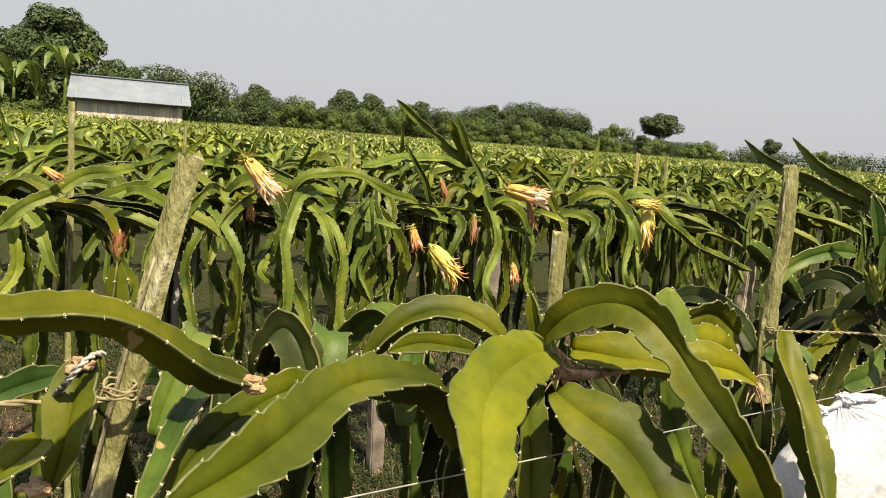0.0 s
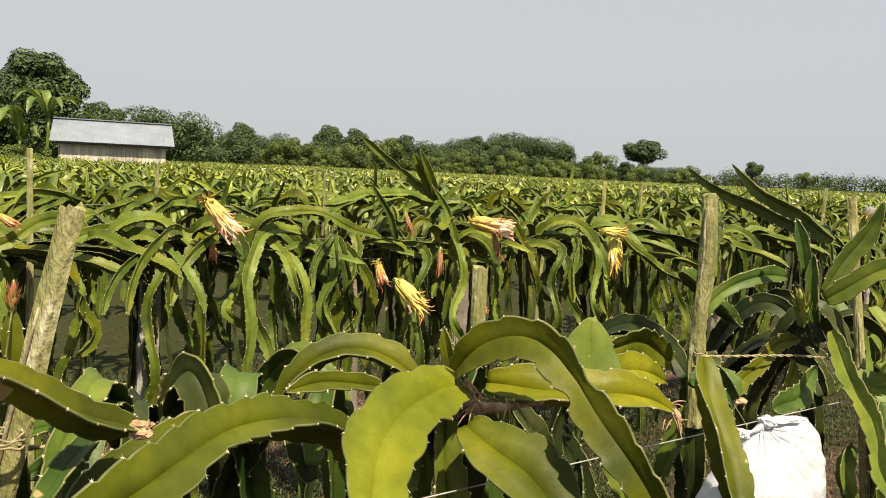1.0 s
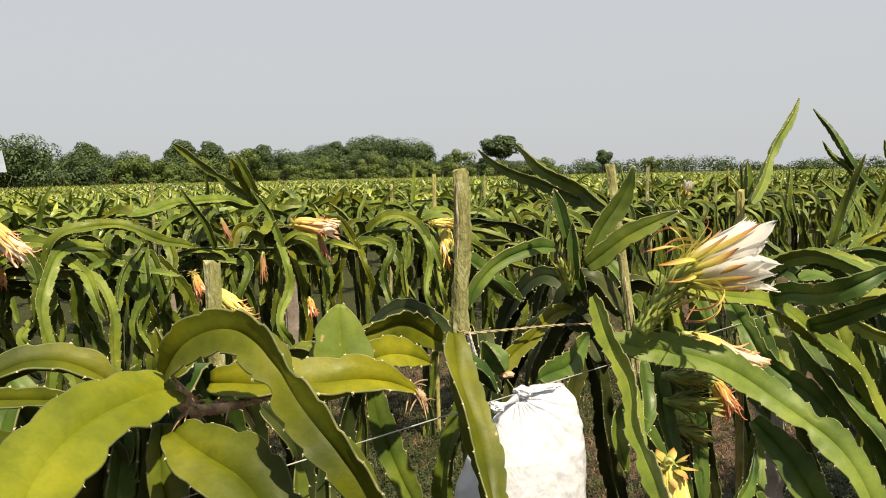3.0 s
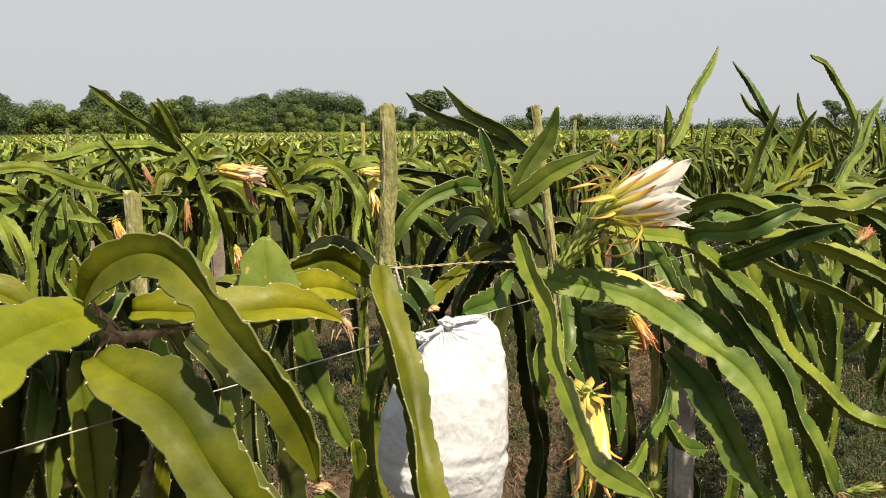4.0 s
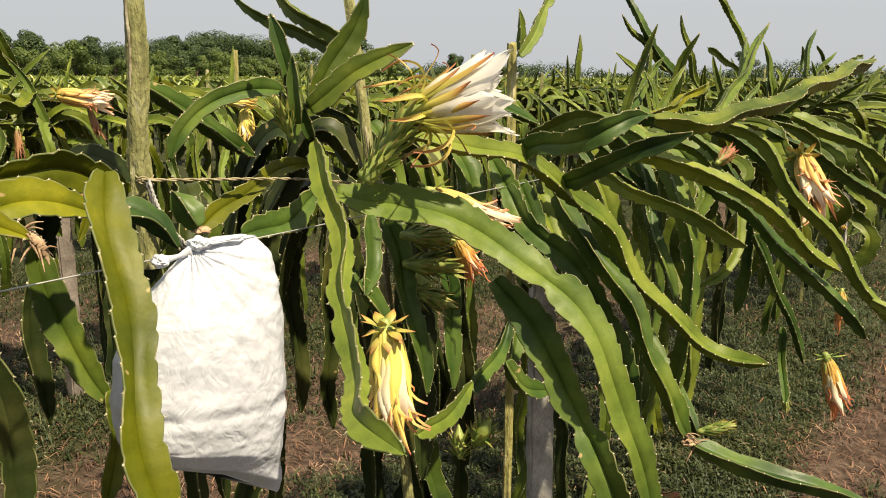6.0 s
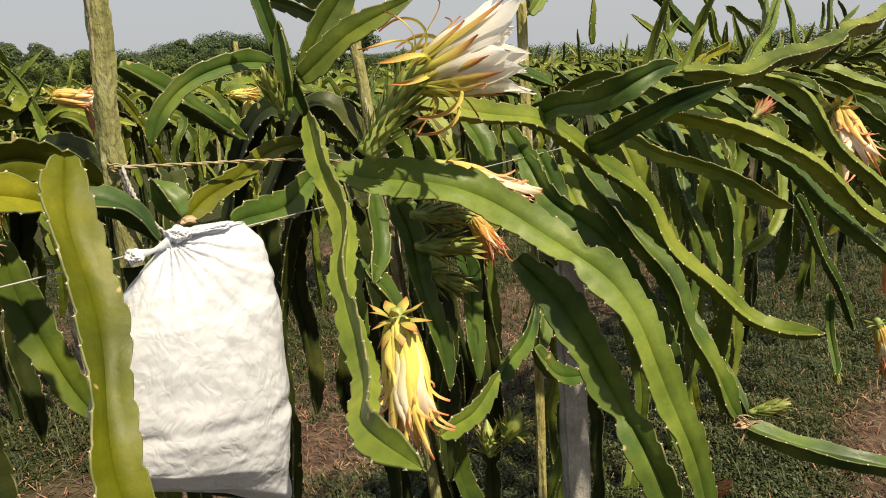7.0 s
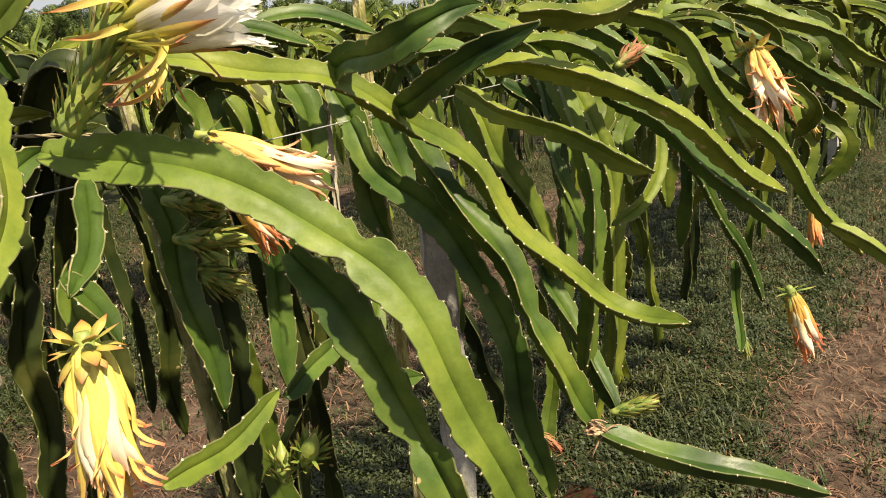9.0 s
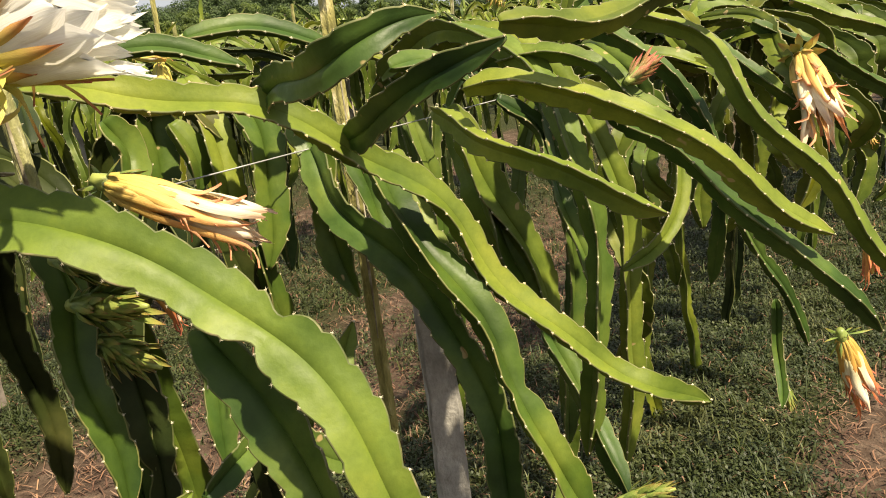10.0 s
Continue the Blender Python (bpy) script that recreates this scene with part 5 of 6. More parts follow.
stem(plant_a, [(0.135, 1.080, 1.388), (0.087, 1.072, 1.417), (0.034, 1.060, 1.421), (-0.016, 1.051, 1.396), (-0.054, 1.049, 1.350)], 0.049, 20, STEM_OLIVE)
stem(plant_a, [(0.095, 1.029, 1.387), (0.038, 0.966, 1.403), (-0.006, 0.913, 1.402)], 0.030, 0, STEM_OLIVE)
stem(plant_a, [(0.193, 1.143, 1.373), (0.182, 1.148, 1.411), (0.174, 1.155, 1.444)], 0.032, 40, STEM_OLIVE)
stem(plant_a, [(0.193, 1.143, 1.377), (0.203, 1.174, 1.390), (0.221, 1.198, 1.413)], 0.035, -30, STEM_OLIVE)
stem(plant_a, [(0.193, 1.099, 1.394), (0.229, 1.067, 1.441), (0.277, 1.035, 1.457), (0.322, 1.0, 1.436), (0.361, 0.965, 1.393), (0.399, 0.935, 1.341), (0.429, 0.915, 1.284), (0.456, 0.901, 1.207)], 0.070, 200, STEM_OLIVE)
stem(plant_a, [(0.46, 0.901, 1.196), (0.495, 0.898, 1.144), (0.531, 0.896, 1.09), (0.575, 0.893, 1.026)], 0.052, 190, STEM_GREEN)
stem(plant_a, [(0.241, 1.152, 1.365), (0.297, 1.141, 1.363), (0.368, 1.153, 1.358), (0.450, 1.160, 1.349), (0.528, 1.189, 1.323)], 0.077, 5, STEM_YELLOW)
stem(plant_a, [(0.419, 1.320, 1.312), (0.428, 1.338, 1.361), (0.434, 1.354, 1.433)], 0.098, 10, STEM_LIGHT, face=(0.05, -0.95, 0.25), lift=12)
stem(plant_a, [(0.416, 1.318, 1.312), (0.391, 1.349, 1.352), (0.379, 1.365, 1.373)], 0.045, 40, STEM_GREEN)
stem(plant_a, [(0.456, 1.393, 1.369), (0.535, 1.471, 1.368), (0.656, 1.576, 1.308)], 0.061, 40, STEM_OLIVE)
stem(plant_a, [(0.427, 1.325, 1.316), (0.494, 1.371, 1.342), (0.588, 1.434, 1.300)], 0.070, 20, STEM_YELLOW)
stem(plant_a, [(0.412, 1.388, 1.320), (0.374, 1.398, 1.349), (0.333, 1.431, 1.341)], 0.041, 0, STEM_GREEN)
stem(plant_a, [(0.208, 1.045, 1.334), (0.263, 1.0, 1.3), (0.299, 0.975, 1.273), (0.337, 0.945, 1.232), (0.369, 0.925, 1.19), (0.397, 0.908, 1.149), (0.434, 0.89, 1.094)], 0.092, 4, STEM_OLIVE, face=(0.08, -0.76, 0.62), lift=20)
stem(plant_a, [(0.232, 1.146, 1.326), (0.264, 1.131, 1.277), (0.330, 1.116, 1.212), (0.383, 1.079, 1.140), (0.428, 1.036, 1.066)], 0.046, 10, STEM_OLIVE)
stem(plant_a, [(0.608, 1.314, 1.381), (0.611, 1.238, 1.295), (0.622, 1.173, 1.204), (0.629, 1.107, 1.120), (0.645, 1.071, 1.047), (0.669, 1.058, 0.979)], 0.063, 12, STEM_OLIVE)
stem(plant_a, [(0.181, 1.111, 1.327), (0.181, 1.087, 1.232), (0.189, 1.069, 1.120)], 0.064, 20, STEM_GREEN)
stem(plant_a, [(0.144, 1.135, 1.354), (0.146, 1.124, 1.239), (0.133, 1.091, 1.133)], 0.061, -20, STEM_GREEN)
stem(plant_a, [(0.264, 1.264, 1.142), (0.248, 1.253, 1.077), (0.231, 1.242, 0.995)], 0.032, 0, STEM_OLIVE)
stem(plant_a, [(0.291, 1.306, 1.096), (0.294, 1.308, 1.019), (0.302, 1.313, 0.937)], 0.032, 0, STEM_GREEN)
stem(plant_a, [(0.487, 1.535, 1.257), (0.513, 1.516, 1.137), (0.547, 1.491, 1.039), (0.584, 1.480, 0.986)], 0.057, 20, STEM_GREEN)
stem(plant_a, [(0.583, 1.479, 1.020), (0.584, 1.480, 0.933), (0.567, 1.468, 0.823)], 0.045, 20, STEM_GREEN)
stem(plant_b, [(0.612, 1.378, 1.324), (0.660, 1.386, 1.307), (0.699, 1.388, 1.261)], 0.050, 0, STEM_FRESH)
stem(plant_b, [(0.728, 1.456, 1.275), (0.708, 1.467, 1.308), (0.693, 1.481, 1.330)], 0.051, 20, STEM_FRESH)
stem(plant_b, [(0.738, 1.511, 1.264), (0.784, 1.566, 1.293), (0.855, 1.638, 1.323), (0.965, 1.737, 1.337)], 0.039, 0, STEM_OLIVE)
stem(plant_b, [(0.794, 1.452, 1.259), (0.858, 1.519, 1.262), (0.962, 1.638, 1.294)], 0.052, 10, STEM_FRESH)
stem(plant_b, [(0.906, 1.697, 1.478), (0.838, 1.675, 1.484), (0.772, 1.655, 1.454), (0.724, 1.646, 1.400), (0.704, 1.645, 1.359)], 0.041, 0, STEM_FRESH)
stem(plant_b, [(0.671, 1.659, 1.485), (0.764, 1.722, 1.421), (0.867, 1.815, 1.351)], 0.048, 0, STEM_FRESH)
stem(plant_b, [(0.904, 1.599, 1.390), (0.908, 1.613, 1.431), (0.889, 1.613, 1.479)], 0.038, 20, STEM_FRESH)
stem(plant_b, [(0.930, 1.526, 1.398), (0.932, 1.424, 1.316), (0.920, 1.308, 1.233), (0.901, 1.199, 1.172), (0.882, 1.101, 1.129), (0.868, 0.983, 1.129), (0.877, 0.893, 1.133)], 0.052, 150, STEM_LIGHT, face=(-0.10, -0.85, 0.45))
stem(plant_b, [(0.964, 1.525, 1.308), (1.018, 1.505, 1.297), (1.073, 1.475, 1.286), (1.141, 1.44, 1.264), (1.216, 1.425, 1.229), (1.292, 1.385, 1.171), (1.34, 1.335, 1.106), (1.382, 1.295, 1.007), (1.429, 1.285, 0.89), (1.486, 1.3, 0.721), (1.573, 1.363, 0.641)], 0.072, 4, STEM_LIGHT, face=(0.16, -0.74, 0.65), lift=15, taper=0.55)
stem(plant_b, [(1.098, 1.609, 1.404), (1.199, 1.582, 1.387), (1.319, 1.588, 1.357), (1.448, 1.592, 1.290), (1.550, 1.602, 1.202), (1.620, 1.571, 1.093), (1.706, 1.542, 0.987), (1.795, 1.498, 0.927), (1.835, 1.411, 0.920)], 0.058, 195, STEM_LIGHT)
stem(plant_b, [(1.604, 1.744, 1.302), (1.657, 1.600, 1.256), (1.733, 1.526, 1.209), (1.842, 1.507, 1.161)], 0.049, 155, STEM_LIGHT)
stem(plant_b, [(1.662, 1.604, 1.419), (1.806, 1.622, 1.412), (2.010, 1.681, 1.438), (2.290, 1.798, 1.488), (2.746, 2.045, 1.561)], 0.058, 175, STEM_GREEN, face=(-0.30, -0.85, 0.10), tip=2.5)
stem(plant_b, [(1.350, 1.640, 1.351), (1.385, 1.486, 1.390), (1.425, 1.417, 1.414), (1.523, 1.431, 1.435)], 0.050, 0, STEM_FRESH, face=(-0.15, -0.95, 0.18), lift=20, tip=2.5)
stem(plant_b, [(1.448, 1.594, 1.299), (1.478, 1.478, 1.341), (1.520, 1.415, 1.377), (1.567, 1.361, 1.414)], 0.042, 0, STEM_FRESH, face=(-0.15, -0.95, 0.18), lift=20, tip=2.5)
stem(plant_b, [(1.237, 1.463, 1.145), (1.281, 1.410, 1.075), (1.323, 1.374, 1.003), (1.348, 1.329, 0.919), (1.369, 1.292, 0.834), (1.404, 1.263, 0.722)], 0.072, 60, STEM_FRESH)
stem(plant_b, [(1.501, 1.731, 1.250), (1.534, 1.598, 1.135), (1.577, 1.544, 1.051), (1.610, 1.510, 0.966), (1.629, 1.475, 0.884), (1.658, 1.458, 0.805), (1.700, 1.463, 0.755)], 0.060, 10, STEM_FRESH)
stem(plant_b, [(1.686, 1.441, 0.760), (1.744, 1.397, 0.738), (1.809, 1.347, 0.711), (1.892, 1.292, 0.688), (1.968, 1.242, 0.677)], 0.057, 165, STEM_FRESH, notch=0.08)
stem(plant_b, [(1.775, 1.800, 0.929), (1.783, 1.710, 0.837), (1.796, 1.621, 0.763), (1.800, 1.564, 0.701)], 0.051, 10, STEM_FRESH)
stem(plant_b, [(1.432, 1.835, 1.258), (1.467, 1.713, 1.155), (1.520, 1.653, 1.094), (1.569, 1.613, 1.011), (1.587, 1.577, 0.917), (1.602, 1.539, 0.783), (1.624, 1.518, 0.607)], 0.059, 60, STEM_FRESH)
stem(plant_b, [(1.584, 1.961, 1.215), (1.593, 1.895, 1.126), (1.609, 1.833, 1.045), (1.693, 1.806, 0.973)], 0.074, 10, STEM_LIGHT)
stem(plant_b, [(1.688, 1.935, 1.277), (1.709, 1.853, 1.149), (1.735, 1.798, 1.019), (1.756, 1.764, 0.943)], 0.095, 10, STEM_LIGHT)
stem(plant_b, [(1.377, 1.978, 1.271), (1.378, 1.919, 1.176), (1.374, 1.880, 1.062)], 0.053, 0, STEM_FRESH)
stem(plant_b, [(1.236, 1.943, 1.313), (1.260, 1.935, 1.257), (1.259, 1.935, 1.202)], 0.064, 0, STEM_FRESH)
stem(plant_b, [(1.148, 1.860, 1.337), (1.172, 1.852, 1.282), (1.159, 1.819, 1.248)], 0.073, 0, STEM_FRESH)
stem(plant_b, [(1.009, 1.477, 1.275), (0.999, 1.446, 1.213), (0.978, 1.383, 1.159)], 0.040, 10, STEM_FRESH)
stem(plant_b, [(0.970, 1.402, 1.182), (0.997, 1.396, 1.137), (1.015, 1.384, 1.093)], 0.040, 10, STEM_FRESH)
stem(plant_b, [(1.076, 1.618, 1.249), (1.099, 1.586, 1.154), (1.105, 1.542, 1.073), (1.113, 1.523, 0.993), (1.124, 1.506, 0.924)], 0.052, 20, STEM_FRESH)
stem(plant_b, [(1.220, 1.716, 1.156), (1.239, 1.704, 1.051), (1.241, 1.681, 0.959), (1.235, 1.654, 0.860)], 0.052, 20, STEM_FRESH)
stem(plant_b, [(1.033, 1.300, 0.949), (1.112, 1.378, 0.943), (1.197, 1.458, 0.951)], 0.037, 20, STEM_LIGHT)
stem(plant_b, [(1.206, 1.489, 0.929), (1.313, 1.609, 0.955), (1.369, 1.671, 1.004)], 0.040, 20, STEM_FRESH)
stem(plant_b, [(1.325, 1.593, 0.934), (1.367, 1.598, 0.877), (1.458, 1.635, 0.829)], 0.045, 20, STEM_FRESH)
stem(plant_b, [(1.379, 1.678, 0.898), (1.415, 1.726, 0.930), (1.451, 1.775, 0.993)], 0.043, 0, STEM_LIGHT)
stem(plant_b, [(0.998, 1.541, 1.168), (0.959, 1.491, 1.118), (0.981, 1.482, 1.047)], 0.046, 0, STEM_FRESH)
stem(plant_b, [(1.112, 1.643, 1.227), (1.127, 1.628, 1.110), (1.127, 1.605, 0.978), (1.134, 1.609, 0.857)], 0.049, 20, STEM_FRESH)
stem(plant_b, [(1.332, 1.863, 1.116), (1.354, 1.878, 0.946), (1.371, 1.889, 0.760)], 0.054, 0, STEM_FRESH)
stem(plant_b, [(0.941, 1.599, 1.460), (1.001, 1.604, 1.561), (1.042, 1.595, 1.650)], 0.052, 8, STEM_GREEN, face=(0.15, -0.80, 0.55), lift=20, tip=2.0)
stem(plant_b, [(0.932, 1.570, 1.451), (1.013, 1.528, 1.512), (1.096, 1.509, 1.563)], 0.048, 8, STEM_GREEN, face=(0.15, -0.80, 0.55), lift=20, tip=2.0)
stem(plant_b, [(0.944, 1.626, 1.394), (0.903, 1.610, 1.498), (0.874, 1.608, 1.608)], 0.035, 60, STEM_FRESH)
stem(plant_b, [(0.913, 1.581, 1.424), (0.910, 1.579, 1.477), (0.905, 1.575, 1.539)], 0.035, 30, STEM_FRESH)
stem(plant_b, [(1.142, 1.976, 1.544), (1.050, 2.096, 1.625), (0.967, 2.233, 1.721)], 0.055, 160, STEM_GREEN, face=(-0.2, -0.6, 0.6), taper=0.6, tip=3.0)
stem(plant_b, [(1.139, 2.095, 1.559), (1.017, 2.254, 1.619), (0.896, 2.387, 1.712)], 0.049, 160, STEM_GREEN, face=(-0.2, -0.6, 0.6), taper=0.6, tip=3.0)
stem(plant_b, [(1.485, 1.894, 1.552), (1.619, 1.997, 1.689), (1.740, 2.090, 1.833)], 0.043, 160, STEM_LIGHT, face=(-0.52, -0.66, 0.10), taper=0.7, tip=3.5)
stem(plant_b, [(1.542, 2.005, 1.560), (1.539, 2.003, 1.613), (1.530, 1.997, 1.665)], 0.034, 160, STEM_LIGHT, face=(-0.52, -0.66, 0.10), taper=0.7, tip=3.5)
stem(plant_c, [(2.775, 3.018, 1.491), (2.572, 3.002, 1.697), (2.497, 3.096, 1.886)], 0.053, 160, STEM_FRESH, face=(-0.52, -0.66, 0.10), taper=0.7, tip=3.5)
stem(plant_c, [(2.743, 3.057, 1.527), (2.611, 3.028, 1.626), (2.454, 2.982, 1.742)], 0.042, 160, STEM_LIGHT, face=(-0.52, -0.66, 0.10), taper=0.7, tip=3.5)
stem(plant_c, [(4.020, 4.039, 1.574), (3.913, 4.087, 1.842), (3.540, 3.895, 2.004)], 0.058, 160, STEM_LIGHT, face=(-0.52, -0.66, 0.10), taper=0.7, tip=3.5)
stem(plant_c, [(2.937, 3.066, 1.424), (2.753, 2.943, 1.601), (2.664, 2.883, 1.744)], 0.044, 160, STEM_LIGHT, face=(-0.52, -0.66, 0.10), taper=0.7, tip=3.5)
stem(plant_c, [(2.618, 2.610, 1.348), (2.931, 2.821, 1.529), (3.182, 2.991, 1.735)], 0.060, 160, STEM_LIGHT, face=(-0.52, -0.66, 0.10), taper=0.7, tip=3.5)
stem(plant_c, [(2.908, 2.866, 1.408), (3.080, 3.018, 1.525), (3.199, 3.123, 1.679)], 0.051, 160, STEM_LIGHT, face=(-0.52, -0.66, 0.10), taper=0.7, tip=3.5)
stem(plant_c, [(1.976, 2.479, 1.492), (1.970, 2.474, 1.560), (1.975, 2.478, 1.637)], 0.033, 160, STEM_LIGHT, face=(-0.52, -0.66, 0.10), taper=0.7, tip=3.5)
stem(plant_c, [(1.643, 1.713, 1.329), (1.699, 1.678, 1.338), (1.767, 1.641, 1.321), (1.831, 1.602, 1.289), (1.897, 1.568, 1.244), (1.968, 1.540, 1.186), (2.047, 1.519, 1.124), (2.114, 1.507, 1.080)], 0.056, 188, STEM_LIGHT)
stem(plant_c, [(1.849, 1.666, 1.269), (1.934, 1.609, 1.201), (1.993, 1.573, 1.140), (2.065, 1.538, 1.062), (2.124, 1.510, 0.993), (2.190, 1.488, 0.914)], 0.050, 190, STEM_FRESH)
stem(plant_c, [(1.919, 1.853, 1.410), (1.966, 1.817, 1.409), (2.025, 1.756, 1.376), (2.057, 1.713, 1.336), (2.082, 1.677, 1.280), (2.114, 1.651, 1.226), (2.161, 1.629, 1.165), (2.222, 1.598, 1.088), (2.268, 1.571, 1.011), (2.327, 1.533, 0.910)], 0.049, 190, STEM_LIGHT)
stem(plant_c, [(1.737, 1.813, 1.354), (1.793, 1.766, 1.362), (1.840, 1.728, 1.355), (1.875, 1.699, 1.330), (1.897, 1.682, 1.295), (1.953, 1.665, 1.259)], 0.044, 190, STEM_LIGHT)
stem(plant_c, [(2.346, 2.282, 1.342), (2.442, 2.245, 1.313), (2.507, 2.189, 1.231), (2.584, 2.148, 1.172), (2.629, 2.126, 1.142)], 0.055, 190, STEM_FRESH)
stem(plant_c, [(2.604, 2.313, 1.336), (2.673, 2.257, 1.291), (2.758, 2.200, 1.225), (2.876, 2.144, 1.156), (3.016, 2.105, 1.059)], 0.062, 190, STEM_FRESH)
stem(plant_c, [(2.815, 2.426, 1.374), (2.932, 2.353, 1.318), (3.017, 2.289, 1.264), (3.164, 2.210, 1.152)], 0.067, 190, STEM_LIGHT)
stem(plant_c, [(2.251, 1.536, 0.989), (2.279, 1.495, 0.963), (2.330, 1.439, 0.914)], 0.042, 170, STEM_LIGHT)
stem(plant_c, [(2.118, 1.791, 1.108), (2.225, 1.826, 0.976), (2.308, 1.846, 0.863), (2.392, 1.855, 0.705)], 0.036, 30, STEM_FRESH)
stem(plant_c, [(2.332, 1.887, 0.810), (2.325, 1.858, 0.684), (2.270, 1.797, 0.621)], 0.030, 60, STEM_FRESH)
stem(plant_c, [(2.015, 1.737, 1.199), (1.983, 1.702, 1.126), (1.930, 1.675, 1.058), (1.861, 1.662, 1.023)], 0.034, 20, STEM_LIGHT)
stem(plant_c, [(1.774, 1.921, 1.285), (1.836, 1.902, 1.225), (1.842, 1.846, 1.152), (1.844, 1.786, 1.056), (1.858, 1.760, 0.955)], 0.044, 20, STEM_FRESH)
stem(plant_c, [(1.656, 1.841, 1.292), (1.681, 1.821, 1.228), (1.718, 1.810, 1.140), (1.749, 1.783, 1.045), (1.792, 1.764, 0.912)], 0.068, 15, STEM_LIGHT)
stem(plant_b, [(1.279, 1.767, 1.439), (1.372, 1.770, 1.442), (1.483, 1.785, 1.409)], 0.035, 0, STEM_FRESH)
stem(plant_b, [(1.184, 1.643, 1.430), (1.259, 1.646, 1.430), (1.344, 1.655, 1.402)], 0.035, 0, STEM_FRESH)
stem(plant_c, [(1.562, 1.801, 1.366), (1.630, 1.823, 1.366), (1.682, 1.798, 1.327)], 0.042, 0, STEM_FRESH)
stem(plant_b, [(1.183, 2.087, 1.396), (1.209, 2.036, 1.326), (1.205, 2.001, 1.246), (1.180, 1.973, 1.166)], 0.072, 20, STEM_FRESH)
stem(plant_b, [(1.270, 2.011, 1.375), (1.301, 1.957, 1.298), (1.303, 1.917, 1.207), (1.292, 1.895, 1.126)], 0.065, 5, STEM_LIGHT)
stem(plant_b, [(1.342, 1.949, 1.347), (1.371, 1.903, 1.263), (1.365, 1.867, 1.175), (1.337, 1.846, 1.083)], 0.072, 30, STEM_FRESH)
stem(plant_b, [(1.418, 1.884, 1.316), (1.439, 1.842, 1.234), (1.447, 1.800, 1.143), (1.466, 1.761, 1.036)], 0.064, 60, STEM_FRESH)
stem(plant_b, [(1.500, 1.908, 1.262), (1.517, 1.862, 1.164), (1.539, 1.816, 1.071)], 0.056, 20, STEM_FRESH)
# broad back stems, coloured dark to stand for the shade behind the plants
stem(plant_a, [(0.178, 1.16, 1.342), (0.198, 1.16, 1.266), (0.204, 1.18, 1.169), (0.201, 1.2, 1.049)], 0.080, 10, STEM_SHADED)
stem(plant_a, [(0.114, 1.1, 1.314), (0.096, 1.12, 1.228), (0.079, 1.14, 1.112)], 0.085, 10, STEM_SHADED)
stem(plant_a, [(0.141, 1.18, 1.257), (0.127, 1.2, 1.161), (0.111, 1.22, 1.044)], 0.075, 10, STEM_SHADED)
stem(plant_a, [(0.299, 1.3, 1.286), (0.331, 1.3, 1.247), (0.349, 1.32, 1.164), (0.346, 1.34, 1.0)], 0.060, 10, STEM_SHADED)
stem(plant_b, [(1.140, 1.640, 1.220), (1.150, 1.610, 1.050), (1.145, 1.600, 0.880), (1.150, 1.600, 0.700)], 0.055, 20, STEM_SHADED)
stem(plant_b, [(0.760, 1.500, -0.050), (0.740, 1.490, 0.500), (0.690, 1.478, 0.950), (0.657, 1.478, 1.270)], 0.050, 30, STEM_SHADED)
stem(plant_c, [(4.318, 3.914, 1.498), (4.329, 3.921, 1.635), (4.443, 3.998, 1.786)], 0.045, 160, STEM_FRESH, face=(-0.45, -0.75, 0.25), taper=0.6, tip=2.5)
stem(plant_c, [(3.568, 3.371, 1.359), (4.186, 3.789, 1.422), (4.753, 4.171, 1.532), (5.845, 4.908, 1.677)], 0.060, 160, STEM_GREEN, face=(-0.45, -0.75, 0.25), taper=0.6, tip=2.5)
stem(plant_c, [(3.942, 3.599, 1.407), (4.936, 4.27, 1.456), (6.857, 5.566, 1.563)], 0.055, 160, STEM_GREEN, face=(-0.45, -0.75, 0.25), taper=0.6, tip=2.5)
stem(plant_c, [(2.185, 2.439, 1.35), (2.423, 2.599, 1.4), (2.786, 2.844, 1.487)], 0.055, 160, STEM_YELLOW, face=(-0.45, -0.75, 0.25), taper=0.6, tip=2.5)
stem(plant_c, [(2.276, 2.681, 1.376), (2.439, 2.791, 1.467), (2.594, 2.896, 1.581)], 0.055, 160, STEM_FRESH, face=(-0.45, -0.75, 0.25), taper=0.6, tip=2.5)
stem(plant_c, [(5.724, 5.067, 1.514), (5.401, 4.849, 1.629), (5.145, 4.676, 1.734)], 0.040, 160, STEM_LIGHT, face=(-0.45, -0.75, 0.25), taper=0.6, tip=2.5)
stem(plant_c, [(2.428, 2.844, 1.388), (2.464, 2.868, 1.449), (2.555, 2.93, 1.55)], 0.060, 160, STEM_LIGHT, face=(-0.45, -0.75, 0.25), taper=0.6, tip=2.5)
stem(plant_c, [(5.117, 4.779, 1.543), (5.164, 4.81, 1.627), (5.082, 4.755, 1.722)], 0.040, 160, STEM_LIGHT, face=(-0.45, -0.75, 0.25), taper=0.6, tip=2.5)
stem(plant_c, [(3.363, 3.595, 1.651), (3.553, 3.723, 1.604), (3.907, 3.962, 1.531)], 0.045, 160, STEM_LIGHT, face=(-0.45, -0.75, 0.25), taper=0.6, tip=2.5)
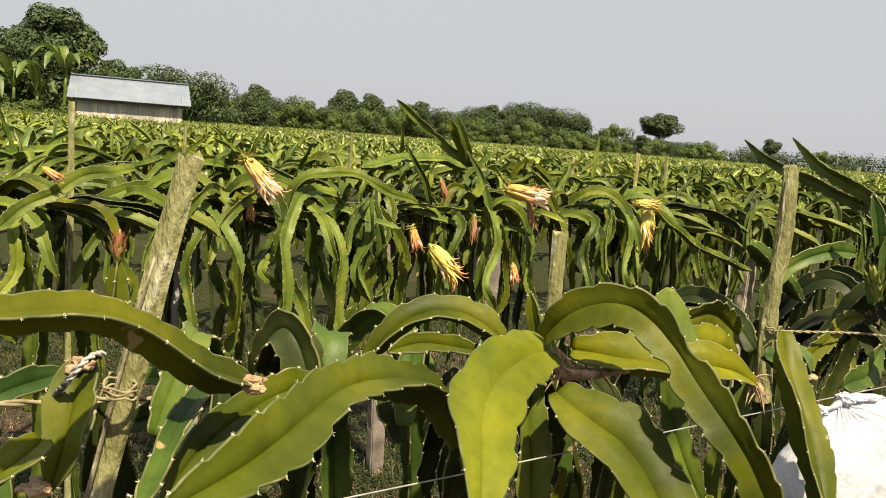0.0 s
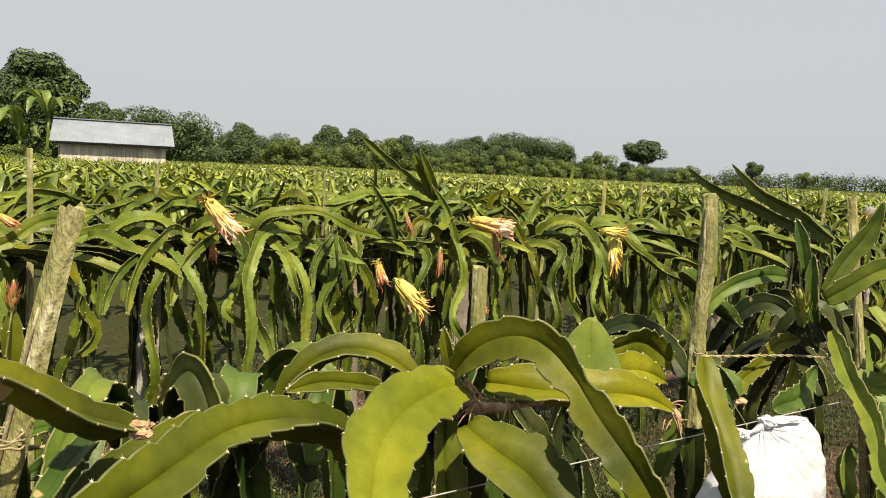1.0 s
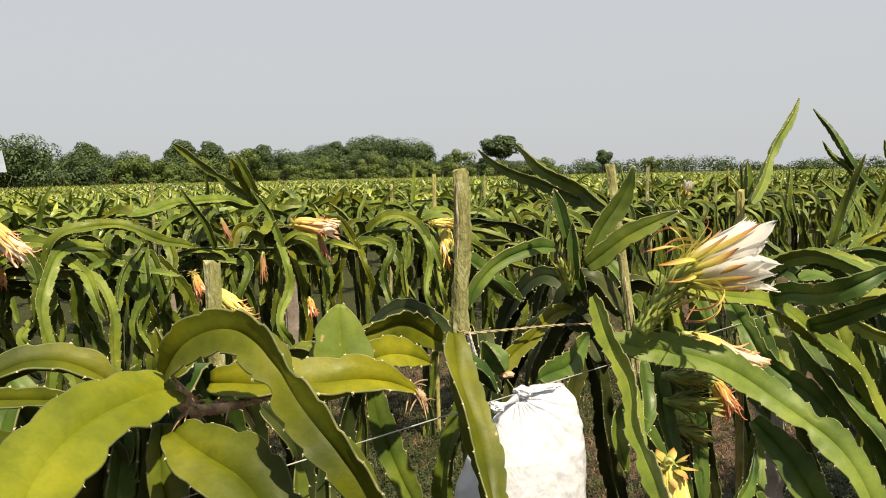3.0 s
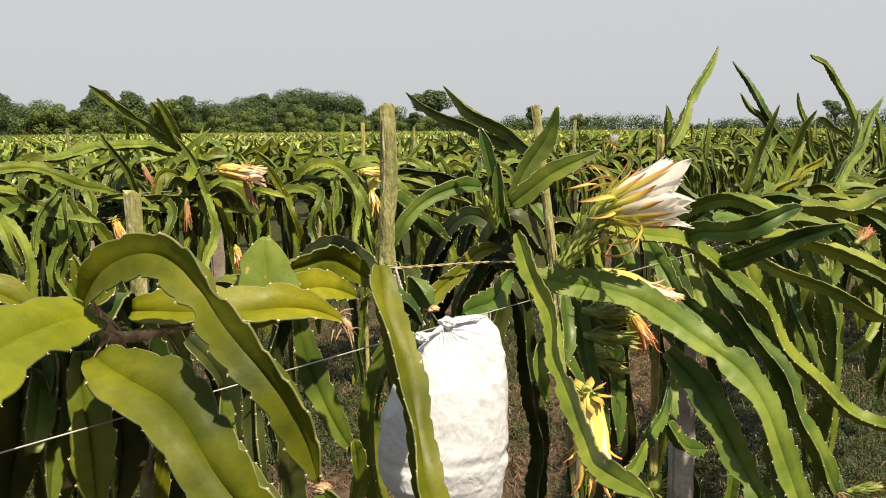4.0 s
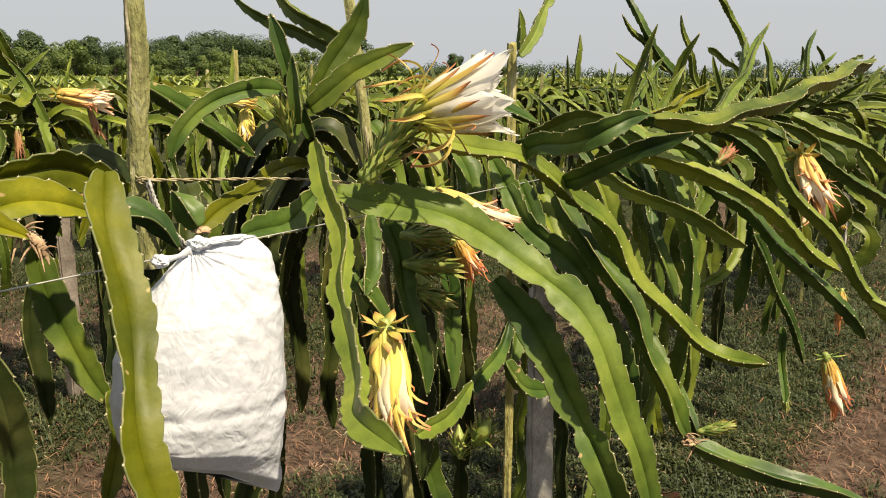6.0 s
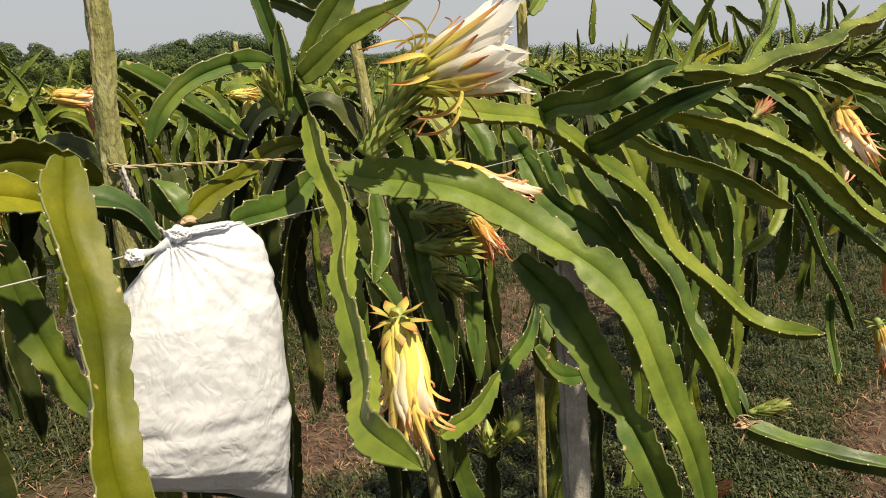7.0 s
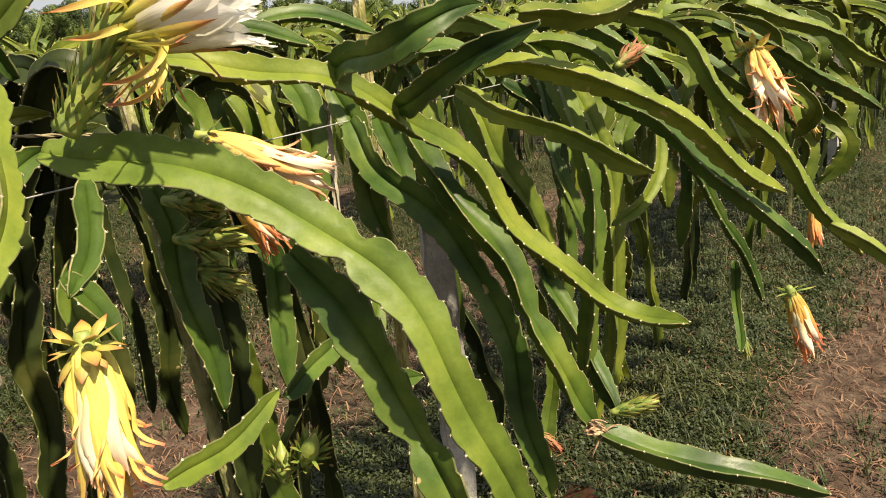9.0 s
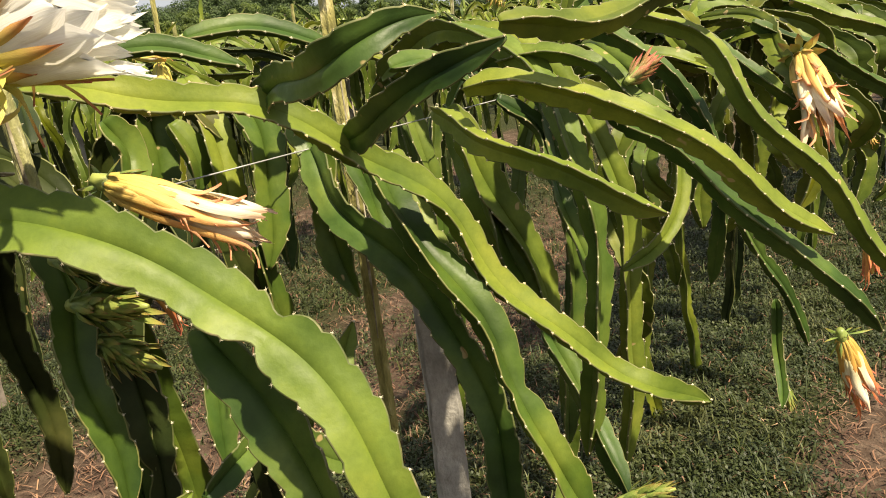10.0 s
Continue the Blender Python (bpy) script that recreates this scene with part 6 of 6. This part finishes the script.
# trunks and inner stems of these plants, most with shade painted in as dark skin
r_in = random.Random(4)
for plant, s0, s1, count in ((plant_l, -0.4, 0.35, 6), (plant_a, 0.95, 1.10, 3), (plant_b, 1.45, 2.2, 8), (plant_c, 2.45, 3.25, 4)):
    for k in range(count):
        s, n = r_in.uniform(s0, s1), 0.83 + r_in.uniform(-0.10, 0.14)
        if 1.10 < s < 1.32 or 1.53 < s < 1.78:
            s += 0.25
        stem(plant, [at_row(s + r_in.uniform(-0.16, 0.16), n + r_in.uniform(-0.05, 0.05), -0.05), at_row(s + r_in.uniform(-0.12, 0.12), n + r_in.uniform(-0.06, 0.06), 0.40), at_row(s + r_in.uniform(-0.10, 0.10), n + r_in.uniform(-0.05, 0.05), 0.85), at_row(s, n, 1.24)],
             r_in.uniform(0.045, 0.065), r_in.uniform(0, 180), STEM_SHADED if r_in.random() < (0.45 if plant is plant_c else 0.85) else STEM_GREEN)
# hanging filler stems; the dark share deepens the shade by colour
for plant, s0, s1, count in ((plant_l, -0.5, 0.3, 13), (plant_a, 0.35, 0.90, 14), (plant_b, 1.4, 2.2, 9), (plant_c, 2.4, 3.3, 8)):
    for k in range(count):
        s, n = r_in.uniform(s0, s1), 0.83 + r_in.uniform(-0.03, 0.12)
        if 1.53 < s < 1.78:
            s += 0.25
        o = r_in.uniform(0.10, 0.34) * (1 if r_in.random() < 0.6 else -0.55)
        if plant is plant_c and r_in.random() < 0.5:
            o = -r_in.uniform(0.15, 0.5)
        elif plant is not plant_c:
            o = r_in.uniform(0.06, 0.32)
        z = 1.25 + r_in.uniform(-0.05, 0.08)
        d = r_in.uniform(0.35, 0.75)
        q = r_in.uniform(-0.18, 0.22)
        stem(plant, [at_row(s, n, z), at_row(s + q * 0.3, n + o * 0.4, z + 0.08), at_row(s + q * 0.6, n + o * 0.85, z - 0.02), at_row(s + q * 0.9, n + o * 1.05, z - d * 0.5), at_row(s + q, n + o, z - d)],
             r_in.uniform(0.045, 0.062), r_in.choice((0, 150, 20)), STEM_LIGHT if r_in.random() < (0.30 if plant is plant_c else 0.0) else STEM_SHADED if r_in.random() < (0.12 if plant is plant_c else 0.6) else STEM_FRESH)
open_flower(plant_b, (0.990, 1.481, 1.413), (0.907, -0.304, 0.292), 0.90, 3, (1.000, 1.471, 1.335))
withered_flower(plant_b, (0.986, 1.310, 1.118), (0.004, -0.040, -0.201), 0.205, "yellow", 1, True, 1.00)
withered_flower(plant_b, (1.170, 1.590, 1.288), (0.160, -0.025, -0.083), 0.195, "pink", 2, False, 0.82)
withered_flower(plant_b, (1.190, 1.526, 1.208), (0.057, 0.002, -0.099), 0.114, "orange", 3, False, 1.00)
withered_flower(plant_c, (2.633, 2.172, 1.251), (-0.087, -0.198, -0.145), 0.261, "pink", 4, True, 1.00)
withered_flower(plant_c, (2.470, 1.845, 0.705), (0.080, -0.015, -0.205), 0.221, "orange", 5, False, 0.80)
withered_flower(plant_c, (2.851, 2.164, 0.790), (-0.017, -0.038, -0.141), 0.147, "orange", 6, False, 0.80)
withered_flower(plant_c, (3.120, 2.466, 0.994), (0.021, -0.024, -0.058), 0.066, "yellow", 7, False, 0.80)
bud(plant_b, (1.102, 1.562, 1.218), (0.063, -0.056, -0.002), 0.110, False, 1, 12)
bud(plant_b, (1.109, 1.564, 1.163), (0.070, -0.063, 0.005), 0.122, False, 2, 12)
bud(plant_b, (1.119, 1.584, 1.108), (0.059, -0.053, -0.022), 0.106, False, 3, 12)
bud(plant_b, (1.188, 1.501, 0.792), (0.004, 0.019, 0.064), 0.067, False, 4, 45)
bud(plant_b, (1.220, 1.498, 0.813), (0.018, -0.036, 0.069), 0.080, False, 14, 45)
bud(plant_c, (1.883, 1.668, 1.316), (0.066, 0.020, 0.031), 0.076, True, 5, 14)
bud(plant_b, (1.748, 1.492, 0.756), (0.079, -0.030, 0.016), 0.086, False, 6, 4)
bud(plant_c, (2.370, 1.890, 0.600), (0.010, 0.000, -0.065), 0.066, False, 7, 10)
bud(plant_b, (1.648, 1.582, 0.695), (0.034, -0.026, -0.034), 0.054, True, 8, 10)
bud(plant_b, (1.634, 1.512, 0.593), (0.079, -0.026, 0.028), 0.087, True, 9, 8)
bud(plant_b, (1.615, 1.451, 0.619), (0.023, -0.022, -0.035), 0.048, True, 10, 14)
bud(plant_l, (-0.305, 0.880, 1.496), (0.002, 0.002, 0.038), 0.038, True, 11, 6)
bud(plant_b, (0.896, 1.570, 1.409), (-0.027, -0.018, 0.072), 0.079, False, 12, 2)
plant_r = thing("dragon_fruit_plant", at_row(1.2, ROW_N[1]), "dragon fruit cactus with spent yellow flowers on the next trellis row", "cactus", "dragon fruit plants")
withered_flower(plant_r, (-0.751, 3.209, 1.503), (0.127, -0.019, -0.139), 0.209, "pink", 20, True, 1.05)
withered_flower(plant_r, (0.349, 3.999, 1.423), (0.205, -0.005, -0.034), 0.229, "pink", 21, True, 1.05)
withered_flower(plant_r, (1.096, 4.478, 1.374), (0.148, -0.001, -0.007), 0.164, "yellow", 22, True, 1.05)
withered_flower(plant_r, (1.189, 4.541, 1.328), (-0.013, -0.045, -0.211), 0.238, "yellow", 23, False, 1.05)
withered_flower(plant_r, (-0.002, 3.678, 1.145), (0.149, -0.020, -0.144), 0.229, "yellow", 24, False, 1.05)
withered_flower(plant_r, (-0.100, 3.696, 1.227), (0.041, -0.009, -0.128), 0.147, "orange", 25, True, 1.05)
withered_flower(plant_r, (-0.765, 3.344, 1.318), (0.011, -0.029, -0.081), 0.095, "orange", 26, False, 1.05)
withered_flower(plant_r, (-1.317, 2.731, 1.448), (0.065, 0.008, -0.041), 0.086, "orange", 27, False, 1.05)
withered_flower(plant_r, (0.400, 3.949, 1.054), (0.019, -0.023, -0.108), 0.123, "orange", 28, False, 1.05)
withered_flower(plant_r, (0.189, 3.891, 1.283), (0.004, -0.033, -0.134), 0.151, "brown", 29, False, 1.05)
withered_flower(plant_r, (0.012, 3.868, 1.454), (0.041, -0.009, -0.110), 0.130, "brown", 30, False, 1.05)
withered_flower(plant_r, (0.458, 4.048, 1.360), (0.040, -0.009, -0.139), 0.159, "brown", 31, False, 1.05)
stem(plant_r, [(0.153, 4.325, 1.511), (-0.040, 4.316, 1.661), (-0.255, 4.315, 1.831)], 0.055, 60, STEM_GREEN)
stem(plant_r, [(0.153, 4.325, 1.511), (0.098, 4.288, 1.627), (0.029, 4.241, 1.747)], 0.060, 0, STEM_YELLOW, face=(0.1, -0.9, 0.3))
stem(plant_r, [(0.159, 4.329, 1.511), (0.127, 4.247, 1.629), (0.065, 4.205, 1.769)], 0.05, 60, STEM_GREEN)
stem(plant_r, [(0.137, 4.254, 1.497), (-0.026, 4.083, 1.542), (-0.208, 3.840, 1.527), (-0.344, 3.628, 1.490)], 0.06, 20, STEM_LIGHT)
stem(plant_r, [(-0.625, 3.378, 1.283), (-0.548, 3.370, 1.436), (-0.368, 3.431, 1.466), (-0.200, 3.484, 1.404), (-0.077, 3.566, 1.352)], 0.06, 0, STEM_GREEN)
stem(plant_r, [(-0.430, 3.570, 1.368), (-0.565, 3.358, 1.360), (-0.588, 3.222, 1.186), (-0.568, 3.176, 0.964), (-0.579, 3.168, 0.755)], 0.06, 0, STEM_LIGHT)
stem(plant_r, [(-0.646, 3.424, 1.289), (-0.476, 3.418, 1.278), (-0.394, 3.353, 1.184), (-0.371, 3.345, 0.970), (-0.379, 3.315, 0.682)], 0.06, 0, STEM_LIGHT)
stem(plant_r, [(1.215, 4.438, 1.339), (1.430, 4.523, 1.188), (1.902, 4.781, 1.003)], 0.055, 0, STEM_GREEN)
stem(plant_r, [(-1.109, 2.991, 1.450), (-1.232, 2.848, 1.417), (-1.342, 2.714, 1.329), (-1.427, 2.596, 1.240)], 0.06, 0, STEM_GREEN)
open_flower(plant_r, (3.481, 6.208, 1.380), (0.051, -0.026, 0.192), 0.62, 8)
wooden_stake((0.656, 1.462, 1.215), (0.659, 1.482, 1.648), 0.0125, 3, "weathered split wooden stake tied to the trellis rope")
wooden_stake((-0.602, 0.788, -0.050), (-0.203, 0.804, 1.618), 0.0108, 5, "thick weathered wooden stake leaning in the trellis row")
wooden_stake((0.232, 1.317, -0.050), (0.232, 1.317, 1.514), 0.0110, 8, "short weathered wooden stake among the cactus stems")
wooden_stake((1.188, 1.522, -0.050), (1.040, 1.714, 1.653), 0.0095, 9, "pale weathered wooden stake behind the flowering cactus")
wooden_stake((1.542, 2.015, -0.050), (1.512, 1.985, 1.583), 0.010, 12, "pale weathered wooden stake behind the flowering cactus")
wooden_stake((-1.377, 3.051, -0.050), (-1.377, 3.051, 1.680), 0.0105, 15, "thin weathered wooden stake in the next trellis row")
for x, y, lean in ((0.300, 4.070, 1.5), (-0.205, 3.780, -2.0)):
    ob = new("concrete_post", OLD_POST)
    ob.matrix_basis = pose(x, y, 0, lean, -1, 34) @ Matrix.Diagonal((0.85, 0.85, 0.95, 1))
    tagged(ob, "stained square grey concrete post in the next trellis row", "post", "concrete posts")
post_near = new("concrete_post", LOW_POST)
post_near.matrix_basis = pose(1.672, 2.070, 0, 1, -1, -12) @ Matrix.Diagonal((0.78, 0.78, 1.06, 1))
tagged(post_near, "square grey concrete trellis post under the cactus", "post", "concrete posts")
for k in range(3):
    ring = [(Vector((math.cos(a * 0.4488) * 0.0125, math.sin(a * 0.4488) * 0.0125, 0.0016 * math.sin(a * 1.7 + k)))) for a in range(14)]
    twine = new("twine_tie", tube_mesh("twine_tie", ring + [ring[0]], [0.0013, 0.0013], ROPE, 6, 40))
    twine.matrix_basis = Matrix.Translation((0.657, 1.468, 1.351)) @ pose(0, 0, -0.006 + 0.006 * k, 8 * k - 8, 10 - 9 * k, 40 * k)
    tagged(twine, "pale twine tied tightly round the wooden stake", "twine", "twine ties")
for k in range(3):
    ring = [(Vector((math.cos(a * 0.4488) * 0.0150, math.sin(a * 0.4488) * 0.0150, 0.0016 * math.sin(a * 1.7 + k)))) for a in range(14)]
    twine = new("twine_tie", tube_mesh("twine_tie", ring + [ring[0]], [0.0013, 0.0013], ROPE, 6, 40))
    twine.matrix_basis = Matrix.Translation((-0.260, 0.784, 1.385)) @ pose(0, 0, -0.006 + 0.006 * k, 8 * k - 8, 10 - 9 * k, 40 * k)
    tagged(twine, "pale twine tied tightly round the wooden stake", "twine", "twine ties")
rope_v, rope_f = rope_mesh([(0.652, 1.447, 1.353), (0.772, 1.534, 1.339), (0.911, 1.634, 1.322), (1.044, 1.742, 1.296)], 0.0026, ROPE, 0.06)
tagged(new("rope", mesh_of("rope", rope_v, rope_f, [ROPE])), "pale twisted rope tied from the stake along the trellis", "rope")
rope_v, rope_f = rope_mesh([(-0.383, 0.755, 1.370), (-0.331, 0.790, 1.365), (-0.264, 0.835, 1.358), (-0.218, 0.878, 1.349)], 0.0032, ROPE, 0.07)
tagged(new("rope", mesh_of("rope", rope_v, rope_f, [ROPE])), "pale twisted rope tied along the trellis", "rope")
for cord_mat, cord_a in ((CORD_DARK, 0.0), (CORD_PALE, 0.004)):
    cord_v, cord_f = rope_mesh([(0.659, 1.446, 1.350), (0.666, 1.438, 1.318), (0.683, 1.438, 1.280), (0.712, 1.445, 1.240)], 0.0034, cord_mat, 0.016)
    tagged(new("cord", mesh_of("cord", [Vector(q) + Vector((cord_a, 0, cord_a)) for q in cord_v], cord_f, [cord_mat])), "braided dark and pale cord tied round the stake", "cord", "cords")
for cord_mat, cord_a in ((CORD_DARK, 0.0), (CORD_PALE, 0.004)):
    cord_v, cord_f = rope_mesh([(-0.262, 0.740, 1.430), (-0.268, 0.724, 1.430), (-0.279, 0.716, 1.415), (-0.297, 0.729, 1.395)], 0.003, cord_mat, 0.016)
    tagged(new("cord", mesh_of("cord", [Vector(q) + Vector((cord_a, 0, cord_a)) for q in cord_v], cord_f, [cord_mat])), "braided dark and pale cord tied to the trellis rope", "cord", "cords")
plastic_bag((0.742, 1.305, 1.282), 0.125)
DRY = [(plant_l, (-0.133, 0.797, 1.397), 0.0087), (plant_l, (-0.282, 0.745, 1.420), 0.0074), (plant_l, (-0.298, 0.697, 1.321), 0.0074), (plant_a, (0.215, 1.110, 1.346), 0.0056), (plant_a, (0.252, 1.159, 1.336), 0.0056), (plant_a, (0.188, 1.092, 1.375), 0.0043), (plant_a, (0.461, 0.901, 1.199), 0.0050), (plant_b, (1.679, 1.442, 0.766), 0.0081), (plant_b, (0.733, 1.460, 1.271), 0.0062), (plant_a, (0.409, 1.307, 1.316), 0.0074)]
for k, (plant, place, rad) in enumerate(DRY):
    bm = bmesh.new()
    bmesh.ops.create_icosphere(bm, subdivisions=3, radius=rad)
    for q in bm.verts:
        d = 1 + 0.9 * noise.noise(q.co * 160 + Vector((k, 0, 0))) + 0.8 * abs(noise.noise(q.co * 420))
        q.co = Vector((q.co.x * 1.5, q.co.y, q.co.z * 0.8)) * d
    part("dry_joint", bm, WOODY, plant, "dry brown woody joint").location = Vector(place) - plant.location


def woody_joint(plant, points, radii, seed):
    """A gnarled dry joint between stems, with torn fibres."""
    me = tube_mesh("woody_joint", [Vector(p) - plant.location for p in points], [q * 0.38 for q in radii], WOODY, 9, 36, 1.6, seed, flat=0.75)
    ob = piece("woody_joint", me, plant, "gnarled dry brown joint")
    r = random.Random(seed)
    for k in range(12):
        a = Vector(r.choice(points[:-1])).lerp(Vector(r.choice(points)), r.random() * 0.5) - plant.location
        b = a + Vector((r.uniform(-0.03, 0.03), r.uniform(-0.02, 0.01), r.uniform(-0.035, 0.012)))
        piece("fibre", tube_mesh("fibre", [a, (a + b) / 2 + Vector((0, 0, 0.004)), b], [0.0020, 0.0014, 0.0005], WOODY, 5, 8, 0.5, k), ob)


woody_joint(plant_a, [(0.186, 1.095, 1.374), (0.222, 1.098, 1.347), (0.268, 1.118, 1.341), (0.322, 1.132, 1.346)], [0.007, 0.013, 0.011, 0.004], 3)
woody_joint(plant_a, [(0.205, 1.095, 1.385), (0.220, 1.098, 1.350), (0.232, 1.105, 1.315)], [0.005, 0.012, 0.006], 5)
woody_joint(plant_a, [(0.520, 1.192, 1.330), (0.534, 1.196, 1.316), (0.545, 1.196, 1.288)], [0.012, 0.015, 0.002], 11)
woody_joint(plant_a, [(0.400, 1.300, 1.318), (0.415, 1.305, 1.312), (0.436, 1.310, 1.314)], [0.008, 0.013, 0.007], 13)
woody_joint(plant_b, [(1.668, 1.440, 0.785), (1.682, 1.440, 0.765), (1.702, 1.436, 0.750)], [0.010, 0.013, 0.006], 17)

# ---------------------------------------------------------------- low weeds, grass and litter
GRASS = surface("grass_blades", [(0.35, (0.026, 0.044, 0.011)), (0.55, (0.050, 0.070, 0.018)), (0.75, (0.110, 0.112, 0.042))], 2.0, 0.6, 30, 0.3, 0.0, vary=0.4, island=True, translucent=0.2)
WEED = surface("weed_leaves", [(0.35, (0.023, 0.037, 0.011)), (0.65, (0.056, 0.072, 0.022))], 3.0, 0.55, 40, 0.3, 0.0, vary=0.4, island=True, translucent=0.2)
STRAW = surface("dry_litter", [(0.3, (0.085, 0.040, 0.026)), (0.55, (0.20, 0.115, 0.078)), (0.75, (0.36, 0.26, 0.18))], 4.0, 0.95, 60, 0.4, 0.0, vary=0.4, island=True)


def green_patch(x, y):
    """Where weeds grow: strips along the rows, broken into patches."""
    n = -math.sin(ROW_ANGLE) * x + math.cos(ROW_ANGLE) * y
    return float(np.interp(n, [p for p, q in WEEDS], [q for p, q in WEEDS])) + 0.6 * noise.noise(Vector((x * 1.1, y * 1.1, 3))) + 0.25 * noise.noise(Vector((x * 4, y * 4, 8)))


def litter(count, kind, seed, spots, mat, name, label, category):
    r = random.Random(seed)
    v, f = [], []
    made = 0
    while made < count:
        s = r.uniform(*spots[0])
        n = r.uniform(*spots[1])
        if r.random() > 1.25 - 0.11 * (abs(s - 2.5) + abs(n)):
            continue
        p = at_row(s, n)
        g = green_patch(p.x, p.y)
        z = float(ground_height(p.x, p.y))
        if kind == "straw":
            if g > r.uniform(0.25, 0.95):
                continue
            a = r.uniform(0, 6.28)
            l = r.uniform(0.02, 0.09)
            d = Vector((math.cos(a), math.sin(a), 0)) * l
            w = Vector((-d.y, d.x, 0)).normalized() * r.uniform(0.0008, 0.0028)
            b, c = p + Vector((0, 0, z + 0.004)), p + d + Vector((0, 0, z + r.uniform(0.002, 0.035)))
            mid = (b + c) / 2 + Vector((r.uniform(-0.01, 0.01), r.uniform(-0.01, 0.01), r.uniform(0.004, 0.022)))
            i = len(v)
            v += [b - w, b + w, mid + w, mid - w, c]
            f += [(i, i + 1, i + 2, i + 3), (i + 3, i + 2, i + 4)]
        else:
            if g < r.uniform(0.1, 0.75):
                continue
            if kind == "grass":
                for _ in range(5):
                    a = r.uniform(0, 6.28)
                    h = r.uniform(0.02, 0.06) * (1.6 if r.random() < 0.08 else 1)
                    lean = Vector((math.cos(a), math.sin(a), 0)) * h * r.uniform(0.3, 1.1)
                    w = Vector((-lean.y, lean.x, 0)).normalized() * r.uniform(0.0014, 0.003)
                    b = p + Vector((r.uniform(-0.012, 0.012), r.uniform(-0.012, 0.012), z - 0.003))
                    i = len(v)
                    v += [b - w, b + w, b + lean * 0.4 + w + Vector((0, 0, h * 0.7)), b + lean * 0.4 - w + Vector((0, 0, h * 0.7)), b + lean + Vector((0, 0, h))]
                    f += [(i, i + 1, i + 2, i + 3), (i + 3, i + 2, i + 4)]
            else:
                for _ in range(5):
                    a = r.uniform(0, 6.28)
                    l = r.uniform(0.006, 0.015)
                    d = Vector((math.cos(a), math.sin(a), r.uniform(0.1, 0.7))) * l
                    w = Vector((-d.y, d.x, 0)).normalized() * l * 0.42
                    b = p + Vector((r.uniform(-0.025, 0.025), r.uniform(-0.025, 0.025), z + r.uniform(0.006, 0.035)))
                    i = len(v)
                    v += [b, b + d * 0.5 + w, b + d, b + d * 0.5 - w]
                    f.append((i, i + 1, i + 2, i + 3))
        made += 1
    tagged(new(name, mesh_of(name, v, f, [mat], smooth=False)), label, category, kind="stuff")


NEAR_STRIP = ((-2.0, 11.0), (-1.0, 6.2))
litter(44000, "straw", 91, NEAR_STRIP, STRAW, "dry_litter", "dry brown stalks and straw lying on the soil", "litter")
litter(19000, "grass", 92, NEAR_STRIP, GRASS, "grass", "short green grass between the trellis rows", "grass")
litter(80000, "weed", 93, NEAR_STRIP, WEED, "weeds", "low green ground weeds between the rows", "weeds")
